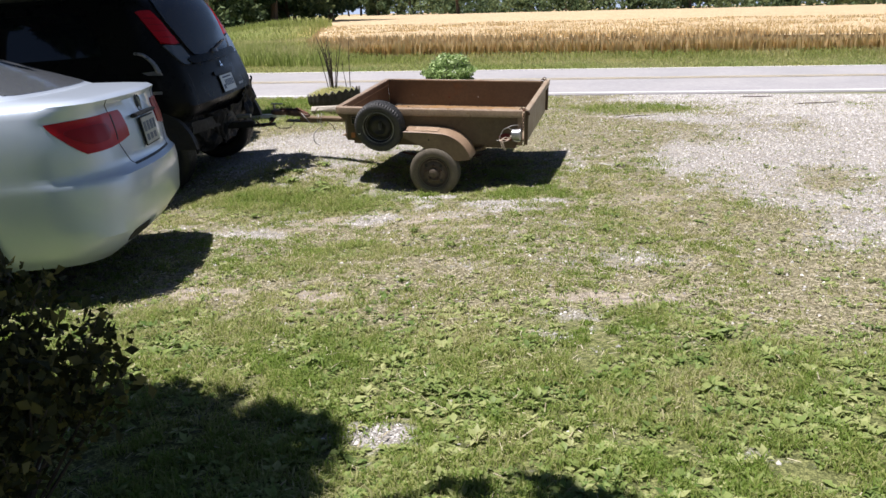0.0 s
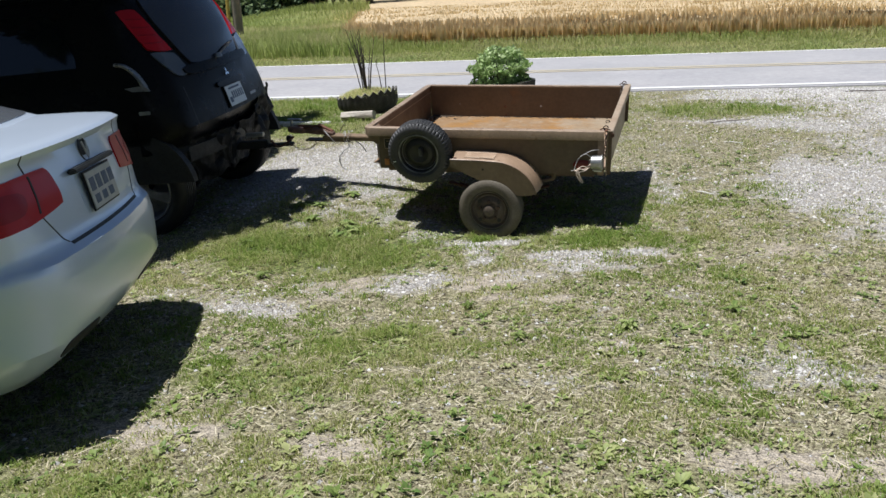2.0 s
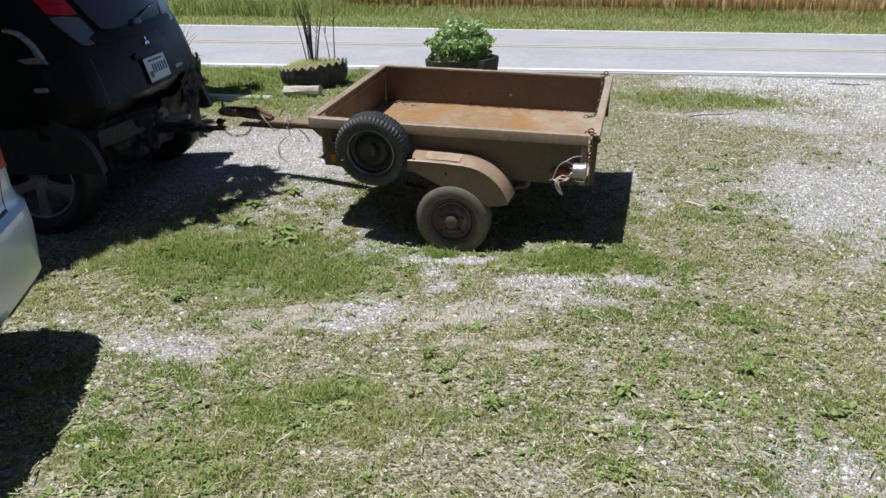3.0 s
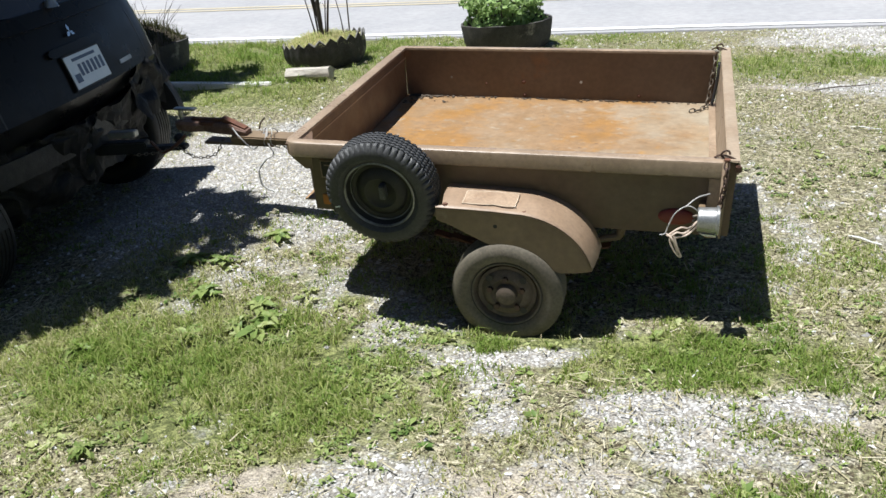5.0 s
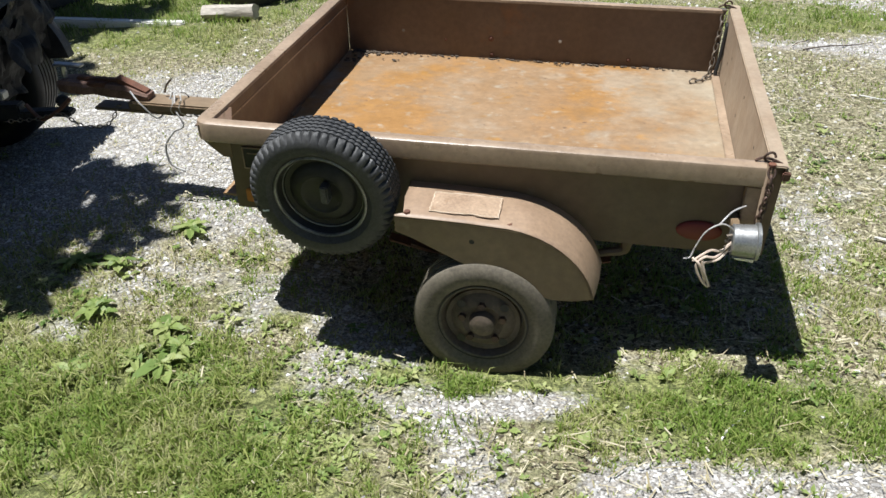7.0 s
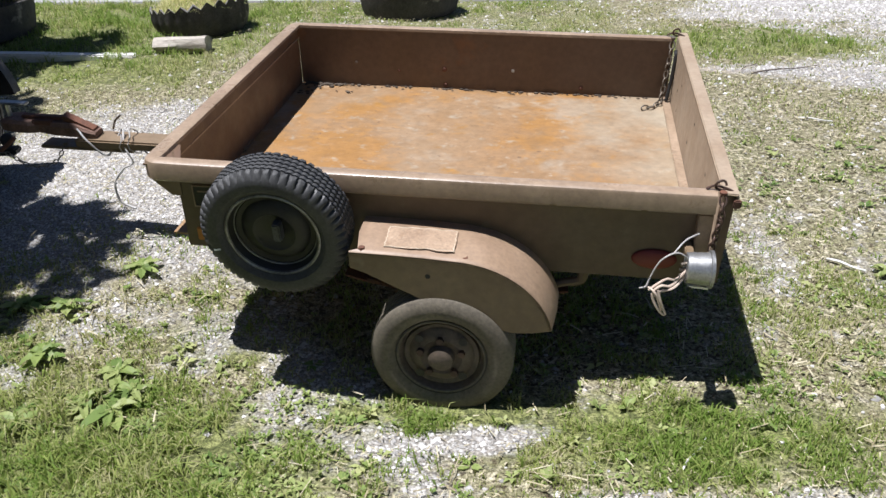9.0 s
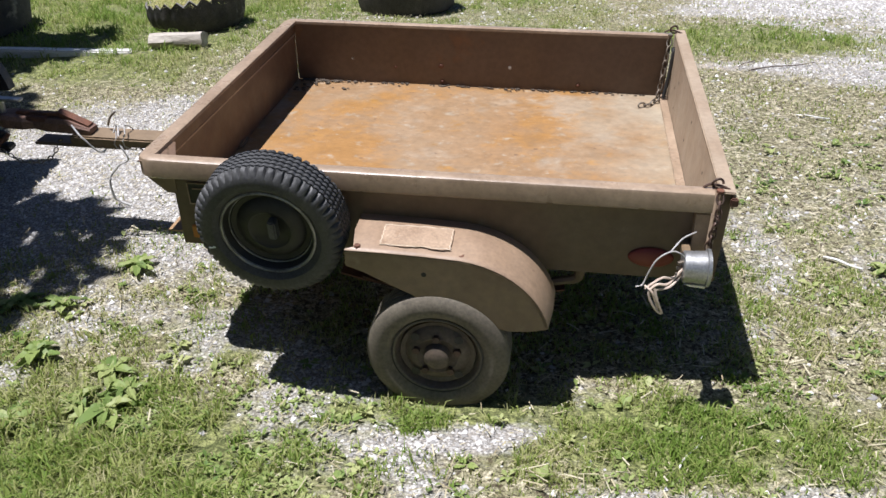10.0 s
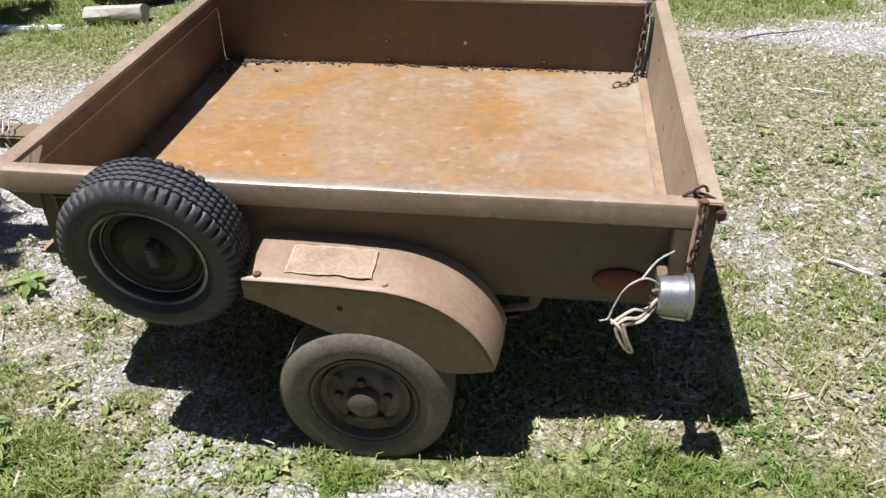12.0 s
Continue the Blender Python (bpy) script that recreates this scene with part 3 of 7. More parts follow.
# ---- ground and road ----
def ground_material():
    m = bpy.data.materials.new("patchy_ground")
    m.use_nodes = True
    n, k = m.node_tree.nodes, m.node_tree.links
    p = n["Principled BSDF"]
    tc = n.new("ShaderNodeTexCoord")

    def nz(s, d=5, r=0.62):
        t = n.new("ShaderNodeTexNoise")
        t.inputs["Scale"].default_value, t.inputs["Detail"].default_value, t.inputs["Roughness"].default_value = s, d, r
        k.new(tc.outputs["Object"], t.inputs["Vector"])
        return t.outputs["Fac"]

    def rng(v, a, b, c=0.0, d=1.0):
        r = n.new("ShaderNodeMapRange")
        for i, q in enumerate((a, b, c, d)):
            r.inputs[i + 1].default_value = q
        k.new(v, r.inputs[0])
        return r.outputs[0]

    def mix(f, a, b, mode="MIX"):
        x = n.new("ShaderNodeMix")
        x.data_type, x.blend_type = "RGBA", mode
        for s, v in ((x.inputs[0], f), (x.inputs[6], a), (x.inputs[7], b)):
            if isinstance(v, tuple):
                s.default_value = (*v, 1)
            elif isinstance(v, float):
                s.default_value = v
            else:
                k.new(v, s)
        return x.outputs[2]

    def attr(name):
        a = n.new("ShaderNodeAttribute")
        a.attribute_name = name
        return a.outputs["Fac"]

    def add(a, b, op="ADD"):
        x = n.new("ShaderNodeMath")
        x.operation = op
        for s, v in zip(x.inputs, (a, b)):
            if isinstance(v, float):
                s.default_value = v
            else:
                k.new(v, s)
        return x.outputs[0]

    thatch = mix(rng(nz(7.0), 0.35, 0.65), (0.23, 0.208, 0.13), (0.155, 0.15, 0.08))
    thatch = mix(rng(nz(40.0), 0.52, 0.60), thatch, (0.40, 0.36, 0.255))
    thatch = mix(rng(nz(60.0), 0.51, 0.58), thatch, (0.07, 0.056, 0.034))
    green = mix(rng(nz(38.0), 0.42, 0.6), (0.075, 0.085, 0.03), (0.20, 0.21, 0.08))
    col = mix(rng(add(attr("lush"), add(nz(22.0), -0.5)), 0.1, 0.6), thatch, green)
    dirt = mix(rng(nz(28.0), 0.38, 0.62), (0.36, 0.315, 0.25), (0.235, 0.205, 0.16))
    col = mix(rng(add(attr("dirt"), add(add(nz(14.0), -0.5), 0.9, "MULTIPLY")), 0.2, 0.5), col, dirt)
    v = n.new("ShaderNodeTexVoronoi")
    v.inputs["Scale"].default_value, v.inputs["Randomness"].default_value = 78.0, 1.0
    k.new(tc.outputs["Object"], v.inputs["Vector"])
    bw = n.new("ShaderNodeRGBToBW")
    k.new(v.outputs["Color"], bw.inputs[0])
    stones = mix(rng(bw.outputs[0], 0.2, 0.8), (0.275, 0.262, 0.243), (0.56, 0.542, 0.51))
    stones = mix(rng(v.outputs["Distance"], 0.34, 0.64), stones, (0.25, 0.23, 0.20))
    g = rng(add(attr("gravel"), add(add(nz(16.0), -0.5), 1.3, "MULTIPLY")), 0.12, 0.6)
    col = mix(g, col, stones)
    field = mix(rng(nz(0.6), 0.35, 0.65), (0.40, 0.29, 0.11), (0.30, 0.21, 0.08))
    meadow = mix(rng(nz(0.8), 0.35, 0.65), (0.12, 0.16, 0.04), (0.20, 0.20, 0.07))
    col = mix(attr("meadow"), col, meadow)
    col = mix(attr("field"), col, field)
    col = mix(1.0, col, rng(nz(150.0, 3), 0.36, 0.64, 0.5, 1.5), "MULTIPLY")
    k.new(col, p.inputs["Base Color"])
    p.inputs["Roughness"].default_value = 0.95
    p.inputs["Specular IOR Level"].default_value = 0.2
    b = n.new("ShaderNodeBump")
    b.inputs["Strength"].default_value, b.inputs["Distance"].default_value = 0.7, 0.012
    hgt = add(add(nz(55.0), 0.8, "MULTIPLY"), add(rng(v.outputs["Distance"], 0.0, 0.7, 1.0, 0.0), g, "MULTIPLY"))
    k.new(hgt, b.inputs["Height"])
    k.new(b.outputs[0], p.inputs["Normal"])
    return m


def edge_y(x, base, slope):
    """A road edge, straight by the trailer, level far off to both sides."""
    return base + slope * np.clip(x, -60, 60)


def road_near(x):
    return edge_y(x, 12.25, 0.125)


def road_far(x):
    return edge_y(x, 17.35, 0.09)


def field_edge(x):
    return edge_y(x, 21.4, 0.05) + 0.5 * (vnoise(x, x * 0, 3.0, 71) - 0.5)


def axis_steps(fine_a, fine_b, step, far_a, far_b, grow=1.16):
    v = list(np.arange(fine_a, fine_b + 1e-6, step))
    s = step
    while v[-1] < far_b:
        s *= grow
        v.append(v[-1] + s)
    s = step
    while v[0] > far_a:
        s *= grow
        v.insert(0, v[0] - s)
    return np.array(v)


gx, gy = axis_steps(-5.5, 4.0, 0.06, -900, 900), axis_steps(1.2, 12.4, 0.06, -300, 1500)
GX, GY = np.meshgrid(gx, gy, indexing="ij")
GZ = land(GX, GY)
nx, ny = len(gx), len(gy)
idx = np.arange(nx * ny).reshape(nx, ny)
quads = np.stack([idx[:-1, :-1], idx[1:, :-1], idx[1:, 1:], idx[:-1, 1:]], -1).reshape(-1, 4)
ground_me = np_mesh("ground", np.stack([GX, GY, GZ], -1).reshape(-1, 3), quads)
near_zone = (1 - sstep(np.abs(GX + 0.5), 7, 11)) * sstep(GY, -4, -1) * (1 - sstep(GY, 12.2, 12.8))
wheat_zone = sstep(GY - field_edge(GX), -0.2, 0.6) * sstep(GX + 8.4 + 0.38 * (GY - 21), -1.5, 1.0)
for key, val in (("gravel", gravel_at(GX, GY) * near_zone), ("dirt", dirt_at(GX, GY) * near_zone), ("lush", lush_at(GX, GY) * near_zone),
                 ("meadow", (1 - near_zone)), ("field", wheat_zone)):
    a = ground_me.attributes.new(key, "FLOAT", "POINT")
    a.data.foreach_set("value", val.ravel().astype(np.float32))
smooth_mesh(ground_me, 60)
ground = link_mesh("ground", ground_me, ground_material())
tagged(ground, "patchy lawn, dirt and gravel yard running to wheat field", "ground", kind="structure")


def strip(name, lo, hi, lift, material, parent, label, x0=-260.0, x1=260.0, thick=0.0):
    """A band across the land between two lines y = lo(x) and hi(x)."""
    xs = np.concatenate([np.linspace(x0, -14, 40), np.linspace(-13.5, 13.5, 110), np.linspace(14, x1, 40)])
    rows = []
    for f in np.linspace(0, 1, 7):
        ys = lo(xs) * (1 - f) + hi(xs) * f
        crown = 0.02 * (1 - (2 * f - 1) ** 2) if thick else 0
        rows.append(np.stack([xs, ys, LIFT + SLOPE * xs + lift + crown], -1))
    if thick:
        rows.insert(0, rows[0] - (0, 0.03, thick))
        rows.append(rows[-1] - (0, -0.03, thick))
    co = np.concatenate(rows)
    n = len(xs)
    i = np.arange(n - 1)
    fs = np.concatenate([np.stack([r * n + i, r * n + i + 1, (r + 1) * n + i + 1, (r + 1) * n + i], -1) for r in range(len(rows) - 1)])
    me = np_mesh(name, co, fs)
    smooth_mesh(me, 60)
    return link_mesh(name, me, material, parent, label)


def sky_backdrop():
    rows = []
    for z in (-60.0, 10.0, 60.0, 150.0):
        rows.append([(780 * math.sin(a), 780 * math.cos(a), z) for a in np.linspace(-1.2, 1.2, 49)])
    bm = B()
    loft(bm, rows, False)
    ob = part("backdrop", bm, haze_m)
    tagged(ob, "pale blue hazy summer sky beyond the trees", "sky", kind="structure")


sky_backdrop()
road = strip("road", road_near, road_far, 0.015, M_ASPHALT, None, "", thick=0.09)
tagged(road, "sun-bleached grey two-lane asphalt country road", "road", kind="structure")


def crown_at(f):
    return 0.02 * (1 - (2 * f - 1) ** 2)


def road_line(f, w, name, material, label):
    lo = lambda x: road_near(x) + (road_far(x) - road_near(x)) * f - w / 2
    hi = lambda x: road_near(x) + (road_far(x) - road_near(x)) * f + w / 2
    return strip(name, lo, hi, 0.020 + crown_at(f), material, road, label)


road_line(0.036, 0.13, "edge_line", M_WHITELINE, "worn white painted edge line")
road_line(0.967, 0.11, "edge_line", M_WHITELINE, "worn white painted edge line")
road_line(0.455, 0.10, "centre_line", M_YELLOW, "faded yellow painted centre line")
road_line(0.497, 0.10, "centre_line", M_YELLOW, "faded yellow painted centre line")


# ---- wheat, verge and far land ----
def plants(name, x, y, h, width, lean, tone, material, label, category, z=None, seed=1, head=0.0, bend=0.35, head_tone=0.0):
    """Many thin blades, each of two segments, joined as one object."""
    rs = np.random.RandomState(seed)
    n = len(x)
    z = land(x, y) if z is None else z
    a = rs.rand(n) * 2 * math.pi
    t = rs.rand(n) * 2 * math.pi
    l = lean * (0.3 + rs.rand(n))
    wx, wy = np.cos(a) * width / 2, np.sin(a) * width / 2
    dx, dy = np.cos(t) * l * h, np.sin(t) * l * h
    p0 = np.stack([x - wx, y - wy, z - 0.005], -1)
    p1 = np.stack([x + wx, y + wy, z - 0.005], -1)
    k = 0.75 + head
    q = np.stack([x + dx * bend, y + dy * bend, z + h * 0.62], -1)
    q0, q1 = q - np.stack([wx * k, wy * k, 0 * wx], -1), q + np.stack([wx * k, wy * k, 0 * wx], -1)
    top = np.stack([x + dx, y + dy, z + h * np.sqrt(np.clip(1 - 0.6 * l * l, 0.1, 1))], -1)
    co = np.stack([p0, p1, q1, q0, top], 1).reshape(-1, 3)
    b = np.arange(n)[:, None] * 5
    fs = np.concatenate([b + [0, 1, 2], b + [0, 2, 3], b + [3, 2, 4]])
    tn = np.stack([tone, tone, tone + head_tone * 0.5, tone + head_tone * 0.5, tone + head_tone], 1)
    me = np_mesh(name, co, fs, np.clip(tn, 0, 1).ravel())
    ob = link_mesh(name, me, material)
    return tagged(ob, label, category, kind="stuff")


rs = np.random.RandomState(11)


def wheat_rows():
    n = 62000
    f = rs.rand(n) ** 1.9
    y0 = 21.2 + f * 24
    x = -10.5 - 0.38 * (y0 - 21) + rs.rand(n) * (33 + 0.3 * (y0 - 21))
    y = field_edge(x) + (y0 - 21.2)
    keep = x > -8.4 - 0.38 * (y - 21)
    x, y = x[keep], y[keep]
    h = 0.57 * (0.86 + 0.22 * rs.rand(len(x))) * (0.92 + 0.16 * vnoise(x, y, 2.0, 3)) * (0.75 + 0.25 * sstep(y - field_edge(x), 0.1, 1.0))
    tone = 0.28 + 0.45 * rs.rand(len(x)) + 0.12 * (vnoise(x, y, 1.5, 8) - 0.5)
    return plants("wheat", x, y, h, 0.035 + 0.02 * f[keep], 0.16, tone, L_WHEAT, "ripe golden wheat standing along the field edge", "wheat",
                  z=LIFT + SLOPE * x, seed=4, head=1.3, head_tone=0.55)


wheat_rows()


def wheat_canopy():
    """The tops of the wheat further in, as one rough sheet to the far trees."""
    xs, ys = np.linspace(-75, 75, 380), 22.4 + 167 * np.linspace(0, 1, 180) ** 2.2
    X, Y = np.meshgrid(xs, ys, indexing="ij")
    left = -8.6 - 0.38 * (Y - 21) + 0.6 * (vnoise(Y, Y * 0, 4, 12) - 0.5)
    X = np.maximum(X, left)
    Z = LIFT + SLOPE * X + 0.50 + 0.08 * (vnoise(X, Y, 0.7, 14) - 0.5) + 0.05 * (np.random.RandomState(2).rand(*X.shape) - 0.5) + 0.0012 * (Y - 24) - 0.10 * (1 - sstep(Y, 22.4, 24.4))
    Z = Z - 0.45 * (1 - sstep(X - left, 0, 0.35))
    i = np.arange(X.size).reshape(X.shape)
    fs = np.stack([i[:-1, :-1], i[1:, :-1], i[1:, 1:], i[:-1, 1:]], -1).reshape(-1, 4)
    me = np_mesh("wheat_canopy", np.stack([X, Y, Z], -1).reshape(-1, 3), fs)
    m = mat("wheat_heads", (0.50, 0.39, 0.235), (0.43, 0.325, 0.185), 0.5, 0.9, 0.0, 1.0, 9.0,
            spots=[((0.54, 0.42, 0.24), 0.56, 3.0), ((0.28, 0.19, 0.08), 0.60, 6.0)], fine=0.35)
    ob = link_mesh("wheat_canopy", me, m)
    tagged(ob, "pale golden heads of ripe wheat across the field", "wheat", kind="stuff")


wheat_canopy()


def verge():
    n = 62000
    x = -12 + rs.rand(n) * 34
    f = rs.rand(n) ** 0.8
    y = road_far(x) + 0.05 + f * (field_edge(x) - road_far(x) + 0.6)
    h = (0.04 + 0.17 * sstep(f, 0.42, 0.95)) * (0.7 + 0.6 * rs.rand(n)) + 0.30 * sstep(-x, 6.3, 8.3) * sstep(f, 0.4, 0.7)
    tone = np.clip(0.28 + 0.8 * (fnoise(x, y, 1.4, 66) - 0.40) + 0.45 * rs.rand(n) + 0.15 * (1 - f), 0, 1)
    plants("verge_grass", x, y, h, 0.018, 0.5, tone, L_VERGE, "uneven green verge grass between road and wheat", "grass", seed=8,
           z=LIFT + SLOPE * x + 0.0)
    n = 60000
    x = -30 + rs.rand(n) * 24
    y = 18.5 + rs.rand(n) ** 1.3 * 32
    keep = x < -7.9 - 0.38 * (y - 21)
    x, y = x[keep], y[keep]
    z = land(x, y)
    h = (0.16 + 0.2 * rs.rand(len(x))) * (0.5 + vnoise(x, y, 3, 31))
    tone = np.clip(0.1 + 0.55 * fnoise(x, y, 4, 67) + 0.2 * rs.rand(len(x)) + 0.35 * np.exp(-((y - 31) / 2.0) ** 2), 0, 1)
    plants("meadow_grass", x, y, h, 0.028, 0.5, tone, L_VERGE, "tall rough green meadow grass on a low mound", "grass", seed=9, z=z)


verge()


# ---- the trailer ----
TX = Vector((1.532, 0, -0.094)).normalized()
TY = Vector((0, 1.328, 0.131))
TY = (TY - TX * TX.dot(TY)).normalized()
TZ = TX.cross(TY)
BASE = 0.715
T_M = Matrix.Translation((-2.225, 6.99, 0.683)) @ Matrix((TX, TY, TZ)).transposed().to_4x4() @ Matrix.Translation((0, 0, -BASE))
trailer = thing("utility_trailer", T_M, "old brown steel utility trailer with rusty open bed", "trailer")
RZ, LEN, WID = BASE, 1.553, 1.33
FLOOR = RZ - 0.249


def skew(x, y):
    """The body is a little out of square: its near front corner stands forward."""
    return 0.034 * (1 - y / WID) * max(0.0, 1 - x / 0.5)


def channel_ring():
    """Path of the rim: along the near side, round the front and back along the far side, with rounded corners."""
    r, pts = 0.05, []
    pts.append((LEN, 0.0, 1, 0))
    pts.append((0.5, 0.0, 1, 0))
    pts.append((r, 0.0, 1, 0))
    for k in range(1, 7):
        a = math.pi / 2 * k / 6
        pts.append((r - r * math.sin(a), r - r * math.cos(a), math.cos(a), math.sin(a)))
    pts.append((0.0, WID - r, 0, 1))
    for k in range(1, 7):
        a = math.pi / 2 * k / 6
        pts.append((r - r * math.cos(a), WID - r + r * math.sin(a), -math.sin(a), math.cos(a)))
    pts.append((LEN, WID, -1, 0))
    return pts


def rim_bm():
    bm, rings = B(), []
    # section: (inward, down), a folded channel with rounded outer edge
    sec = [(0.034, 0.060), (0.004, 0.060), (0.0, 0.056), (0.0, 0.012), (0.003, 0.004), (0.010, 0.0), (0.034, -0.001), (0.040, 0.002),
           (0.041, 0.012), (0.036, 0.013), (0.033, 0.008), (0.012, 0.009), (0.008, 0.015), (0.008, 0.054), (0.034, 0.054)]
    for x, y, nx_, ny_ in channel_ring():
        inx, iny = (0, 1) if (nx_, ny_) == (1, 0) else (0, -1) if (nx_, ny_) == (-1, 0) else (1, 0) if (nx_, ny_) == (0, 1) else (None, None)
        if inx is None:
            cx, cy = 0.05, (0.05 if y < 0.5 else WID - 0.05)
            d = Vector((cx - x, cy - y)).normalized()
            inx, iny = d.x, d.y
        wav = 0.0015 * math.sin(x * 9 + y * 7)
        wide = 1 + 0.28 * abs(inx)
        rings.append([(x + inx * a * wide - skew(x, y), y + iny * a, RZ - b + wav) for a, b in sec])
    return loft(bm, rings, True, True)


part("rim", rim_bm(), M_RIM, trailer, "worn brown folded steel rim, lightened for highlights")


def sheet(x0, x1, y0, y1, z0, z1, amp=0.003, n=10, bevel=0.002):
    """A thin sheet-metal wall with slight waves."""
    bm = B()
    box(bm, x0, x1, y0, y1, z0, z1, 0)
    long_e = [e for e in bm.edges if e.calc_length() > 0.15]
    bmesh.ops.subdivide_edges(bm, edges=long_e, cuts=n, use_grid_fill=True)
    thin_x = (x1 - x0) < (y1 - y0)
    for v in bm.verts:
        w = amp * (noise.noise(Vector((v.co.x * 2.3, v.co.y * 2.3, v.co.z * 3.1 + 7))))
        if thin_x:
            v.co.x += w
        else:
            v.co.y += w
    return bm


part("side_wall", sheet(0.058, 1.548, 0.034, 0.039, RZ - 0.29, RZ - 0.012), M_WALL, trailer, "olive-brown pressed side wall, darkened for shade")
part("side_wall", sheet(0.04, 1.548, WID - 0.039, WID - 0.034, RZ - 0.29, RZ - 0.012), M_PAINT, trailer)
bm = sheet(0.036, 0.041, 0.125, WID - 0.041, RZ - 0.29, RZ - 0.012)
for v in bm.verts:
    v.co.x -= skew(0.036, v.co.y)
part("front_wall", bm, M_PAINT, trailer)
# the near front corner is cut off at a slant below a small gusset
bm = B()
extrude_outline(bm, [(0.009, 0.127, RZ - 0.29), (0.0575, 0.034, RZ - 0.29), (0.0575, 0.034, RZ - 0.012), (0.009, 0.127, RZ - 0.012)], (0.004, 0.002, 0))
part("corner_panel", bm, M_OLIVE, trailer, smooth=False)
bm = B()
extrude_outline(bm, [(-0.024, 0.010, RZ - 0.016), (0.075, 0.010, RZ - 0.016), (0.075, 0.044, RZ - 0.016), (0.030, 0.145, RZ - 0.016), (-0.022, 0.145, RZ - 0.016)], (0, 0, 0.004))
part("corner_plate", bm, M_PAINT, trailer, smooth=False)
bm = B()
extrude_outline(bm, [(-0.016, 0.030, RZ - 0.058), (-0.016, 0.030, RZ - 0.072), (0.036, 0.030, RZ - 0.118), (0.066, 0.030, RZ - 0.121), (0.066, 0.030, RZ - 0.058)], (0, 0.0035, 0))
part("corner_gusset", bm, M_OLIVE, trailer, smooth=False)
bm = B()
box(bm, 0.012, 1.562, 0.036, WID - 0.036, FLOOR - 0.006, FLOOR, 0)
bmesh.ops.subdivide_edges(bm, edges=[e for e in bm.edges if e.calc_length() > 0.2], cuts=24, use_grid_fill=True)
for v in bm.verts:
    v.co.z += 0.004 * noise.noise(v.co * 3) + 0.002 * noise.noise(v.co * 9)
part("bed_floor", bm, M_BED, trailer, "orange-rusted sheet steel bed floor")
bm = B()
box(bm, 1.532, 1.562, 0.044, WID - 0.044, FLOOR + 0.003, FLOOR + 0.010, 0.002)
part("floor_sill", bm, M_RIM, trailer)
# debris along the far foot of the bed
bm = B()
rd = random.Random(5)
for k in range(190):
    x = rd.uniform(0.07, 1.50) if k > 70 else 0.06 + abs(rd.gauss(0, 0.10))
    y = WID - 0.044 - abs(rd.gauss(0, 0.012)) if k > 24 else rd.uniform(1.16, 1.28)
    s = rd.uniform(0.002, 0.007)
    bmesh.ops.create_icosphere(bm, subdivisions=1, radius=s, matrix=Matrix.Translation((x, y, FLOOR + 0.004)) @ Matrix.Diagonal((1.6, 1, 0.6, 1)))
tagged(part("bed_dirt", bm, M_SOIL, trailer, "dark crumbs of soil and leaf litter"), kind="stuff")
# vertical angle at the rear end of each side
for y0, y1 in ((0.006, 0.034), (WID - 0.034, WID - 0.006)):
    bm = B()
    box(bm, 1.515, 1.553, y0, y1, RZ - 0.285, RZ - 0.061, 0.003)
    part("corner_post", bm, M_FENDER, trailer)
# bolt heads along the inside of the far wall
for x, z, r, m_ in ((0.650, 0.165, 0.009, M_RUST), (0.932, 0.160, 0.0055, M_STEEL), (0.655, 0.232, 0.008, M_RUST), (1.21, 0.222, 0.007, M_RUST), (0.28, 0.150, 0.005, M_CHAIN), (0.46, 0.178, 0.005, M_RUST)):
    bm = B()
    lathe(bm, [(r * 1.3, 0.0), (r * 1.3, -0.002), (r * 0.8, -0.002), (r * 0.7, -0.006), (0.0, -0.007)], 18, Matrix.Translation((x, WID - 0.0385, RZ - z)))
    part("bolt_head", bm, m_, trailer)

# tailgate: panel with a flat folded top flange, leaning out a touch
GATE = Matrix.Translation((1.558, 0, RZ - 0.29)) @ Matrix.Rotation(radians(1.5), 4, "Y")
bm = B()
box(bm, 0.004, 0.012, 0.012, WID + 0.018, 0.0, 0.288, 0.002, GATE)
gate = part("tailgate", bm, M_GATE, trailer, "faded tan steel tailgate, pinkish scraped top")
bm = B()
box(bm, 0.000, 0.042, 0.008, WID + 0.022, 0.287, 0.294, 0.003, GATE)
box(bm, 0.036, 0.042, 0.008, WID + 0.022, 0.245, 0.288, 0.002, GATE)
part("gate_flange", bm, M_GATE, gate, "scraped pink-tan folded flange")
for y in (0.02, WID - 0.01):
    bm = B()
    box(bm, 0.012, 0.036, y, y + 0.01, 0.01, 0.286, 0.002, GATE)
    part("gate_rib", bm, M_PAINT, gate)
for y, z in ((0.30, 0.20), (0.30, 0.10), (0.62, 0.22), (0.70, 0.12), (1.02, 0.20), (1.05, 0.09), (1.10, 0.15)):
    bm = B()
    lathe(bm, [(0.006, 0.0), (0.0, -0.0008)], 10, GATE @ Matrix.Translation((0.0035, y, z)) @ Matrix.Rotation(radians(-90), 4, "Z"))
    part("bolt_hole", bm, M_TRIM, gate)
for y in (0.25, 1.06):
    bm = B()
    tube(bm, [(1.50, y, RZ - 0.293), (1.50, y + 0.10, RZ - 0.293)], 0.011, 10)
    part("hinge", bm, M_RUST, trailer)

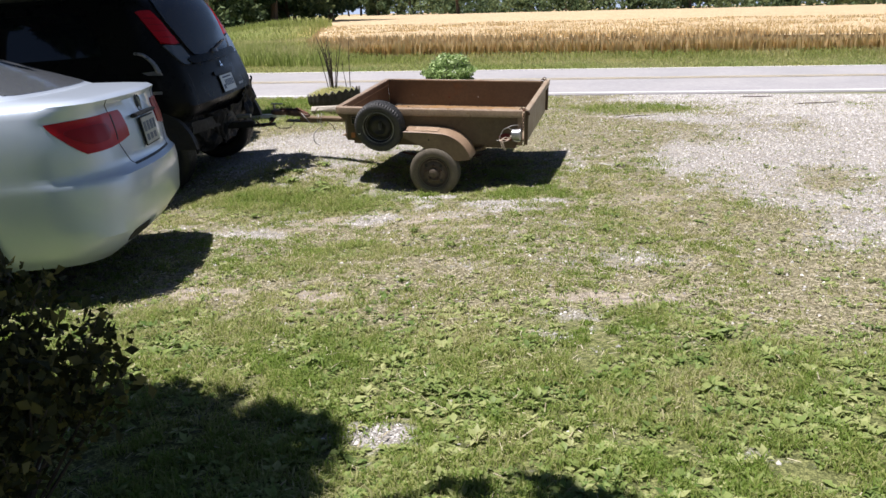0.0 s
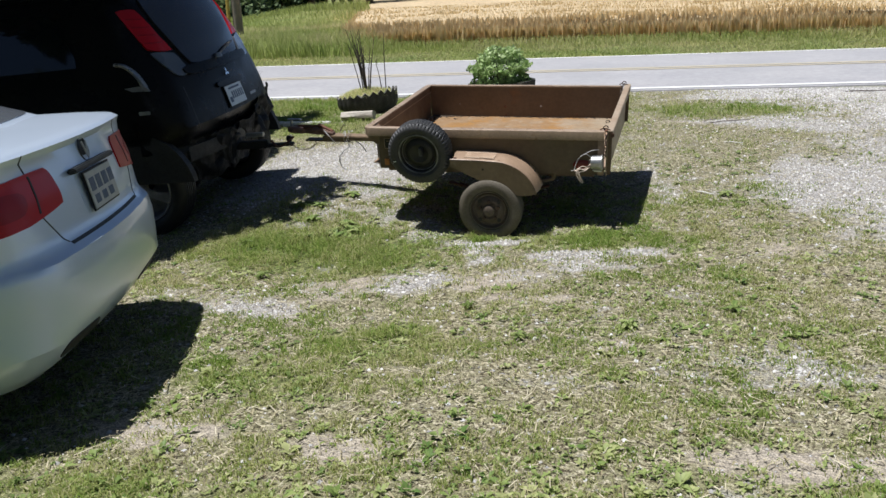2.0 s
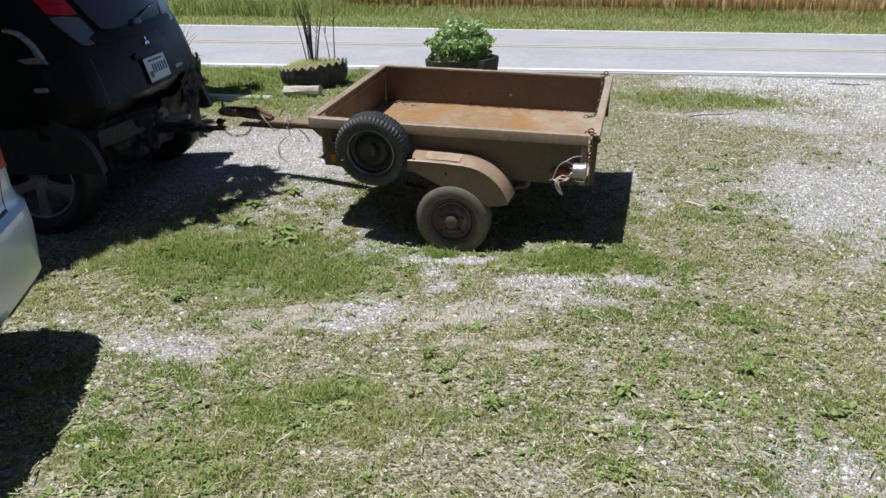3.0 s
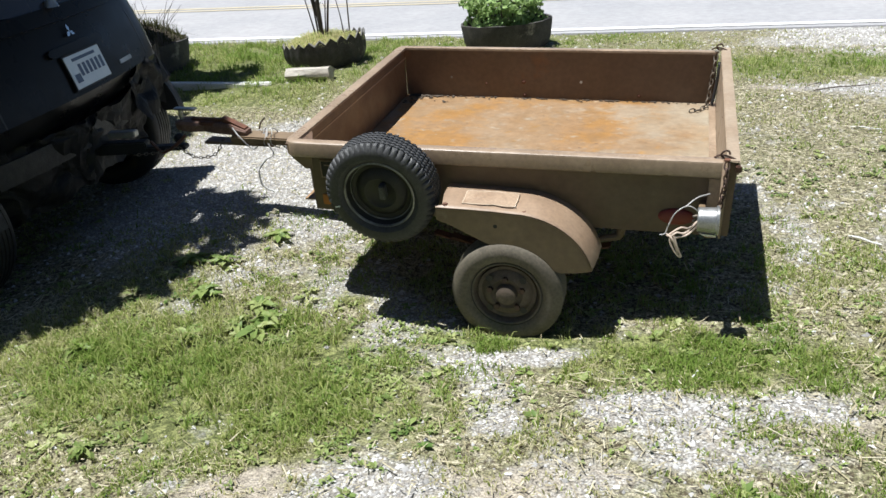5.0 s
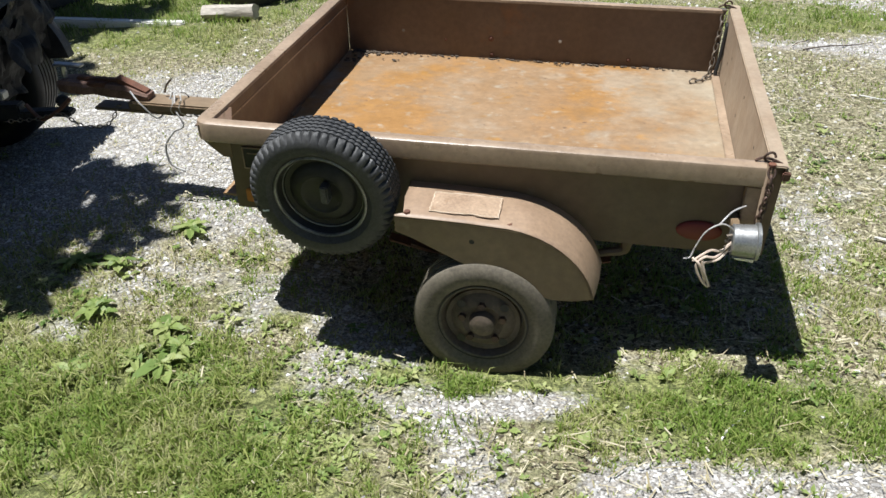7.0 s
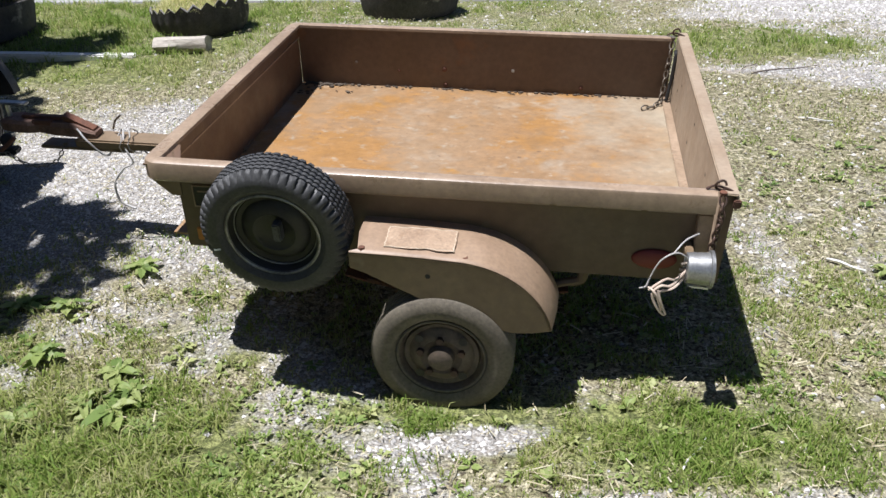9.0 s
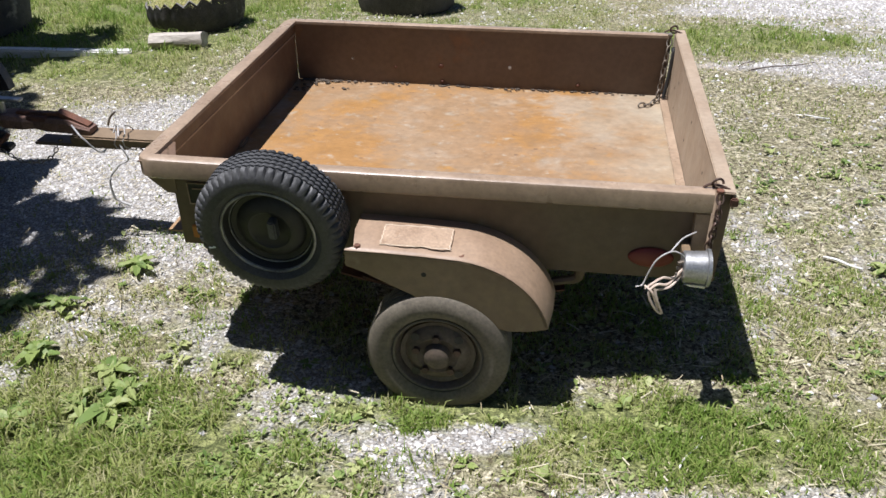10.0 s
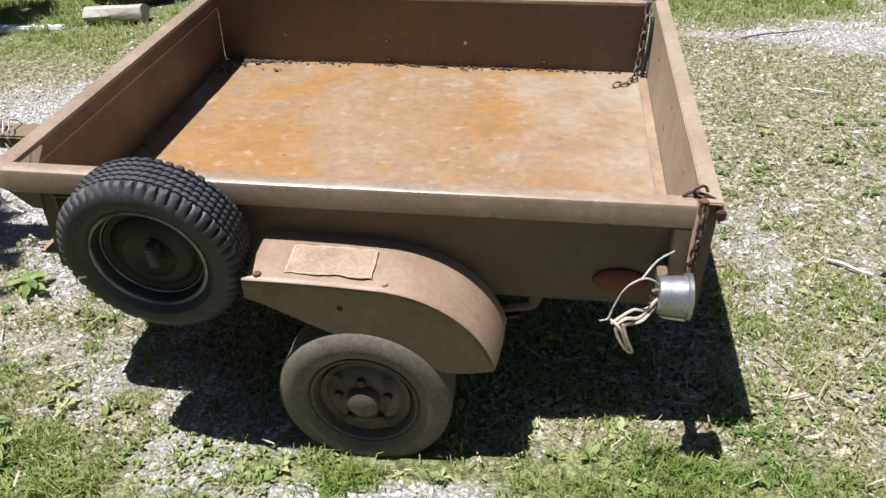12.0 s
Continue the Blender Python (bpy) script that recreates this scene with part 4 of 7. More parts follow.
# chassis under the bed
for y in (0.20, WID - 0.25):
    bm = B()
    box(bm, 0.05, 1.47, y, y + 0.05, RZ - 0.36, RZ - 0.292, 0.003)
    part("frame_rail", bm, M_PAINT, trailer)
bm = B()
tube(bm, [(0.845, -0.05, 0.21), (0.845, WID + 0.05, 0.21)], 0.025, 12)
part("axle", bm, M_RUST, trailer)
for y in (0.11, WID - 0.11):
    bm = B()
    for k, (a, dz) in enumerate(((0.34, 0), (0.27, -0.008), (0.19, -0.016))):
        p = [(0.855 + a * s, y, RZ - 0.40 + dz - 0.045 * (1 - s * s)) for s in np.linspace(-1, 1, 13)]
        rings = [[(q[0], q[1] - 0.02, q[2]), (q[0], q[1] + 0.02, q[2]), (q[0], q[1] + 0.02, q[2] + 0.006), (q[0], q[1] - 0.02, q[2] + 0.006)] for q in p]
        loft(bm, rings, True, True)
    part("leaf_spring", bm, M_RUST, trailer)
    bm = B()
    tube(bm, spline([(1.08, y - 0.05, RZ - 0.375), (1.17, y - 0.05, RZ - 0.345), (1.225, y - 0.05, RZ - 0.33), (1.235, y - 0.05, RZ - 0.295)], 4), 0.011, 8, 0.017)
    part("spring_shackle", bm, M_WALL, trailer)


def tyre_profile(r, rim, w, groove=True):
    h = w / 2
    p = [(rim, -h * 0.62), (rim + 0.006, -h * 0.74), (rim + (r - rim) * 0.30, -h * 0.97), (rim + (r - rim) * 0.55, -h * 1.0), (r - 0.022, -h * 0.93),
         (r - 0.006, -h * 0.80), (r - 0.001, -h * 0.66)]
    if groove:
        for c in (-0.50, -0.25, 0.0, 0.25, 0.50):
            p += [(r, h * (c - 0.05)), (r - 0.005, h * (c - 0.035)), (r - 0.005, h * (c + 0.035)), (r, h * (c + 0.05))]
    p += [(r - 0.001, h * 0.66), (r - 0.006, h * 0.80), (r - 0.022, h * 0.93), (rim + (r - rim) * 0.55, h), (rim + (r - rim) * 0.30, h * 0.97),
          (rim + 0.006, h * 0.74), (rim, h * 0.62)]
    return p


def small_wheel(parent, name, c, r, rim, w, tyre_mat, rim_mat, edge_mat, notch, dish, label, tilt=None):
    """A tyre on a pressed steel wheel with its face towards -y. dish: how deep the disc sits."""
    m = Matrix.Translation(c) @ (tilt or Matrix())
    bm = B()
    prof = tyre_profile(r, rim, w)
    last = len(prof) - 1
    lug = {5, 6, last - 5, last - 6}
    lathe(bm, prof, 208, m, (lambda k, i: -0.011 if i in lug and k % 4 == 0 else (0.0 if i in lug else (-0.003 if k % 3 == 0 and 6 < i < last - 6 else 0))) if notch else None)
    tyre = part(name, bm, tyre_mat, parent, label)
    h = w / 2
    bm = B()
    lathe(bm, [(rim + 0.006, -h * 0.74), (rim + 0.007, -h * 0.79), (rim + 0.003, -h * 0.82), (rim - 0.001, -h * 0.78), (rim - 0.002, -h * 0.72)], 72, m)
    part("rim_edge", bm, edge_mat, tyre)
    bm = B()
    lathe(bm, [(rim - 0.0095, -h * 0.44), (rim - 0.0125, -h * 0.42), (rim - 0.0135, -h * 0.36), (rim - 0.0115, -h * 0.34)], 72, m)
    part("rim_step", bm, edge_mat, tyre)
    bm = B()
    d = -h * 0.3 + dish
    lathe(bm, [(rim + 0.012, -h * 0.70), (rim - 0.0015, -h * 0.72), (rim - 0.010, -h * 0.5), (rim - 0.012, -h * 0.3), (rim - 0.016, d), (rim - 0.030, d + 0.004), (rim - 0.045, d - 0.010), (0.060, d - 0.014), (0.052, d - 0.008), (0.0, d - 0.006)], 60, m)
    disc = part("wheel_disc", bm, rim_mat, tyre)
    return tyre, m, d


wheel_c = (0.848, -0.092, 0.219)
tyre, wm, wd = small_wheel(trailer, "road_wheel", wheel_c, 0.207, 0.124, 0.13, M_TYRE_DUST, M_HUB, M_TYRE_DUST, False, -0.016, "dusty tan road tyre, pressed wheel")
bm = B()
lathe(bm, [(0.1325, -0.0500), (0.1325, -0.0535), (0.1285, -0.0535), (0.1285, -0.0470)], 60, wm)
part("groove_ring", bm, M_TRIM, tyre)
bm = B()
lathe(bm, [(0.040, wd - 0.010), (0.036, wd - 0.030), (0.028, wd - 0.034), (0.022, wd - 0.037), (0.0, wd - 0.038)], 28, wm)
part("hub_cap", bm, M_HUB, tyre)
for k in range(5):
    a = 2 * math.pi * k / 5 + 0.35
    bm = B()
    c = Vector((0.062 * math.cos(a), 0, 0.062 * math.sin(a)))
    lathe(bm, [(0.0115, wd - 0.008), (0.0115, wd - 0.024), (0.0, wd - 0.025)], 6, wm @ Matrix.Translation(c))
    part("lug_nut", bm, M_IRON, tyre)
for k in range(4):
    a = 2 * math.pi * (k + 0.5) / 4
    bm = B()
    c = Vector((0.088 * math.cos(a), 0, 0.088 * math.sin(a)))
    lathe(bm, [(0.013, wd - 0.0155), (0.0, wd - 0.0157)], 12, wm @ Matrix.Translation(c))
    part("vent_hole", bm, M_BLACK, tyre)
small_wheel(trailer, "road_wheel", (0.845, WID + 0.092, 0.21), 0.21, 0.124, 0.13, M_TYRE_DUST, M_OLIVE, M_BLACK, False, 0.012, "dusty tan road tyre, pressed wheel")

# spare wheel on the near side, leaning with the wall
SP_C = (0.385, -0.068, RZ - 0.135)
spare, sm, sd = small_wheel(trailer, "spare_wheel", SP_C, 0.207, 0.128, 0.135, M_TYRE, M_BLACK, M_RIMEDGE, True, -0.004,
                            "black ribbed spare tyre on a black wheel", Matrix.Rotation(radians(6), 4, "X"))
bm = B()
box(bm, 0.005, 0.028, sd - 0.040, sd - 0.008, -0.012, 0.045, 0.004, sm)
part("mount_clamp", bm, M_SCUFF, spare)
for x, z in ((-0.03, 0.055), (0.05, -0.03), (-0.045, -0.035), (0.055, 0.04)):
    bm = B()
    lathe(bm, [(0.009, sd - 0.010), (0.0, sd - 0.0105)], 10, sm @ Matrix.Translation((x, 0, z)))
    part("bolt_hole", bm, M_TRIM, spare)
bm = B()
tube(bm, [sm @ Vector((0, 0.09, 0)), sm @ Vector((0, sd, 0))], 0.02, 10)
part("spare_bracket", bm, M_RUST, trailer)
bm = B()
box(bm, -0.003, 0.003, -0.0015, 0.0015, -0.010, 0.010, 0.001, sm @ Matrix.Translation((-0.162, -0.0665, -0.05)) @ Matrix.Rotation(radians(80), 4, "Y"))
part("valve_mark", bm, M_SIGNBAR, spare)


# fender: rolled top sheet and a shaped outer apron
def fender_top():
    p = [(0.600, -0.160), (0.70, -0.160), (0.80, -0.162), (0.88, -0.166)]
    for k in range(1, 13):
        a = k / 12
        p.append((0.88 + 0.275 * math.sin(a * 1.36) / math.sin(1.36), -0.166 - 0.20 * (1 - math.cos(a * 1.36)) / (1 - math.cos(1.36))))
    return p


def fender(y_out, y_in, flip):
    top = fender_top()
    bm, rings = B(), []
    for i, (x, z) in enumerate(top):
        x2, z2 = top[min(i + 1, len(top) - 1)]
        x1, z1 = top[max(i - 1, 0)]
        d = Vector((x2 - x1, 0, z2 - z1)).normalized()
        nrm = Vector((-d.z, 0, d.x))
        a, b = Vector((x, y_out, RZ + z)), Vector((x, y_in, RZ + z)) + nrm * 0.014
        s = 0.008 if not flip else -0.008
        rings.append([a - nrm * 0.010, a - nrm * 0.003, a + Vector((0, s * 0.4, 0)), a + Vector((0, s * 1.6, 0)) + nrm * 0.002, (a + b) / 2 + nrm * 0.004, b, b - nrm * 0.004,
                      (a + b) / 2, a + Vector((0, s * 1.5, 0)) - nrm * 0.003, a + Vector((0, s * 0.6, 0)) - nrm * 0.010])
    # ragged torn front corner
    for q in rings[0][3:9]:
        q.x += 0.022
    for q in rings[0][4:6]:
        q.x -= 0.012
    loft(bm, rings, True, True)
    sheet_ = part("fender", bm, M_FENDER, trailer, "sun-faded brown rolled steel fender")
    low = [(1.150, -0.374), (1.10, -0.386), (1.046, -0.390), (0.98, -0.374), (0.90, -0.345), (0.80, -0.302), (0.70, -0.255), (0.645, -0.228), (0.600, -0.212)]
    out = [(x, y_out, RZ + z - 0.004) for x, z in top] + [(x, y_out, RZ + z) for x, z in low]
    bm = B()
    extrude_outline(bm, out, (0, 0.003 if not flip else -0.003, 0))
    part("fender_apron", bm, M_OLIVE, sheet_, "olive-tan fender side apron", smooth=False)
    return sheet_


fen = fender(-0.138, 0.032, False)
fender(WID + 0.138, WID - 0.032, True)
bm = B()
grid = []
for i in range(9):
    x = 0.690 + 0.193 * i / 8
    grid.append([(x + 0.003 * math.sin(i * 2.1), -0.112 + 0.004 * math.sin(i * 1.7), RZ - 0.1505 - 0.004 * max(0, (x - 0.8) / 0.1)),
                 (x, -0.065, RZ - 0.1460 - 0.004 * max(0, (x - 0.8) / 0.1)), (x - 0.002, -0.018 + 0.003 * math.sin(i * 2.9), RZ - 0.1430 - 0.004 * max(0, (x - 0.8) / 0.1))])
loft(bm, grid, False)
bmesh.ops.translate(bm, verts=bm.verts[:], vec=(0, 0, -0.0035))
bmesh.ops.solidify(bm, geom=bm.faces[:], thickness=0.001)
patch_ = part("fender_patch", bm, M_PATCH, fen, "pale peeling patch on fender top")
# its whitish torn edges
for ax, ay, bx, by in ((0.690, -0.111, 0.882, -0.108), (0.690, -0.019, 0.880, -0.017), (0.692, -0.110, 0.691, -0.020), (0.880, -0.108, 0.878, -0.018)):
    bm = B()
    pts = []
    for i in range(13):
        f = i / 12
        x, y = ax + (bx - ax) * f + 0.002 * math.sin(i * 2.3), ay + (by - ay) * f + 0.002 * math.sin(i * 1.9 + ax * 9)
        pts.append((x, y, RZ - 0.1535 + 0.0075 * (y + 0.112) / 0.094 - 0.004 * max(0, (x - 0.8) / 0.1)))
    tube(bm, pts, 0.0016, 5)
    part("torn_edge", bm, M_EDGE, patch_, "whitish torn edge")
for x, y in ((0.632, -0.122), (0.912, -0.118)):
    bm = B()
    bmesh.ops.create_cone(bm, cap_ends=True, segments=6, radius1=0.011, radius2=0.009, depth=0.008, matrix=Matrix.Translation((x, y, RZ - 0.157 - 0.012 * (x > 0.9))))
    part("bolt_head", bm, M_RUST, fen)
bm = B()
lathe(bm, [(0.0075, -0.1395), (0.0, -0.1396)], 12, Matrix.Translation((0.814, 0, RZ - 0.222)))
part("apron_hole", bm, M_TRIM, fen)

# reflectors and marker plate on the near side
bm = B()
bmesh.ops.create_uvsphere(bm, u_segments=28, v_segments=14, radius=1.0, matrix=Matrix.Translation((1.420, 0.032, RZ - 0.224)) @ Matrix.Diagonal((0.062, 0.014, 0.031, 1)))
part("side_reflector", bm, M_REDLENS, trailer, "dull dark red oval side reflector")
bm = B()
box(bm, 0.092, 0.126, 0.026, 0.034, RZ - 0.266, RZ - 0.222, 0.003)
part("side_reflector", bm, M_AMBER, trailer, "faded amber side reflector")
bm = B()
box(bm, 0.100, 0.245, 0.029, 0.033, RZ - 0.150, RZ - 0.082, 0.001)
plate_t = part("marker_plate", bm, M_BLACK, trailer, "black marker plate with pale border")
bm = B()
for x0, x1, z0, z1 in ((0.100, 0.245, 0.148, 0.151), (0.100, 0.245, 0.081, 0.084), (0.100, 0.1035, 0.081, 0.151), (0.2415, 0.245, 0.081, 0.151), (0.115, 0.20, 0.098, 0.102)):
    box(bm, x0, x1, 0.0265, 0.0295, RZ - z1, RZ - z0, 0)
part("plate_border", bm, M_PATCH, plate_t)

# tail lamp: a grey metal can on the near rear corner, lying along the trailer
CAN = Matrix.Translation((1.522, -0.082, RZ - 0.172)) @ Matrix.Rotation(radians(-90), 4, "Z")
bm = B()
lathe(bm, [(0.0, -0.036), (0.038, -0.036), (0.041, -0.033), (0.044, 0.022), (0.050, 0.024), (0.050, 0.032), (0.043, 0.034), (0.0, 0.031)], 36, CAN)
lamp = part("tail_lamp", bm, M_STEEL, trailer, "dull grey metal tail lamp can")
bm = B()
extrude_outline(bm, [(1.495, -0.080, RZ - 0.216), (1.55, -0.080, RZ - 0.218), (1.55, -0.076, RZ - 0.228), (1.51, -0.074, RZ - 0.226)], (0, -0.02, 0))
part("lamp_foot", bm, M_WHITELINE, lamp)
bm = B()
box(bm, 1.490, 1.512, -0.06, 0.03, RZ - 0.185, RZ - 0.155, 0.003)
part("lamp_bracket", bm, M_OLIVE, lamp)
for dz in (-0.018, 0.0, 0.016):
    bm = B()
    tube(bm, [(1.490, -0.085, RZ - 0.172 + dz), (1.472, -0.092, RZ - 0.174 + dz)], 0.005, 7)
    part("terminal", bm, M_CHAIN, lamp)
WIRES = [
    ([(1.437, -0.09, -0.172), (1.40, -0.12, -0.205), (1.37, -0.135, -0.20), (1.352, -0.14, -0.225), (1.372, -0.145, -0.268), (1.392, -0.14, -0.285), (1.376, -0.145, -0.245), (1.365, -0.14, -0.21)], 0.0046, M_PINK),
    ([(1.437, -0.09, -0.19), (1.405, -0.125, -0.21), (1.37, -0.13, -0.222), (1.355, -0.14, -0.24), (1.38, -0.14, -0.275), (1.36, -0.145, -0.22), (1.34, -0.13, -0.208)], 0.0042, M_PINK),
    ([(1.437, -0.09, -0.158), (1.43, -0.10, -0.13), (1.40, -0.11, -0.112), (1.365, -0.115, -0.135), (1.345, -0.12, -0.18), (1.335, -0.125, -0.21), (1.318, -0.13, -0.214)], 0.0028, M_WHITEWIRE),
    ([(1.437, -0.09, -0.180), (1.41, -0.11, -0.192), (1.385, -0.12, -0.187), (1.36, -0.13, -0.20), (1.342, -0.135, -0.215)], 0.004, M_PINK),
    ([(1.395, -0.11, -0.113), (1.43, -0.05, -0.108), (1.47, 0.0, -0.115)], 0.0028, M_WHITEWIRE),
]
for pts, r, m_ in WIRES:
    bm = B()
    tube(bm, spline([(x + 0.052, y, RZ + z) for x, y, z in pts], 6), r * 0.78, 6)
    part("lamp_wire", bm, m_, lamp, "loose pale lamp wire" if m_ is M_PINK else "")


# chains on the tailgate corners
def link_me():
    bm = B()
    rings = []
    for k in range(16):
        a = 2 * math.pi * k / 16
        c = Vector((0.0075 * math.cos(a), 0.013 * math.sin(a) , 0))
        o = Vector((math.cos(a), math.sin(a), 0))
        rings.append([c + 0.0026 * (math.cos(2 * math.pi * j / 6) * o + math.sin(2 * math.pi * j / 6) * Vector((0, 0, 1))) for j in range(6)])
    rings.append(rings[0])
    loft(bm, rings, True)
    bmesh.ops.remove_doubles(bm, verts=bm.verts, dist=1e-5)
    me = bpy.data.meshes.new("chain_link")
    bmesh.ops.recalc_face_normals(bm, faces=bm.faces)
    bm.to_mesh(me)
    bm.free()
    smooth_mesh(me, 60)
    return me


LINK, RUSTY_LINK = link_me(), link_me()
LINK.materials.append(M_CHAIN)
RUSTY_LINK.materials.append(M_IRON)


def chain(name, pts, material, label, step=0.021, size=1.0):
    path = spline(pts, 24)
    bm = B()
    bmesh.ops.create_cone(bm, cap_ends=True, segments=10, radius1=0.010, radius2=0.010, depth=0.006, matrix=Matrix.Translation(path[0]))
    root = part(name, bm, material, trailer, label)
    link_d, acc, k = 0.0, 0.0, 0
    for a, b in zip(path, path[1:]):
        acc += (b - a).length
        if acc >= step:
            acc = 0.0
            d = (b - a).normalized()
            ob = new("link", RUSTY_LINK if material is M_RUST else LINK)
            ob.parent = root
            ob.matrix_basis = Matrix.Translation(b) @ d.to_track_quat("Y", "Z").to_matrix().to_4x4() @ Matrix.Rotation(radians(90 * (k % 2) + 20), 4, "Y") @ Matrix.Scale(size, 4)
            k += 1
    return root


chain("tailgate_chain", [(1.548, WID - 0.035, RZ - 0.002), (1.543, WID - 0.060, RZ - 0.06), (1.535, WID - 0.072, RZ - 0.14), (1.525, WID - 0.095, RZ - 0.225), (1.502, WID - 0.140, RZ - 0.240), (1.445, WID - 0.180, RZ - 0.240)],
      M_CHAIN, "light grey steel tailgate chain", 0.027, 1.28)
bm = B()
tube(bm, spline([(1.562, WID - 0.055, RZ - 0.045), (1.562, WID - 0.07, RZ - 0.07), (1.556, WID - 0.085, RZ - 0.15), (1.545, WID - 0.10, RZ - 0.232)], 6), 0.0075, 8)
part("latch_rod", bm, M_TRIM, trailer, "dark steel latch rod")
chain("tailgate_chain", [(1.566, 0.012, RZ + 0.004), (1.567, -0.010, RZ - 0.04), (1.564, -0.010, RZ - 0.10), (1.556, -0.008, RZ - 0.165)], M_RUST, "rusty steel tailgate chain", 0.019, 1.15)
for y, s in ((0.03, 1), (WID - 0.02, 1)):
    bm = B()
    ringp = [(1.560 + 0.014 * math.cos(a), y + 0.004 * math.sin(2 * a), RZ + 0.016 + 0.014 * math.sin(a)) for a in np.linspace(0, 5.6, 14)]
    tube(bm, ringp, 0.0034, 7)
    tube(bm, spline([(1.525, y, RZ + 0.004), (1.545, y + 0.004, RZ + 0.012), (1.575, y, RZ + 0.008), (1.602, y - 0.002, RZ - 0.004)], 4), 0.0036, 7)
    part("gate_hook", bm, M_IRON, trailer, "rusty bent wire gate hook")
bm = B()
box(bm, 1.594, 1.614, 0.0, 0.014, RZ - 0.035, RZ - 0.012, 0.003)
part("gate_pin", bm, M_RUST, trailer)

# tongue, coupler and its wiring
bm = B()
box(bm, -0.62, 0.0355, 0.595, 0.690, RZ - 0.272, RZ - 0.238, 0.006)
box(bm, -0.77, -0.40, 0.604, 0.681, RZ - 0.286, RZ - 0.2735, 0.004)
part("tongue", bm, M_OLIVE, trailer, "brown square steel drawbar")
CZ = RZ - 0.236
bm = B()
sec = lambda w, h, z: [(-w, z), (w, z), (w, z + h * 0.7), (w * 0.8, z + h), (-w * 0.8, z + h), (-w, z + h * 0.7)]
rings = []
for x, w, h, z in ((-0.575, 0.028, 0.022, 0.0), (-0.60, 0.034, 0.030, 0.002), (-0.66, 0.036, 0.052, 0.004), (-0.74, 0.038, 0.052, 0.008), (-0.80, 0.034, 0.040, 0.014), (-0.84, 0.046, 0.046, 0.014), (-0.90, 0.048, 0.050, 0.016), (-0.945, 0.042, 0.042, 0.020), (-0.965, 0.024, 0.028, 0.024)):
    rings.append([(x * 0.95 + 0.005, 0.64 + a, CZ + b * 0.9 + z) for a, b in sec(w, h, 0)])
loft(bm, rings, True, True)
coupler = part("coupler", bm, M_REDRUST, trailer, "red-rusted steel ball coupler", smooth=False)
bm = B()
box(bm, -0.83, -0.64, 0.626, 0.654, CZ + 0.058, CZ + 0.070, 0.004)
box(bm, -0.78, -0.70, 0.605, 0.675, CZ + 0.040, CZ + 0.060, 0.004)
extrude_outline(bm, [(-0.66, 0.622, CZ + 0.058), (-0.55, 0.622, CZ + 0.012), (-0.55, 0.622, CZ + 0.030), (-0.66, 0.622, CZ + 0.080)], (0, 0.036, 0))
part("latch_lever", bm, M_RUST, coupler)
bm = B()
tube(bm, [(-0.885, 0.64, CZ + 0.05), (-0.885, 0.64, CZ + 0.108)], 0.012, 8)
box(bm, -0.915, -0.80, 0.624, 0.656, CZ + 0.106, CZ + 0.116, 0.003)
part("coupler_handle", bm, M_STEEL, coupler, "flat steel hand-wheel bar")
for pts, r, m_, lab in (
        ([(-0.60, 0.60, CZ + 0.04), (-0.55, 0.575, CZ + 0.0), (-0.50, 0.60, CZ - 0.06), (-0.46, 0.66, CZ + 0.02), (-0.43, 0.60, CZ - 0.02), (-0.40, 0.585, CZ - 0.075), (-0.44, 0.58, CZ - 0.10)], 0.0034, M_WHITEWIRE, "frayed grey-white trailer cable"),
        ([(-0.44, 0.58, CZ - 0.10), (-0.475, 0.56, CZ - 0.15), (-0.47, 0.55, CZ - 0.21), (-0.45, 0.55, CZ - 0.235), (-0.41, 0.55, CZ - 0.25)], 0.0045, M_WHITEWIRE, "frayed grey-white trailer cable"),
        ([(-0.50, 0.67, CZ + 0.015), (-0.48, 0.66, CZ + 0.05), (-0.455, 0.66, CZ + 0.075)], 0.004, M_CHAIN, ""),
        ([(-0.42, 0.62, CZ - 0.0), (-0.36, 0.60, CZ - 0.03), (-0.30, 0.58, CZ - 0.06), (-0.26, 0.57, CZ - 0.11)], 0.003, M_TRIM, ""),
        ([(-0.86, 0.60, CZ - 0.01), (-0.92, 0.575, CZ - 0.06), (-0.99, 0.575, CZ - 0.09), (-1.06, 0.60, CZ - 0.05)], 0.008, M_RUST, "")):
    bm = B()
    tube(bm, spline(pts, 6), r, 7)
    part("cable", bm, m_, trailer, lab)
# binding wire wound round the drawbar
bm = B()
tube(bm, [(-0.455 + 0.0030 * k + 0.010 * math.sin(k * 1.7), 0.635 + (0.047 + 0.004 * math.sin(k)) * math.cos(k * 0.55), CZ - 0.012 + (0.046 + 0.005 * math.sin(k * 1.3)) * math.sin(k * 0.55)) for k in range(4, 23)], 0.0026, 6)
part("binding_wire", bm, M_WHITEWIRE, trailer, "grey binding wire round drawbar")
chain("safety_chain", [(-0.66, 0.60, CZ - 0.02), (-0.70, 0.57, CZ - 0.085), (-0.80, 0.56, CZ - 0.10), (-0.90, 0.57, CZ - 0.06), (-1.00, 0.57, CZ - 0.09), (-1.15, 0.56, CZ - 0.11)], M_CHAIN, "pale steel safety chain", 0.018, 0.85)


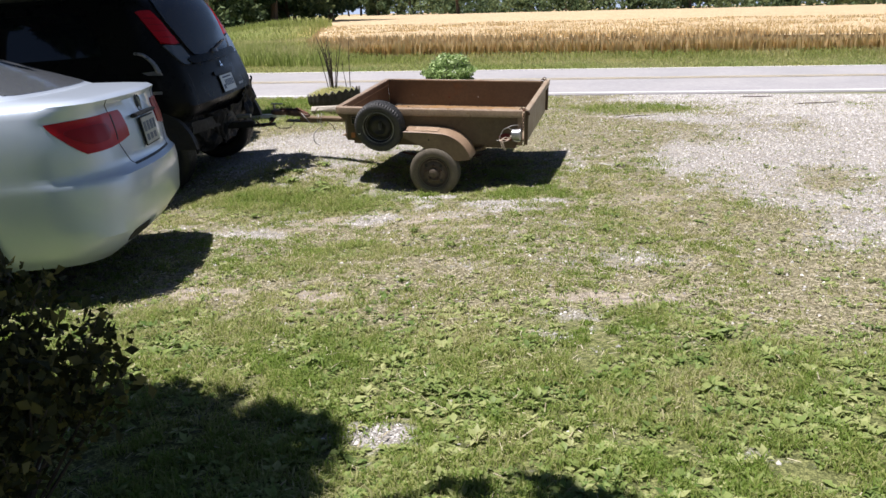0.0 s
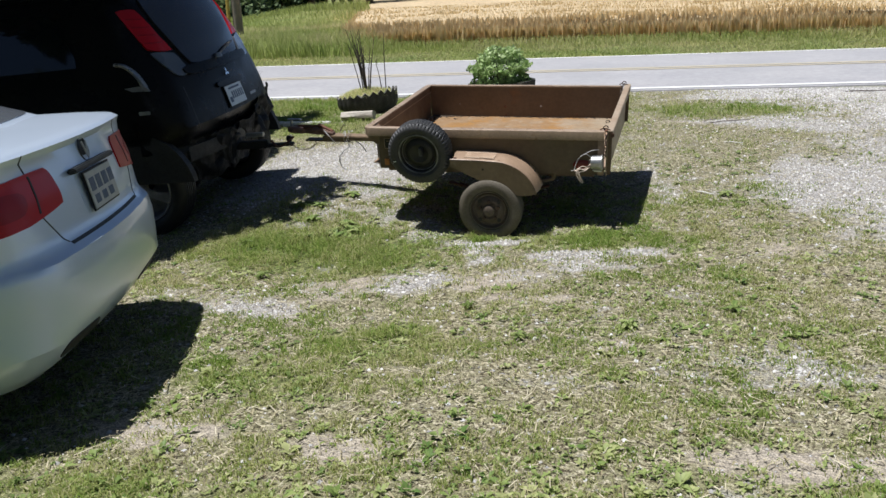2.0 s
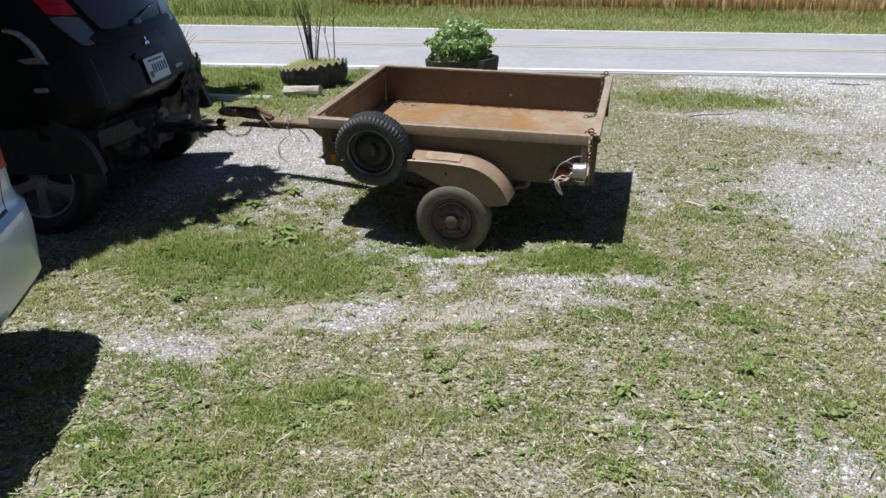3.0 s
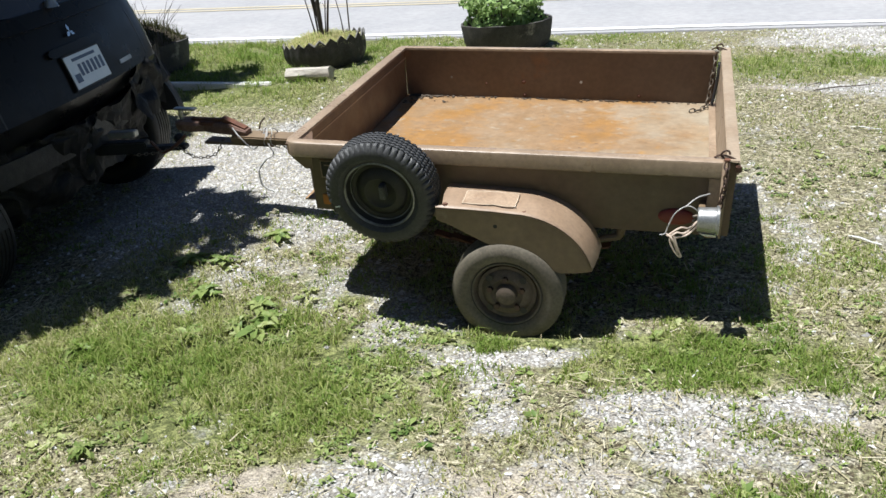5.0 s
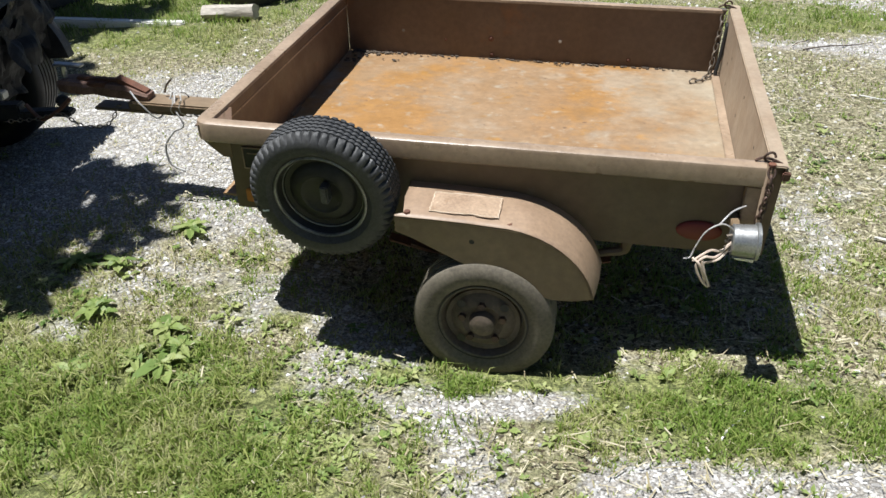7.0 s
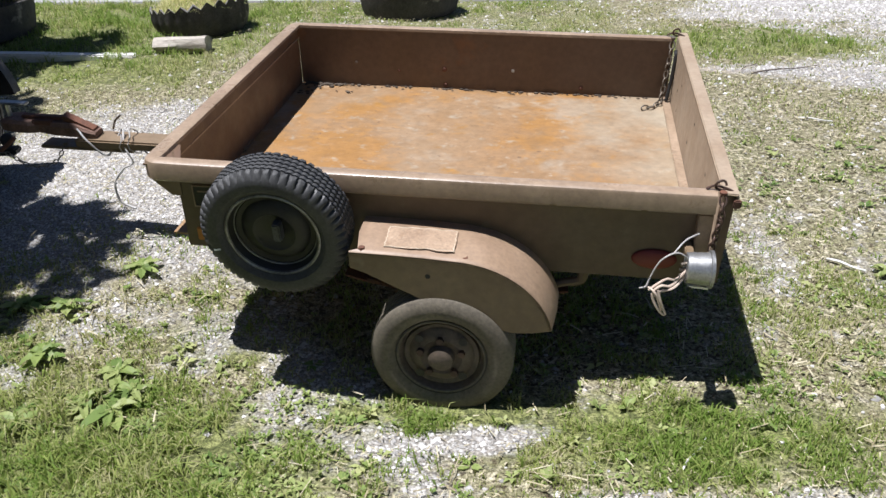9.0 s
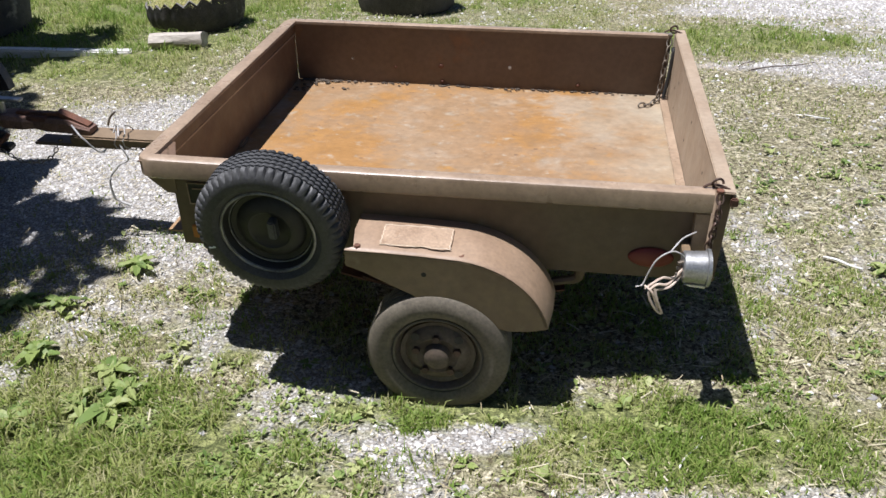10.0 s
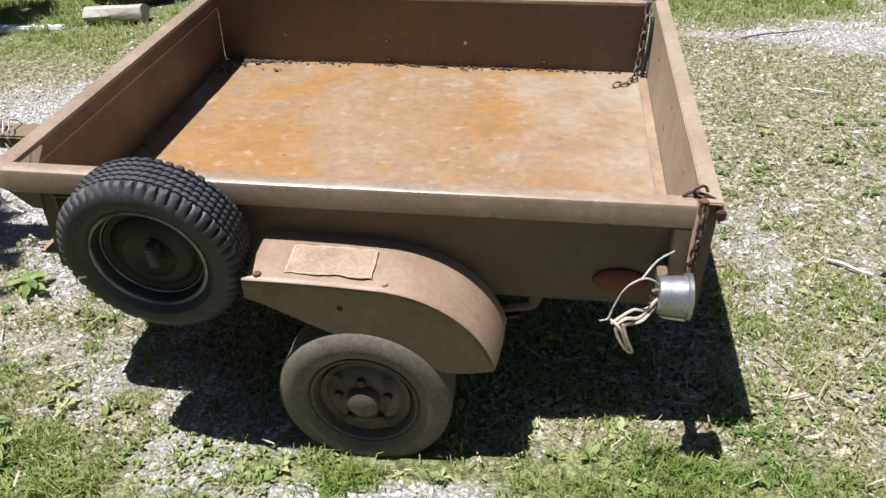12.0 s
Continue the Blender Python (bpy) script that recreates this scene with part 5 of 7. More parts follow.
# ---- cars ----
class Shell:
    """A car body as a stack of level outlines. rows: z, rear x, front x, half width, corner radius, bow of the rear."""

    def __init__(self, rows):
        self.t = np.array(rows, float)

    def ring(self, z):
        xr, xf, w, r, bow = (np.interp(z, self.t[:, 0], self.t[:, k]) for k in range(1, 6))
        h = []
        for i in range(7):
            y = -(w - r) * i / 7
            h.append((xr - bow * (y / w) ** 2, y))
        bx, cy = xr - bow * ((w - r) / w) ** 2, -(w - r)
        for j in range(7):
            a = math.pi / 2 * j / 6
            h.append((bx - r + r * math.cos(a), cy - r * math.sin(a)))
        for j in range(1, 14):
            h.append((bx - r + (xf + r * 1.5 - (bx - r)) * j / 13, -w))
        for j in range(1, 7):
            a = math.pi / 2 * j / 6
            h.append((xf + r * 1.5 - r * 1.5 * math.sin(a), cy - r * math.cos(a)))
        for j in range(1, 5):
            h.append((xf - 0.06 * (j / 4), cy * (1 - j / 4)))
        return h

    def full(self, z):
        h = self.ring(z)
        return [(x, y, z) for x, y in h] + [(x, -y, z) for x, y in h[-2:0:-1]]

    def at(self, i, z):
        h = self.ring(z)
        s = -1 if i < 0 else 1
        i = min(abs(i), len(h) - 1.001)
        k, f = int(i), i - int(i)
        x = h[k][0] * (1 - f) + h[k + 1][0] * f
        y = h[k][1] * (1 - f) + h[k + 1][1] * f
        return Vector((x, y * s, z))

    def body(self, zs):
        bm = B()
        loft(bm, [self.full(z) for z in zs])
        return bm

    def patch(self, corners, lift=0.004, nu=14, nv=8, round_=0.0, skirt=0.012):
        """A skin piece over four corners (index along the outline, z), in order round, lifted off the body."""
        (a0, az), (b0, bz), (c0, cz), (d0, dz) = corners
        bm = B()
        g = []
        for v in range(nv + 1):
            row = []
            for u in range(nu + 1):
                s, t = u / nu, v / nv
                if round_:
                    k = round_ * (abs(2 * t - 1) ** 3)
                    s = s * (1 - k) + 0.5 * k
                    k = round_ * (abs(2 * u / nu - 1) ** 3)
                    t = t * (1 - k) + 0.5 * k
                i = (a0 * (1 - s) + b0 * s) * (1 - t) + (d0 * (1 - s) + c0 * s) * t
                z = (az * (1 - s) + bz * s) * (1 - t) + (dz * (1 - s) + cz * s) * t
                p = self.at(i, z)
                du = self.at(i + 0.05, z) - self.at(i - 0.05, z)
                dv = self.at(i, z + 0.01) - self.at(i, z - 0.01)
                nrm = du.cross(dv).normalized()
                if nrm.dot(Vector((p.x + 2.2, p.y, 0.0))) < 0:
                    nrm = -nrm
                row.append((p, nrm))
            g.append(row)
        vs = [[bm.verts.new(p + q * lift) for p, q in row] for row in g]
        for a, b in zip(vs, vs[1:]):
            for u in range(nu):
                bm.faces.new((a[u], a[u + 1], b[u + 1], b[u]))
        loop = [(0, u) for u in range(nu)] + [(v, nu) for v in range(nv)] + [(nv, u) for u in range(nu, 0, -1)] + [(v, 0) for v in range(nv, 0, -1)]
        low = [bm.verts.new(g[v][u][0] - g[v][u][1] * skirt) for v, u in loop]
        for k in range(len(loop)):
            j = (k + 1) % len(loop)
            v0, u0 = loop[k]
            v1, u1 = loop[j]
            bm.faces.new((vs[v0][u0], vs[v1][u1], low[j], low[k]))
        return bm


def car_wheel(car, x, y, r, rim, w, side, rubber, alloy, spokes=5):
    """A road tyre with a spoked alloy wheel whose face looks to side (-1 or 1)."""
    m = Matrix.Translation((x, y, r)) @ Matrix.Rotation(0 if side < 0 else math.pi, 4, "Z")
    bm = B()
    lathe(bm, tyre_profile(r, rim, w), 64, m)
    t = part("wheel", bm, rubber, car, "black road tyre on an alloy wheel")
    h = w / 2
    bm = B()
    lathe(bm, [(rim + 0.008, -h * 0.72), (rim, -h * 0.80), (rim - 0.012, -h * 0.7), (rim - 0.02, -h * 0.2), (rim - 0.03, h * 0.2), (0.0, h * 0.25)], 56, m)
    part("rim", bm, alloy, t)
    for k in range(spokes):
        bm = B()
        a = Matrix.Rotation(2 * math.pi * k / spokes + 0.3, 4, "Y")
        ring = lambda q, hw, d: [(q, d, -hw), (q, d, hw), (q, d + 0.03, hw * 0.7), (q, d + 0.03, -hw * 0.7)]
        loft(bm, [[m @ a @ Vector(v) for v in ring(q, hw, d)] for q, hw, d in ((0.03, 0.030, -h * 0.62), (rim * 0.55, 0.028, -h * 0.72), (rim - 0.012, 0.042, -h * 0.70))], True, True)
        part("spoke", bm, alloy, t)
    bm = B()
    lathe(bm, [(0.055, -h * 0.4), (0.052, -h * 0.74), (0.030, -h * 0.80), (0.0, -h * 0.80)], 24, m)
    part("centre_cap", bm, alloy, t)
    return t


def number_plate(parent, m, face, frame_mat, rows):
    """A plate, its border and plain bars for the unreadable writing; m: its middle, x to the right, y up, z out."""
    bm = B()
    box(bm, -0.160, 0.160, -0.084, 0.084, -0.006, 0.0, 0.003, m)
    p = part("plate_holder", bm, frame_mat, parent)
    bm = B()
    box(bm, -0.1525, 0.1525, -0.076, 0.076, 0.0, 0.003, 0.002, m)
    part("number_plate", bm, face, p, "pale number plate with plain dark bars")
    for x0, x1, y0, y1 in rows:
        bm = B()
        box(bm, x0, x1, y0, y1, 0.0031, 0.0042, 0, m)
        part("plate_bar", bm, M_PLATEBAR, p)
    return p


def facing(p, out, up=(0, 0, 1)):
    """A pose at p whose z looks out and whose y is up."""
    z = Vector(out).normalized()
    x = Vector(up).cross(z).normalized()
    y = z.cross(x)
    return Matrix.Translation(p) @ Matrix((x, y, z)).transposed().to_4x4()


# -- silver saloon --
J_M = pose(-2.475, 4.772, 0.03, 0, 0, 20.5)
saloon = thing("saloon_car", J_M, "silver four-door saloon parked on the grass", "car")
JS = Shell([(0.20, -0.20, -4.40, 0.78, 0.22, 0.03), (0.26, -0.10, -4.52, 0.83, 0.26, 0.05), (0.34, -0.035, -4.60, 0.865, 0.30, 0.07), (0.46, -0.005, -4.63, 0.885, 0.40, 0.11),
            (0.56, 0.0, -4.63, 0.89, 0.41, 0.12), (0.625, -0.010, -4.62, 0.89, 0.41, 0.12), (0.650, -0.040, -4.60, 0.889, 0.40, 0.11), (0.68, -0.060, -4.58, 0.888, 0.38, 0.10),
            (0.76, -0.070, -4.52, 0.886, 0.36, 0.10), (0.85, -0.085, -4.30, 0.882, 0.35, 0.10), (0.93, -0.105, -3.95, 0.872, 0.33, 0.10), (0.985, -0.118, -3.60, 0.855, 0.25, 0.08),
            (1.012, -0.105, -3.40, 0.835, 0.22, 0.08), (1.028, -0.125, -3.30, 0.80, 0.2, 0.08), (1.040, -0.24, -3.25, 0.76, 0.2, 0.06), (1.055, -0.50, -3.2, 0.70, 0.2, 0.04), (1.065, -0.75, -3.15, 0.60, 0.2, 0.03)])
part("body", JS.body([0.20, 0.23, 0.26, 0.30, 0.34, 0.40, 0.46, 0.51, 0.56, 0.60, 0.625, 0.64, 0.650, 0.68, 0.72, 0.76, 0.80, 0.85, 0.89, 0.93, 0.96, 0.985, 1.0, 1.012, 1.02, 1.028, 1.034, 1.040, 1.048, 1.055, 1.065]),
     M_SILVER, saloon, "silver metallic body with smooth rear bumper")
bm = B()
extrude_outline(bm, [(x, y, 0.205) for x, y in JS.ring(0.205)] + [(x, -y, 0.205) for x, y in JS.ring(0.205)[-2:0:-1]], (0, 0, 0.01))
part("underbody", bm, M_TRIM, saloon, smooth=False)
JG = Shell([(1.03, -0.42, -3.25, 0.755, 0.16, 0.05), (1.12, -0.66, -3.10, 0.71, 0.16, 0.06), (1.24, -0.98, -2.90, 0.655, 0.15, 0.06), (1.34, -1.25, -2.72, 0.60, 0.14, 0.06),
            (1.40, -1.46, -2.55, 0.55, 0.14, 0.05), (1.435, -1.65, -2.40, 0.47, 0.14, 0.04), (1.452, -1.9, -2.2, 0.3, 0.1, 0.02), (1.455, -2.0, -2.1, 0.1, 0.05, 0.0)])
part("roof", JG.body([1.03, 1.08, 1.12, 1.18, 1.24, 1.30, 1.34, 1.38, 1.40, 1.42, 1.435, 1.446, 1.452, 1.455]), M_SILVER, saloon)
part("rear_window", JG.patch([(-9.5, 1.065), (9.5, 1.065), (8.8, 1.385), (-8.8, 1.385)], 0.004, 24, 8, 0.05), M_SKYGLASS, saloon, "tinted rear window lightened for sky reflection")
for s in (-1, 1):
    part("side_window", JG.patch([(s * 13.2, 1.06), (s * 24.0, 1.06), (s * 23.0, 1.36), (s * 14.0, 1.34)], 0.004, 20, 6, 0.06), M_CARGLASS, saloon)
    light = part("tail_light", JS.patch([(s * 4.6, 0.80), (s * 9.9, 0.76), (s * 11.9, 0.935), (s * 4.7, 0.95)], 0.007, 26, 10, 0.06), M_TAIL, saloon, "large red wrap-round tail light")
    part("light_band", JS.patch([(s * 7.7, 0.815), (s * 9.6, 0.805), (s * 11.2, 0.895), (s * 7.4, 0.905)], 0.009, 14, 6, 0.2), M_TAILDARK, light)
    part("light_gap", JS.patch([(s * 6.95, 0.80), (s * 7.10, 0.80), (s * 6.60, 0.935), (s * 6.45, 0.935)], 0.0085, 2, 8, 0.0), M_TRIM, light)
    part("trunk_seam", JS.patch([(s * 5.9, 0.66), (s * 6.0, 0.66), (s * 7.05, 0.80), (s * 6.95, 0.80)], 0.0012, 2, 8, 0.0), M_TRIM, saloon)
    part("trunk_seam", JS.patch([(s * 6.45, 0.935), (s * 6.55, 0.935), (s * 5.9, 1.012), (s * 5.8, 1.012)], 0.0012, 2, 8, 0.0), M_TRIM, saloon)
    part("bumper_reflector", JS.patch([(s * 3.4, 0.270), (s * 8.0, 0.275), (s * 7.4, 0.330), (s * 4.0, 0.325)], 0.004, 10, 4, 0.1), M_TRIM, saloon)
part("bumper_seam", JS.patch([(-5.9, 0.648), (5.9, 0.648), (5.9, 0.660), (-5.9, 0.660)], 0.0015, 30, 2, 0.0), M_TRIM, saloon)
part("plate_recess", JS.patch([(-2.6, 0.70), (2.6, 0.70), (2.6, 0.885), (-2.6, 0.885)], 0.0012, 12, 6, 0.08), M_SILVER, saloon)
bm = B()
box(bm, -0.235, 0.235, -0.010, 0.012, -0.02, 0.018, 0.006, facing((-0.083, 0, 0.893), (1, 0, 0.15)))
part("trunk_handle", bm, M_TRIM, saloon, "black trunk handle recess")
number_plate(saloon, facing((-0.060, 0, 0.795), (1, 0, 0.14)), M_PLATEGREY, M_TRIM,
             [(-0.13 + 0.075 * k, -0.075 + 0.075 * k, -0.005, 0.05) for k in range(4)] + [(-0.12 + 0.085 * k, -0.065 + 0.085 * k, -0.058, -0.022) for k in range(3)])
bm = B()
EM = facing((-0.103, 0, 0.952), (1, 0, 0.16))
lathe(bm, [(0.048, 0.0), (0.052, 0.006), (0.048, 0.010), (0.044, 0.006), (0.0, 0.004)], 36, EM @ Matrix.Rotation(radians(-90), 4, "X"))
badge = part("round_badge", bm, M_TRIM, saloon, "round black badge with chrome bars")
bm = B()
lathe(bm, [(0.046, 0.009), (0.049, 0.013), (0.053, 0.009), (0.051, 0.004)], 36, EM @ Matrix.Rotation(radians(-90), 4, "X"))
for x in (-0.012, 0.012):
    box(bm, x - 0.005, x + 0.005, -0.036, 0.036, 0.004, 0.010, 0.001, EM @ Matrix.Rotation(radians(-18 if x > 0 else 18), 4, "Z"))
part("badge_ring", bm, M_PLATEGREY, badge)
for s in (-1, 1):
    for x in (-1.02, -3.66):
        bm = B()
        pts = [(x + 0.36 * math.cos(a), s * 0.893, 0.31 + 0.36 * math.sin(a)) for a in np.linspace(-0.25, math.pi + 0.25, 26)]
        extrude_outline(bm, pts, (0, -s * 0.05, 0))
        part("wheel_arch", bm, M_TRIM, saloon, smooth=False)
        car_wheel(saloon, x, s * 0.80, 0.316, 0.205, 0.205, s, M_TYRE, M_ALLOY)

# -- black crossover with its rear bumper torn off --
S_M = pose(-3.485, 7.63, 0.0, 3.0, 0, 7.5)
suv = thing("crossover_car", S_M, "black crossover car with torn-off rear bumper", "car")
SS = Shell([(0.34, -0.42, -4.35, 0.80, 0.2, 0.03), (0.5, -0.30, -4.50, 0.86, 0.22, 0.04), (0.62, -0.20, -4.55, 0.885, 0.22, 0.05), (0.72, -0.075, -4.56, 0.89, 0.22, 0.07), (0.8, -0.03, -4.56, 0.89, 0.22, 0.08),
            (0.92, -0.055, -4.50, 0.89, 0.22, 0.08), (1.04, -0.085, -4.35, 0.885, 0.22, 0.09), (1.143, -0.12, -4.0, 0.875, 0.22, 0.09), (1.221, -0.15, -3.7, 0.86, 0.22, 0.1),
            (1.375, -0.20, -3.5, 0.81, 0.22, 0.11), (1.55, -0.27, -3.2, 0.755, 0.21, 0.12), (1.66, -0.34, -2.9, 0.70, 0.2, 0.12), (1.73, -0.44, -2.7, 0.63, 0.2, 0.11), (1.77, -0.62, -2.5, 0.52, 0.2, 0.08),
            (1.80, -1.0, -2.2, 0.34, 0.15, 0.04), (1.82, -1.4, -1.9, 0.1, 0.05, 0.0)])
part("body", SS.body([0.34, 0.42, 0.5, 0.56, 0.62, 0.67, 0.72, 0.76, 0.8, 0.86, 0.92, 0.976, 1.04, 1.092, 1.143, 1.182, 1.221, 1.298, 1.375, 1.466, 1.55, 1.61, 1.66, 1.70, 1.73, 1.755, 1.77, 1.787, 1.80, 1.812, 1.82]),
     M_NIGHT, suv, "dusty black painted body")
bm = B()
extrude_outline(bm, [(x, y, 0.345) for x, y in SS.ring(0.345)] + [(x, -y, 0.345) for x, y in SS.ring(0.345)[-2:0:-1]], (0, 0, 0.01))
part("underbody", bm, M_TRIM, suv, smooth=False)
part("rear_window", SS.patch([(-4.6, 1.18), (4.6, 1.18), (8.4, 1.70), (-8.4, 1.70)], 0.016, 24, 12, 0.07), M_HATCH, suv, "dark tinted liftgate window")
part("window_garnish", SS.patch([(-5.6, 1.124), (5.6, 1.124), (6.2, 1.188), (-6.2, 1.188)], 0.022, 20, 4, 0.1), M_NIGHT, suv)
bm = B()
p0, p1 = SS.at(0.4, 1.208) + Vector((0.035, 0, 0)), SS.at(-4.0, 1.272) + Vector((0.03, 0, 0))
tube(bm, [p0, (p0 + p1) / 2 + Vector((0.01, 0, 0.01)), p1], 0.008, 6)
part("wiper", bm, M_CHAIN, suv, "thin rear window wiper")
bm = B()
bmesh.ops.create_cone(bm, cap_ends=True, segments=16, radius1=0.035, radius2=0.022, depth=0.03, matrix=Matrix.Translation(p0))
part("wiper_cap", bm, M_ALLOY, suv)
for s in (-1, 1):
    light = part("tail_light", SS.patch([(s * 6.0, 1.30), (s * 9.6, 1.33), (s * 11.4, 1.60), (s * 9.0, 1.60)], 0.014, 12, 12, 0.06), M_TAIL, suv, "tall red tail light on rear pillar")
    for f in (0.2, 0.4, 0.6, 0.8):
        i0, i1, z0 = s * (6.4 + 2.9 * f), s * (9.3 + 1.7 * f), 1.31 + 0.27 * f
        part("lens_rib", SS.patch([(i0, z0), (i1, z0 + 0.01), (i1, z0 + 0.018), (i0, z0 + 0.008)], 0.0155, 8, 2, 0.0), M_TAILDARK, light)
    part("reverse_lens", SS.patch([(s * 4.9, 1.14), (s * 6.6, 1.13), (s * 9.7, 1.32), (s * 6.0, 1.295)], 0.012, 14, 8, 0.10), M_CLEAR, light, "clear grey reversing lens")
    part("side_window", SS.patch([(s * 14.2, 1.259), (s * 24.5, 1.259), (s * 24.0, 1.63), (s * 15.2, 1.63)], 0.004, 20, 6, 0.05), M_CARGLASS, suv)
    part("roof_rail", SS.patch([(s * 13.5, 1.745), (s * 24.5, 1.745), (s * 24.5, 1.765), (s * 13.5, 1.765)], 0.03, 20, 2, 0.0), M_TRIM, suv)
    part("gate_seam", SS.patch([(s * 6.6, 0.80), (s * 6.7, 0.80), (s * 6.7, 1.066), (s * 6.6, 1.066)], 0.001, 2, 8, 0.0), M_TRIM, suv)
# emblem of three small lozenges as one plain shape
bm = B()
EM = facing(SS.at(0, 1.072) + Vector((0.010, 0, 0)), (1, 0, 0.3))
for k in range(3):
    a = radians(90 + 120 * k)
    r = EM @ Matrix.Rotation(a, 4, "Z")
    extrude_outline(bm, [r @ Vector(p) for p in ((0, 0, 0), (0.017, 0.011, 0), (0.036, 0, 0), (0.017, -0.011, 0))], EM.to_3x3() @ Vector((0, 0, 0.005)))
part("chrome_badge", bm, M_CHROME, suv, "small chrome badge", smooth=False)
number_plate(suv, facing(SS.at(0, 0.905) + Vector((0.012, 0, 0)), (1, 0, 0.24)), M_PLATE, M_TRIM,
             [(-0.075 + 0.037 * k, -0.052 + 0.037 * k, -0.028, 0.028) for k in range(6)] + [(-0.10, 0.10, 0.046, 0.060), (-0.13, -0.085, -0.05, -0.01)])
part("name_bar", SS.patch([(-4.6, 0.845), (-3.2, 0.845), (-3.2, 0.865), (-4.6, 0.865)], 0.004, 5, 2, 0.0), M_ALLOY, suv, "short chrome lettering bar")
part("gate_bar", SS.patch([(-2.4, 0.985), (2.4, 0.985), (2.4, 1.025), (-2.4, 1.025)], 0.016, 12, 3, 0.1), M_NIGHT, suv)
# what the missing bumper left bare
bm = B()
pts = [(-0.10 - 0.10 * (y / 0.7) ** 2, y, 0.60) for y in np.linspace(-0.68, 0.62, 15)]
rings = [[(x - 0.03, y, z - 0.055), (x + 0.03, y, z - 0.055), (x + 0.035, y, z + 0.05), (x - 0.03, y, z + 0.055)] for x, y, z in pts]
loft(bm, rings, True, True)
part("crash_bar", bm, M_BARE, suv, "bare dark steel crash bar")


def torn_sheet(a, b, c, d, amp, seed, n=24, thick=0.006):
    """A crumpled panel over four corners."""
    bm, g = B(), []
    for v in range(n + 1):
        row = []
        for u in range(n + 1):
            s, t = u / n, v / n
            p = (Vector(a) * (1 - s) + Vector(b) * s) * (1 - t) + (Vector(d) * (1 - s) + Vector(c) * s) * t
            q = noise.noise_vector(p * 7 + Vector((seed, 0, 0)))
            e = noise.noise_vector(p * 19 + Vector((0, seed, 0)))
            row.append(bm.verts.new(p + amp * q + amp * 0.4 * e))
        g.append(row)
    for p, q in zip(g, g[1:]):
        for u in range(n):
            bm.faces.new((p[u], p[u + 1], q[u + 1], q[u]))
    bmesh.ops.solidify(bm, geom=bm.faces[:], thickness=thick)
    return bm


part("torn_liner", torn_sheet((-0.16, -0.80, 0.72), (-0.02, -0.10, 0.70), (-0.10, -0.10, 0.36), (-0.30, -0.78, 0.34), 0.05, 3), M_TRIM, suv, "crumpled black plastic liner", smooth=False)
part("torn_liner", torn_sheet((-0.03, -0.12, 0.70), (-0.06, 0.55, 0.70), (-0.16, 0.55, 0.40), (-0.12, -0.10, 0.36), 0.05, 9), M_TRIM, suv, "crumpled black plastic liner", smooth=False)
part("bumper_stub", torn_sheet((-0.05, 0.34, 0.80), (-0.10, 0.88, 0.84), (-0.14, 0.88, 0.50), (-0.02, 0.36, 0.52), 0.055, 15), M_TRIM, suv, "torn scuffed bumper stub", smooth=False)
part("bumper_stub", torn_sheet((-0.42, -0.905, 0.90), (-0.20, -0.86, 0.80), (-0.22, -0.85, 0.62), (-0.40, -0.90, 0.66), 0.02, 21), M_NIGHT, suv, "torn scuffed bumper stub", smooth=False)
# bright strip added in place of the gleam on the damaged bodywork
bm = B()
tube(bm, spline([(-0.46, -0.895, 1.275), (-0.38, -0.90, 1.255), (-0.31, -0.90, 1.19), (-0.275, -0.895, 1.11)], 6), 0.012, 8, 0.022)
extrude_outline(bm, [(-0.42, -0.905, 1.115), (-0.27, -0.895, 1.125), (-0.25, -0.89, 1.085), (-0.37, -0.90, 1.090)], (0, 0.012, 0))
part("bent_trim", bm, M_ALLOY, suv, "bright bent strip standing for a bodywork highlight")
bm = B()
box(bm, -0.36, -0.28, -0.90, -0.88, 0.93, 0.955, 0.004)
part("bracket", bm, M_STEEL, suv)
bm = B()
box(bm, -0.60, 0.16, -0.03, 0.03, 0.47, 0.53, 0.006)
box(bm, 0.12, 0.36, -0.028, 0.028, 0.475, 0.50, 0.006)
bmesh.ops.create_uvsphere(bm, u_segments=16, v_segments=10, radius=0.026, matrix=Matrix.Translation((0.33, 0, 0.53)))
part("ball_mount", bm, M_BARE, suv, "rusty tow bar and hitch ball")
bm = B()
box(bm, 0.02, 0.16, -0.10, -0.055, 0.575, 0.605, 0.004)
part("wiring_socket", bm, M_STEEL, suv)
bm = B()
tube(bm, [(-0.55, 0.45, 0.33), (-0.28, 0.46, 0.32)], 0.03, 12)
part("exhaust_pipe", bm, M_RUST, suv)
for s in (-1, 1):
    for x in (-0.47, -3.15):
        bm = B()
        pts = [(x + 0.41 * math.cos(a), s * 0.890, 0.41 + 0.40 * math.sin(a)) for a in np.linspace(0.1, math.pi - 0.1, 26)]
        extrude_outline(bm, pts, (0, -s * 0.06, 0))
        part("wheel_arch", bm, M_BARE, suv, smooth=False)
        # near-black tyre and dulled alloy carry the wheel's shade in their colour
        w = car_wheel(suv, x - 0.03, s * 0.775, 0.345, 0.222, 0.215, s, M_BLACK, M_DULLALLOY)
        w.matrix_basis = Matrix.Translation((0, 0, 0.05))


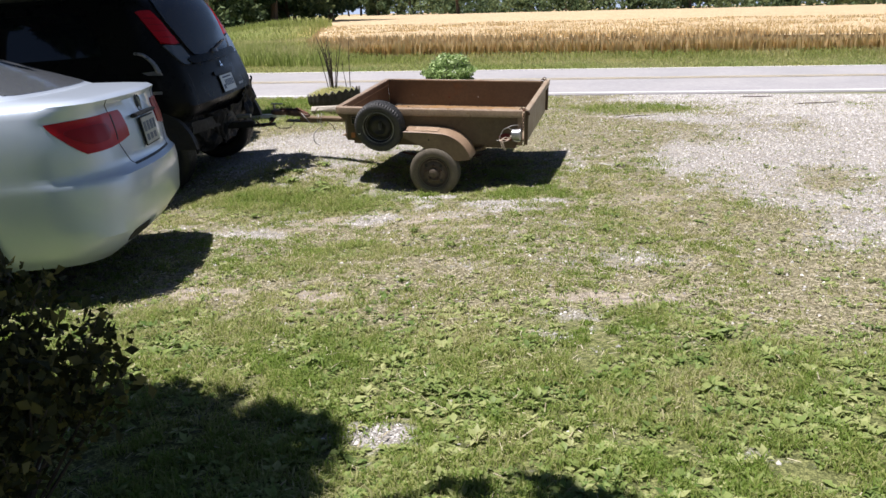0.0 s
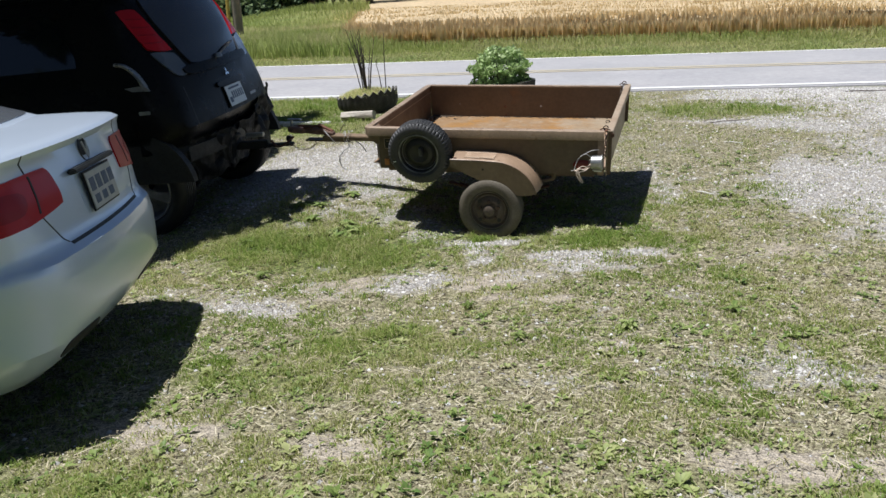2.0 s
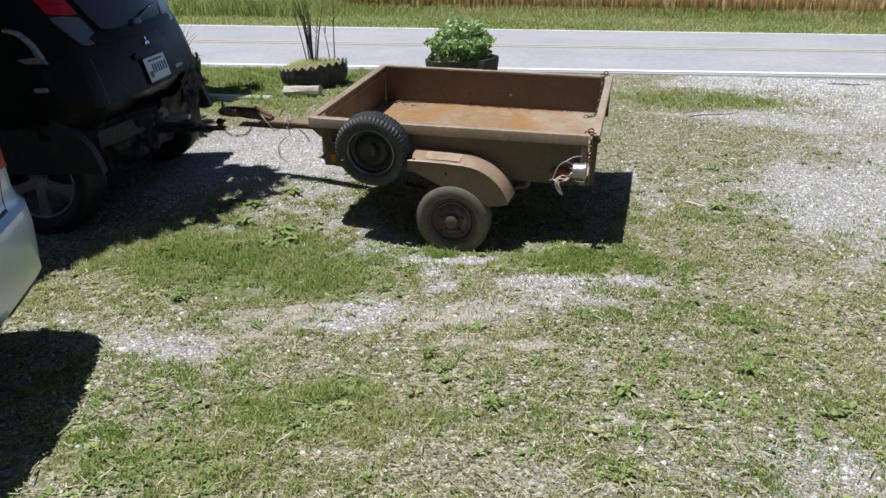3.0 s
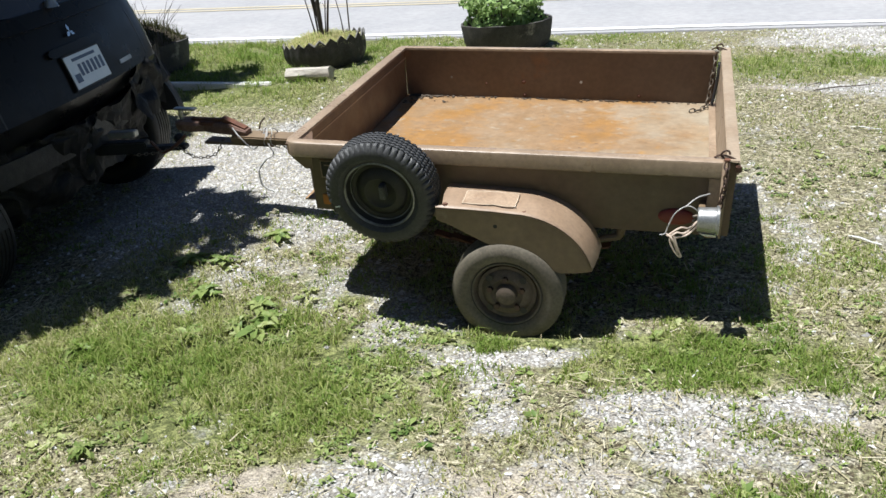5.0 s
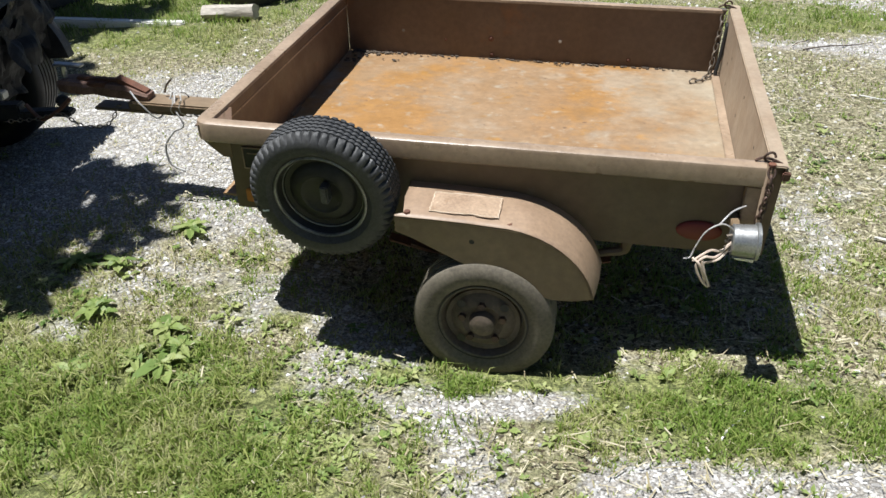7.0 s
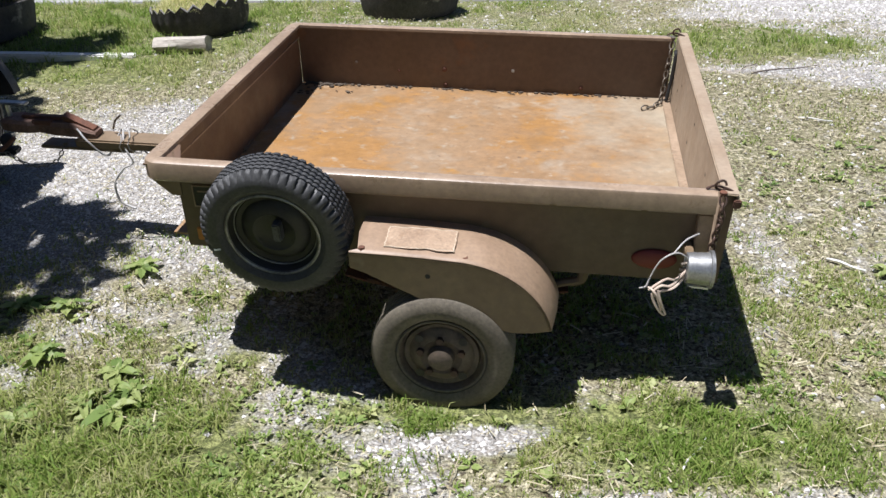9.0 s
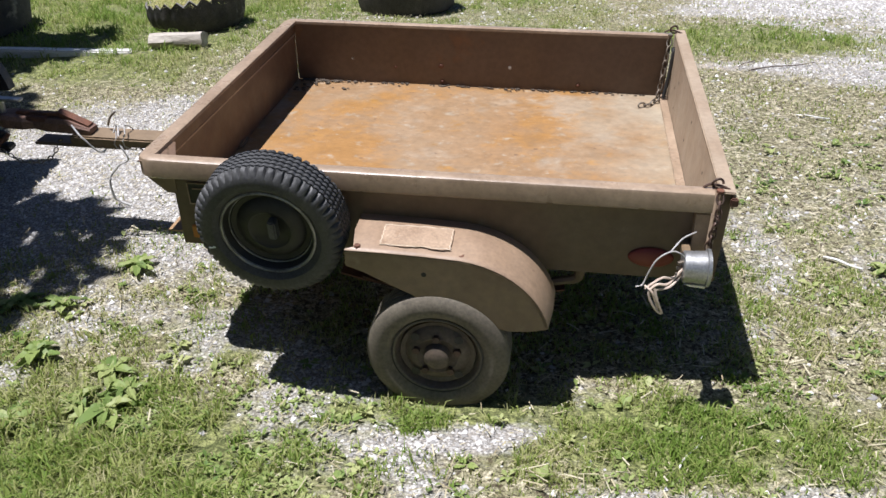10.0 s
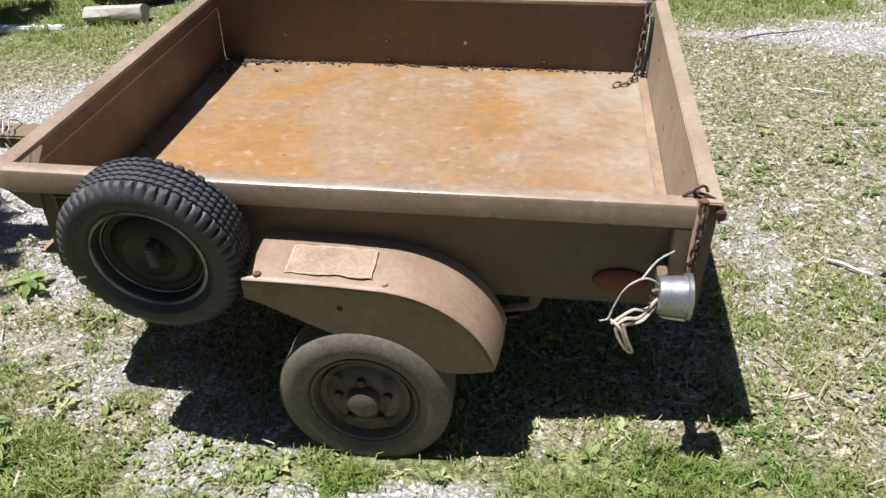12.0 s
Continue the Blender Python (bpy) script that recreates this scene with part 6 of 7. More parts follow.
# ---- planters, timber and roadside things ----
def leaf_cloud(name, pts, size, tone, material, parent=None, label="", seed=1, flat=0.0):
    """Many small four-cornered leaves at pts (n, 3), each bent along its length."""
    r = np.random.RandomState(seed)
    n = len(pts)
    d = r.normal(size=(n, 3))
    d[:, 2] = d[:, 2] * (1 - flat) + 0.35
    d /= np.linalg.norm(d, axis=1)[:, None]
    s = np.cross(d, r.normal(size=(n, 3)))
    s /= np.linalg.norm(s, axis=1)[:, None]
    sz = (size * (0.6 + 0.8 * r.rand(n)))[:, None]
    up = np.cross(s, d)
    a, b = pts - d * sz * 0.5, pts + d * sz * 0.5 - up * sz * 0.15
    l, q = pts - s * sz * 0.32 + up * sz * 0.08, pts + s * sz * 0.32 + up * sz * 0.08
    co = np.stack([a, q, b, l], 1).reshape(-1, 3)
    i = np.arange(n)[:, None] * 4
    fs = np.concatenate([i + [0, 1, 2], i + [0, 2, 3]])
    me = np_mesh(name, co, fs, np.repeat(np.clip(tone, 0, 1), 4))
    return link_mesh(name, me, material, parent, label)


def tyre_planter(x, y, r, h, seed, label, teeth=True, uneven=0.0):
    """A tyre cut open and turned inside out: flared bowl with scalloped lip."""
    ob = thing("tyre_planter", pose(x, y, land_z(x, y) - 0.01, 0, 0, seed * 40), label, "planter", "tyre planters by the road")
    rd_ = random.Random(seed)
    prof = [(r * 0.55, 0.0), (r * 0.84, 0.0), (r * 0.93, h * 0.10), (r * 0.98, h * 0.35), (r * 1.0, h * 0.6), (r * 1.02, h * 0.8), (r * 1.03, h * 1.0),
            (r * 0.99, h * 1.0), (r * 0.97, h * 0.8), (r * 0.93, h * 0.6), (r * 0.6, h * 0.55)]
    bm, lip = B(), B()
    n, vs = 144, []
    for k in range(n):
        a = 2 * math.pi * k / n
        wob = 1 + 0.03 * noise.noise(Vector((math.cos(a) * 2, math.sin(a) * 2, seed)))
        row = []
        for i, (q, z) in enumerate(prof):
            t = abs(((k % 6) / 6) - 0.5) * 2
            if teeth and i in (6, 7):
                z = z - h * 0.17 * t
            z *= 1 + uneven * math.cos(a + radians(seed * 40))
            if i in (3, 4) and teeth:
                q = q + 0.010 * (1 if k % 6 < 3 else 0)
            row.append(bm.verts.new((q * wob * math.cos(a), q * wob * math.sin(a), z + 0.012 * noise.noise(Vector((a * 2, i, seed))))))
        vs.append(row)
    vs.append(vs[0])
    for a, b in zip(vs, vs[1:]):
        for i in range(len(prof) - 1):
            if teeth and i == 6:
                lip.faces.new([lip.verts.new(v.co) for v in (a[i], a[i + 1], b[i + 1], b[i])])
            else:
                bm.faces.new((a[i], a[i + 1], b[i + 1], b[i]))
    part("tyre_bowl", bm, M_PLANTER, ob)
    if teeth:
        bmesh.ops.remove_doubles(lip, verts=lip.verts, dist=0.0001)
        part("lip", lip, M_LIP, ob, "pale cut rubber edge")
    return ob


def planter_fill(ob, r, z, hump, material, seed):
    bm = B()
    g = bmesh.ops.create_circle(bm, cap_ends=False, segments=40, radius=r)
    rings = [[(r * f * math.cos(a), r * f * math.sin(a), z + hump * (1 - f * f) + 0.012 * noise.noise(Vector((f * 5 * math.cos(a), f * 5 * math.sin(a), seed)))) for a in np.linspace(0, 2 * math.pi, 41)[:-1]]
             for f in (1.0, 0.85, 0.65, 0.45, 0.25, 0.05)]
    bm.clear()
    loft(bm, rings, True)
    bm.faces.new(bm.verts[-40:])
    part("fill", bm, material, ob)


rp = np.random.RandomState(77)
# planter with bare canes
PX, PY = -3.72, 10.72
pl = tyre_planter(PX, PY, 0.335, 0.22, 1, "grey scalloped tyre planter with dry grass", uneven=0.16)
planter_fill(pl, 0.32, 0.150, 0.07, M_THATCH, 3)
n = 1900
a, q = rp.rand(n) * 2 * math.pi, 0.32 * np.sqrt(rp.rand(n))
px_, py_ = q * np.cos(a), q * np.sin(a)
me_blades = plants("dry_grass", px_, py_, 0.03 + 0.06 * rp.rand(n) ** 2, 0.006, 1.6, 0.25 + 0.9 * rp.rand(n) ** 0.7, L_VERGE, "dry tufts in planter", "grass",
                   z=0.150 + 0.07 * (1 - (q / 0.335) ** 2), seed=3)
me_blades.parent = pl
del me_blades["category"]
rc = random.Random(12)
for k in range(19):
    a = rc.uniform(0, 2 * math.pi)
    r0 = rc.uniform(0.0, 0.06)
    h = rc.uniform(0.34, 0.72)
    lean = rc.uniform(0.03, 0.16)
    x0, y0 = r0 * math.cos(a), r0 * math.sin(a)
    if k > 16:
        x0, y0, lean = 0.12 + 0.05 * (k - 16), -0.02, 0.04
    bm = B()
    tube(bm, spline([(x0, y0, 0.2), (x0 + lean * 0.4 * math.cos(a), y0 + lean * 0.4 * math.sin(a), 0.2 + h * 0.5), (x0 + lean * math.cos(a) + rc.uniform(-.02, .02), y0 + lean * math.sin(a), 0.2 + h)], 4), 0.0065, 6, 0.003)
    for j in range(2):
        zf = rc.uniform(0.5, 0.9)
        c = Vector((x0 + lean * zf * zf * math.cos(a), y0 + lean * zf * zf * math.sin(a), 0.2 + h * zf))
        tube(bm, [c, c + Vector((rc.uniform(-.04, .04), rc.uniform(-.04, .04), rc.uniform(.03, .09)))], 0.0035, 5, 0.0015)
    part("bare_cane", bm, M_TWIG, pl, "dark bare cane")
# planter with green succulent
SX, SY = -2.33, 11.45
ps = tyre_planter(SX, SY, 0.38, 0.23, 2, "weathered grey tyre planter with leafy green sedum", teeth=False)
planter_fill(ps, 0.38, 0.15, 0.04, M_SOIL, 5)
bm = B()
for k in range(40):
    a, q = rc.uniform(0, 6.28), rc.uniform(0.02, 0.2)
    x0, y0 = q * math.cos(a), q * math.sin(a)
    tube(bm, [(x0, y0, 0.15), (x0 * 1.7, y0 * 1.7, 0.15 + rc.uniform(0.18, 0.36))], 0.007, 5, 0.004)
part("stems", bm, M_TWIG, ps)
n = 2600
u = rp.normal(size=(n, 3))
u /= np.linalg.norm(u, axis=1)[:, None]
rad = 0.62 + 0.38 * rp.rand(n) ** 0.5
lump = 1 + 0.16 * np.sin(u[:, 0] * 7 + 1) * np.sin(u[:, 1] * 6) + 0.12 * np.sin(u[:, 2] * 9)
pts = u * (rad * lump)[:, None] * (0.33, 0.33, 0.24) + (0, 0, 0.36)
pts = pts[pts[:, 2] > 0.16]
# leaf tone rises with height, light from above put into the colour
leaf_cloud("leaves", pts, 0.055, 0.15 + 0.75 * np.clip((pts[:, 2] - 0.2) / 0.4, 0, 1) * rp.rand(len(pts)) + 0.1, L_SEDUM, ps, "fleshy pale green leaves", 4)
# third planter in the shade of the crossover, with dark bare brush
TX3, TY3 = -5.32, 10.42
p3 = tyre_planter(TX3, TY3, 0.42, 0.26, 3, "dark tyre planter with bristly dead plant", teeth=False)
planter_fill(p3, 0.41, 0.235, 0.17, M_SOIL, 8)
n = 1700
a, q = rp.rand(n) * 2 * math.pi, 0.41 * np.sqrt(rp.rand(n))
brush = plants("dead_grass", q * np.cos(a), q * np.sin(a), 0.03 + 0.09 * rp.rand(n) ** 2, 0.006, 1.3, 0.55 * rp.rand(n), L_SHRUB, "dark ragged tufts in planter", "grass",
               z=0.235 + 0.17 * (1 - (q / 0.41) ** 2), seed=8)
brush.parent = p3
del brush["category"]
bm = B()
for k in range(70):
    a, q = rc.uniform(0, 6.28), rc.uniform(0.0, 0.3)
    h = rc.uniform(0.12, 0.42)
    x0, y0 = q * math.cos(a), q * math.sin(a)
    tube(bm, spline([(x0, y0, 0.2), (x0 * 1.3, y0 * 1.3, 0.2 + h * 0.6), (x0 * 1.7 + rc.uniform(-.06, .06), y0 * 1.7 + rc.uniform(-.06, .06), 0.2 + h)], 3), 0.003, 5, 0.0012)
part("dead_stems", bm, M_TWIG, p3, "dark brittle dead stems")
u = rp.normal(size=(420, 3)) * (0.09, 0.09, 0.13) + np.array((-0.02, 0.24, 0.50))
leaf_cloud("dead_leaves", u, 0.035, 0.5 * rp.rand(420), L_SHRUB, p3, "dark drooping leaves", 14)


def split_log(x, y, yaw):
    ob = thing("log", pose(x, y, land_z(x, y) + 0.0, 0, 0, yaw), "short weathered grey split log in the grass", "log")
    bm, rings = B(), []
    for i in range(13):
        xx = -0.175 + 0.35 * i / 12
        ring = []
        for k in range(14):
            a = 2 * math.pi * k / 14
            r = 0.062 * (1 + 0.16 * noise.noise(Vector((xx * 1.5, math.cos(a) * 1.6, math.sin(a) * 1.6))) + 0.08 * noise.noise(Vector((xx * 6, a * 3, 1))))
            zz = 0.055 + r * math.sin(a) * (0.75 if math.sin(a) > 0 else 0.8)
            ring.append((xx + 0.012 * noise.noise(Vector((a * 3, 5 if i else 2, 0))) * (i in (0, 12)), 1.25 * r * math.cos(a), zz))
        rings.append(ring)
    loft(bm, rings, True, True)
    part("log_wood", bm, M_LOG, ob)


split_log(-3.60, 10.10, 4)


def border_timber(x0, y0, x1, y1):
    cx, cy = (x0 + x1) / 2, (y0 + y1) / 2
    d = math.hypot(x1 - x0, y1 - y0)
    ob = thing("border_timber", pose(cx, cy, land_z(cx, cy) + 0.0, 0, 2.6, math.degrees(math.atan2(y1 - y0, x1 - x0))), "long white-painted timber lying in the grass", "timber")
    bm = B()
    box(bm, -d / 2, d / 2, -0.045, 0.045, -0.01, 0.055, 0.01)
    bmesh.ops.subdivide_edges(bm, edges=[e for e in bm.edges if e.calc_length() > 0.5], cuts=14)
    for v in bm.verts:
        v.co += 0.006 * noise.noise_vector(v.co * 5)
    part("timber", bm, M_WHITEWOOD, ob)


border_timber(-5.75, 9.86, -3.86, 9.95)


def weed(x, y, s, seed, n=17):
    """A flat rosette of broad leaves."""
    r = random.Random(seed)
    ob = thing("weed", pose(x, y, land_z(x, y), 0, 0, r.uniform(0, 360)), "broad-leaved green weed rosette in the gravel", "weed", "rosette weeds")
    for k in range(n):
        a = 2 * math.pi * k / n + r.uniform(-0.5, 0.5)
        l, w = s * r.uniform(0.30, 0.90), s * r.uniform(0.20, 0.36)
        el = r.uniform(0.12, 0.75)
        bm, rows = B(), []
        for i in range(6):
            t = i / 5
            ww = w * math.sin(math.pi * min(0.98, 0.12 + t * 0.85)) ** 0.8
            z = l * (math.sin(el) * t - 0.55 * t * t) + 0.012
            c = Vector((l * math.cos(el * 0.6) * t * math.cos(a), l * math.cos(el * 0.6) * t * math.sin(a), max(z, 0.008) + 0.010 * r.uniform(-0.3, 1.0)))
            o = Vector((-math.sin(a), math.cos(a), 0)) * ww / 2
            rows.append([c - o + Vector((0, 0, 0.006)), c, c + o + Vector((0, 0, 0.006))])
        loft(bm, rows, False)
        lf = part("leaf", bm, L_WEED, ob)
        t_ = lf.data.attributes.new("tone", "FLOAT", "POINT")
        v = r.uniform(0.15, 0.75)
        t_.data.foreach_set("value", [v] * len(lf.data.vertices))
    return ob


WEEDS = ((-2.56, 7.38, 0.10), (-2.85, 7.10, 0.11), (-2.71, 7.12, 0.10), (-2.66, 6.89, 0.12), (-2.40, 6.85, 0.11), (-2.34, 6.70, 0.13), (-2.98, 6.46, 0.11), (-2.58, 6.62, 0.10), (-2.44, 6.72, 0.10),
         (-2.32, 6.78, 0.09), (-2.56, 5.96, 0.07), (0.55, 3.30, 0.10), (0.60, 3.82, 0.10), (-0.45, 3.15, 0.09), (-1.0, 3.3, 0.08), (0.05, 7.70, 0.08), (-0.89, 5.24, 0.07), (-0.42, 5.44, 0.08), (0.04, 5.68, 0.08), (-1.22, 5.60, 0.06))
for k, (x, y, size) in enumerate(WEEDS):
    weed(x, y, size, 100 + k)


def stick(x, y, l, yaw, r=0.004, m_=None, name="twig", label="thin dry twig lying on the gravel"):
    ob = thing(name, pose(x, y, land_z(x, y) + r + 0.006, 0, 0, yaw), label, "twig")
    bm = B()
    tube(bm, spline([(-l / 2, 0, 0), (-l / 6, 0.02 * l, 0.004), (l / 5, -0.03 * l, 0.002), (l / 2, 0.02 * l, 0.0)], 4), r, 6, r * 0.6)
    part("stem", bm, m_ or M_TWIG, ob)


stick(0.16, 9.98, 0.42, 20, 0.005)
stick(-0.02, 10.05, 0.20, 50, 0.004)
stick(0.15, 9.2, 0.16, -25, 0.005, M_WHITEWOOD, "twig", "pale bleached stick lying on the grass")
stick(-0.08, 7.75, 0.14, -40, 0.006, M_WHITEWOOD, "twig", "pale bleached stick lying on the grass")
stick(-0.72, 6.72, 0.16, 60, 0.003, M_WHITEWOOD, "twig", "pale bleached stick lying on the grass")
stick(2.2, 11.2, 0.5, 5, 0.008)
stick(1.6, 11.9, 0.4, -8, 0.008)


def street_pole():
    x, y = -12.49, 23.21
    z = land_z(x, y)
    ob = thing("utility_pole", pose(x, y, z, 0, 2.6, 0), "grey wooden utility pole with green street signs", "pole")
    bm = B()
    tube(bm, [(0, 0, -0.2), (0, 0, 3), (0, 0, 8.5)], 0.14, 14, 0.11)
    part("pole", bm, M_POLE, ob)
    bm = B()
    tube(bm, [(-0.22, -0.12, 0.0), (-0.16, -0.12, 2.35)], 0.05, 8)
    part("guy_guard", bm, M_GUARD, ob, "yellow plastic guy wire guard")
    for dz, yaw, w in ((2.55, 8, 0.78), (2.33, -38, 0.70)):
        bm = B()
        mm = pose(0.10, -0.17, dz, 0, 0, yaw)
        box(bm, -w / 2, w / 2, -0.006, 0.006, -0.085, 0.085, 0.004, mm)
        s = part("street_sign", bm, M_SIGN, ob, "green street name sign with plain white bar")
        bm = B()
        for a, b in ((-0.36, 0.05), (0.12, 0.30)):
            box(bm, a * w, b * w * 1.2, -0.009, -0.0065, -0.035, 0.035, 0, mm)
        part("name_bar", bm, M_SIGNBAR, s)


street_pole()


def far_pole():
    x, y = -20.5, 149.0
    ob = thing("utility_pole", pose(x, y, LIFT - SLOPE * 20.5, 0, 2.6, 0), "distant wooden utility pole with crossarm", "pole")
    bm = B()
    tube(bm, [(0, 0, -0.5), (0, 0, 9.6)], 0.2, 8, 0.14)
    part("pole", bm, M_POLE, ob)
    for z in (8.4,):
        bm = B()
        box(bm, -1.7, 1.7, -0.1, 0.1, z, z + 0.2, 0.02)
        part("crossarm", bm, M_POLE, ob)
    for x in (-1.5, -0.8, 0.8, 1.5):
        bm = B()
        tube(bm, [(x, 0, 8.6), (x, 0, 8.95)], 0.08, 8, 0.04)
        part("insulator", bm, M_STEEL, ob)


far_pole()


def far_shed():
    x, y = -15.5, 176.0
    ob = thing("shed", pose(x, y, LIFT - SLOPE * 15.5, 0, 2.6, 4), "small distant tan shed beyond the wheat", "shed")
    bm = B()
    box(bm, -3.2, 3.2, -2, 2, 0, 2.1, 0.02)
    part("wall", bm, M_BARN, ob)
    bm = B()
    extrude_outline(bm, [(-3.5, -2.3, 2.1), (-3.5, 2.3, 2.1), (-3.5, 0, 3.0)], (7.0, 0, 0))
    part("roof", bm, M_BARNROOF, ob, smooth=False)
    bm = B()
    box(bm, -0.6, 0.6, -2.03, -2.0, 0.05, 1.8, 0.01)
    part("door", bm, M_BARNROOF, ob)


far_shed()


# ---- trees ----
def tree(kind, seed, height, spread, leaves, leaf, base=0.25, dark=0.0):
    """A tapered trunk with limbs and a crown of leaf clumps. Built at the origin."""
    r = random.Random(seed)
    q = np.random.RandomState(seed)
    ob = thing("tree", Matrix(), "tall dark green broadleaf tree in full leaf", "tree", kind)
    bm = B()
    top = Vector((r.uniform(-.05, .05) * height, r.uniform(-.05, .05) * height, height * 0.86))
    tube(bm, spline([(0, 0, -0.3), top * 0.4 + Vector((r.uniform(-.2, .2), r.uniform(-.2, .2), 0)), top], 4), height * 0.026, 8, height * 0.006)
    clumps = []
    for k in range(15):
        t = base + (0.95 - base) * (k + 0.5) / 15
        a = k * 2.4 + r.uniform(-0.5, 0.5)
        w = spread * (0.55 + 0.6 * math.sin(math.pi * min(1, (t - base) / (1.0 - base) * 0.85 + 0.18))) * r.uniform(0.55, 1.05)
        p0 = Vector((0, 0, height * t * 0.8))
        p1 = Vector((w * math.cos(a), w * math.sin(a), height * (t * 0.9 + 0.06)))
        tube(bm, spline([p0, (p0 + p1) / 2 + Vector((0, 0, 0.04 * height)), p1], 3), height * 0.009, 5, height * 0.003)
        for f in (0.55, 0.85, 1.05):
            clumps.append(p0 + (p1 - p0) * f + Vector((r.gauss(0, 0.08), r.gauss(0, 0.08), r.gauss(0, 0.05))) * spread)
    clumps.append(top + Vector((0, 0, 0.06 * height)))
    part("trunk", bm, M_BARK, ob)
    pts, tone = [], []
    per = leaves // len(clumps)
    for c in clumps:
        s = spread * r.uniform(0.22, 0.40)
        u = q.normal(size=(per, 3))
        u /= np.linalg.norm(u, axis=1)[:, None]
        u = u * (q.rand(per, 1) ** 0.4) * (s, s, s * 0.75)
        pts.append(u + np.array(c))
        # each clump's upper leaves get a paler tone, as if lit from above
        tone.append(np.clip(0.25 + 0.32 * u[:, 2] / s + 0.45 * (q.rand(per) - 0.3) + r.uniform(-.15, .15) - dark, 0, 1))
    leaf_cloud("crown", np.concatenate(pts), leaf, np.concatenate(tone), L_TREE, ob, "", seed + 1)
    return ob


protos = [tree("trees along the field", 3 + 5 * k, h, w, 5600, lf * 0.62, b) for k, (h, w, lf, b) in enumerate(((9.0, 3.2, 0.62, 0.12), (11.5, 3.0, 0.6, 0.25), (7.2, 3.0, 0.58, 0.08), (10.2, 3.9, 0.66, 0.15)))]


def plane_z(x):
    return LIFT + SLOPE * x


rt = random.Random(41)
spots = []
# far row behind the wheat, lower in the middle where the sky shows
for k in range(58):
    x = -62 + k * 2.3 + rt.uniform(-1, 1)
    y = 150 - 0.5 * max(0, x) + rt.uniform(-6, 10)
    if -33 < x < -12:
        s = rt.uniform(0.50, 0.72)
    else:
        s = rt.uniform(0.75, 1.12)
    spots.append((x, y, s, rt.randrange(4)))
spots.append((-31.0, 138, 1.12, 1))
# the wood on the left
for k in range(24):
    x = -58 + rt.uniform(0, 33)
    y = 50 + (x + 25) * -0.25 + rt.uniform(0, 26)
    spots.append((x, y, rt.uniform(0.95, 1.4), rt.randrange(4)))
for k in range(9):
    spots.append((-29 - 4.0 * k + rt.uniform(-1, 1), 50 - 2.4 * k + rt.uniform(-2, 2), rt.uniform(0.95, 1.35), rt.randrange(4)))
for k in range(6):
    spots.append((-28.5 - 5.0 * k, 60 + 13 * k + rt.uniform(-3, 3), rt.uniform(0.8, 1.1), rt.randrange(4)))
# unseen dark trees added behind the walk's start, reflected in the cars
for k in range(5):
    spots.append((-17 + 2.6 * k + rt.uniform(-0.6, 0.6), -6.5 - 0.9 * (k % 3) + rt.uniform(-0.5, 0.5), rt.uniform(0.85, 1.05), rt.choice((0, 2, 3))))
used = set()
for x, y, s, k in spots:
    m = Matrix.Translation((x, y, plane_z(x) - 0.1)) @ Matrix.Rotation(rt.uniform(0, 6.28), 4, "Z")
    ob = protos[k] if k not in used else copy_thing(protos[k], Matrix())
    used.add(k)
    ob.matrix_basis = m @ Matrix.Diagonal((s, s, s * rt.uniform(0.9, 1.1), 1))


def undergrowth(name, xs, ys, hs, leaf, label, seed):
    r = np.random.RandomState(seed)
    pts, tone = [], []
    for x, y, h in zip(xs, ys, hs):
        n = 130
        u = r.normal(size=(n, 3))
        u /= np.linalg.norm(u, axis=1)[:, None]
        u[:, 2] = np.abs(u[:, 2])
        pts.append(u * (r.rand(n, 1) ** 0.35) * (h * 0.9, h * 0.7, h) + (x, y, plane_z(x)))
        # bush tops toned paler: light from above painted into the leaves
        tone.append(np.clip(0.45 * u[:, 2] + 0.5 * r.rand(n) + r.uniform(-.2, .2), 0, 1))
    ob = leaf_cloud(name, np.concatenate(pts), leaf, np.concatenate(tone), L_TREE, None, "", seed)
    tagged(ob, label, "bushes", kind="stuff")


k = np.arange(70)
undergrowth("hedge_bushes", -42 + k * 1.6 + rs.rand(70), 143 - 0.5 * np.maximum(0, -42 + k * 1.6) + 3 * rs.rand(70), 2.8 + 2.8 * rs.rand(70), 0.6, "low dark bushes along the field's far edge", 61)
k = np.arange(60)
undergrowth("wood_bushes", -27.5 - 0.62 * k + rs.rand(60) * 2, 47 - 0.35 * k + rs.rand(60) * 6, 1.4 + 1.8 * rs.rand(60), 0.4, "dark tangled bushes below the wood", 62)


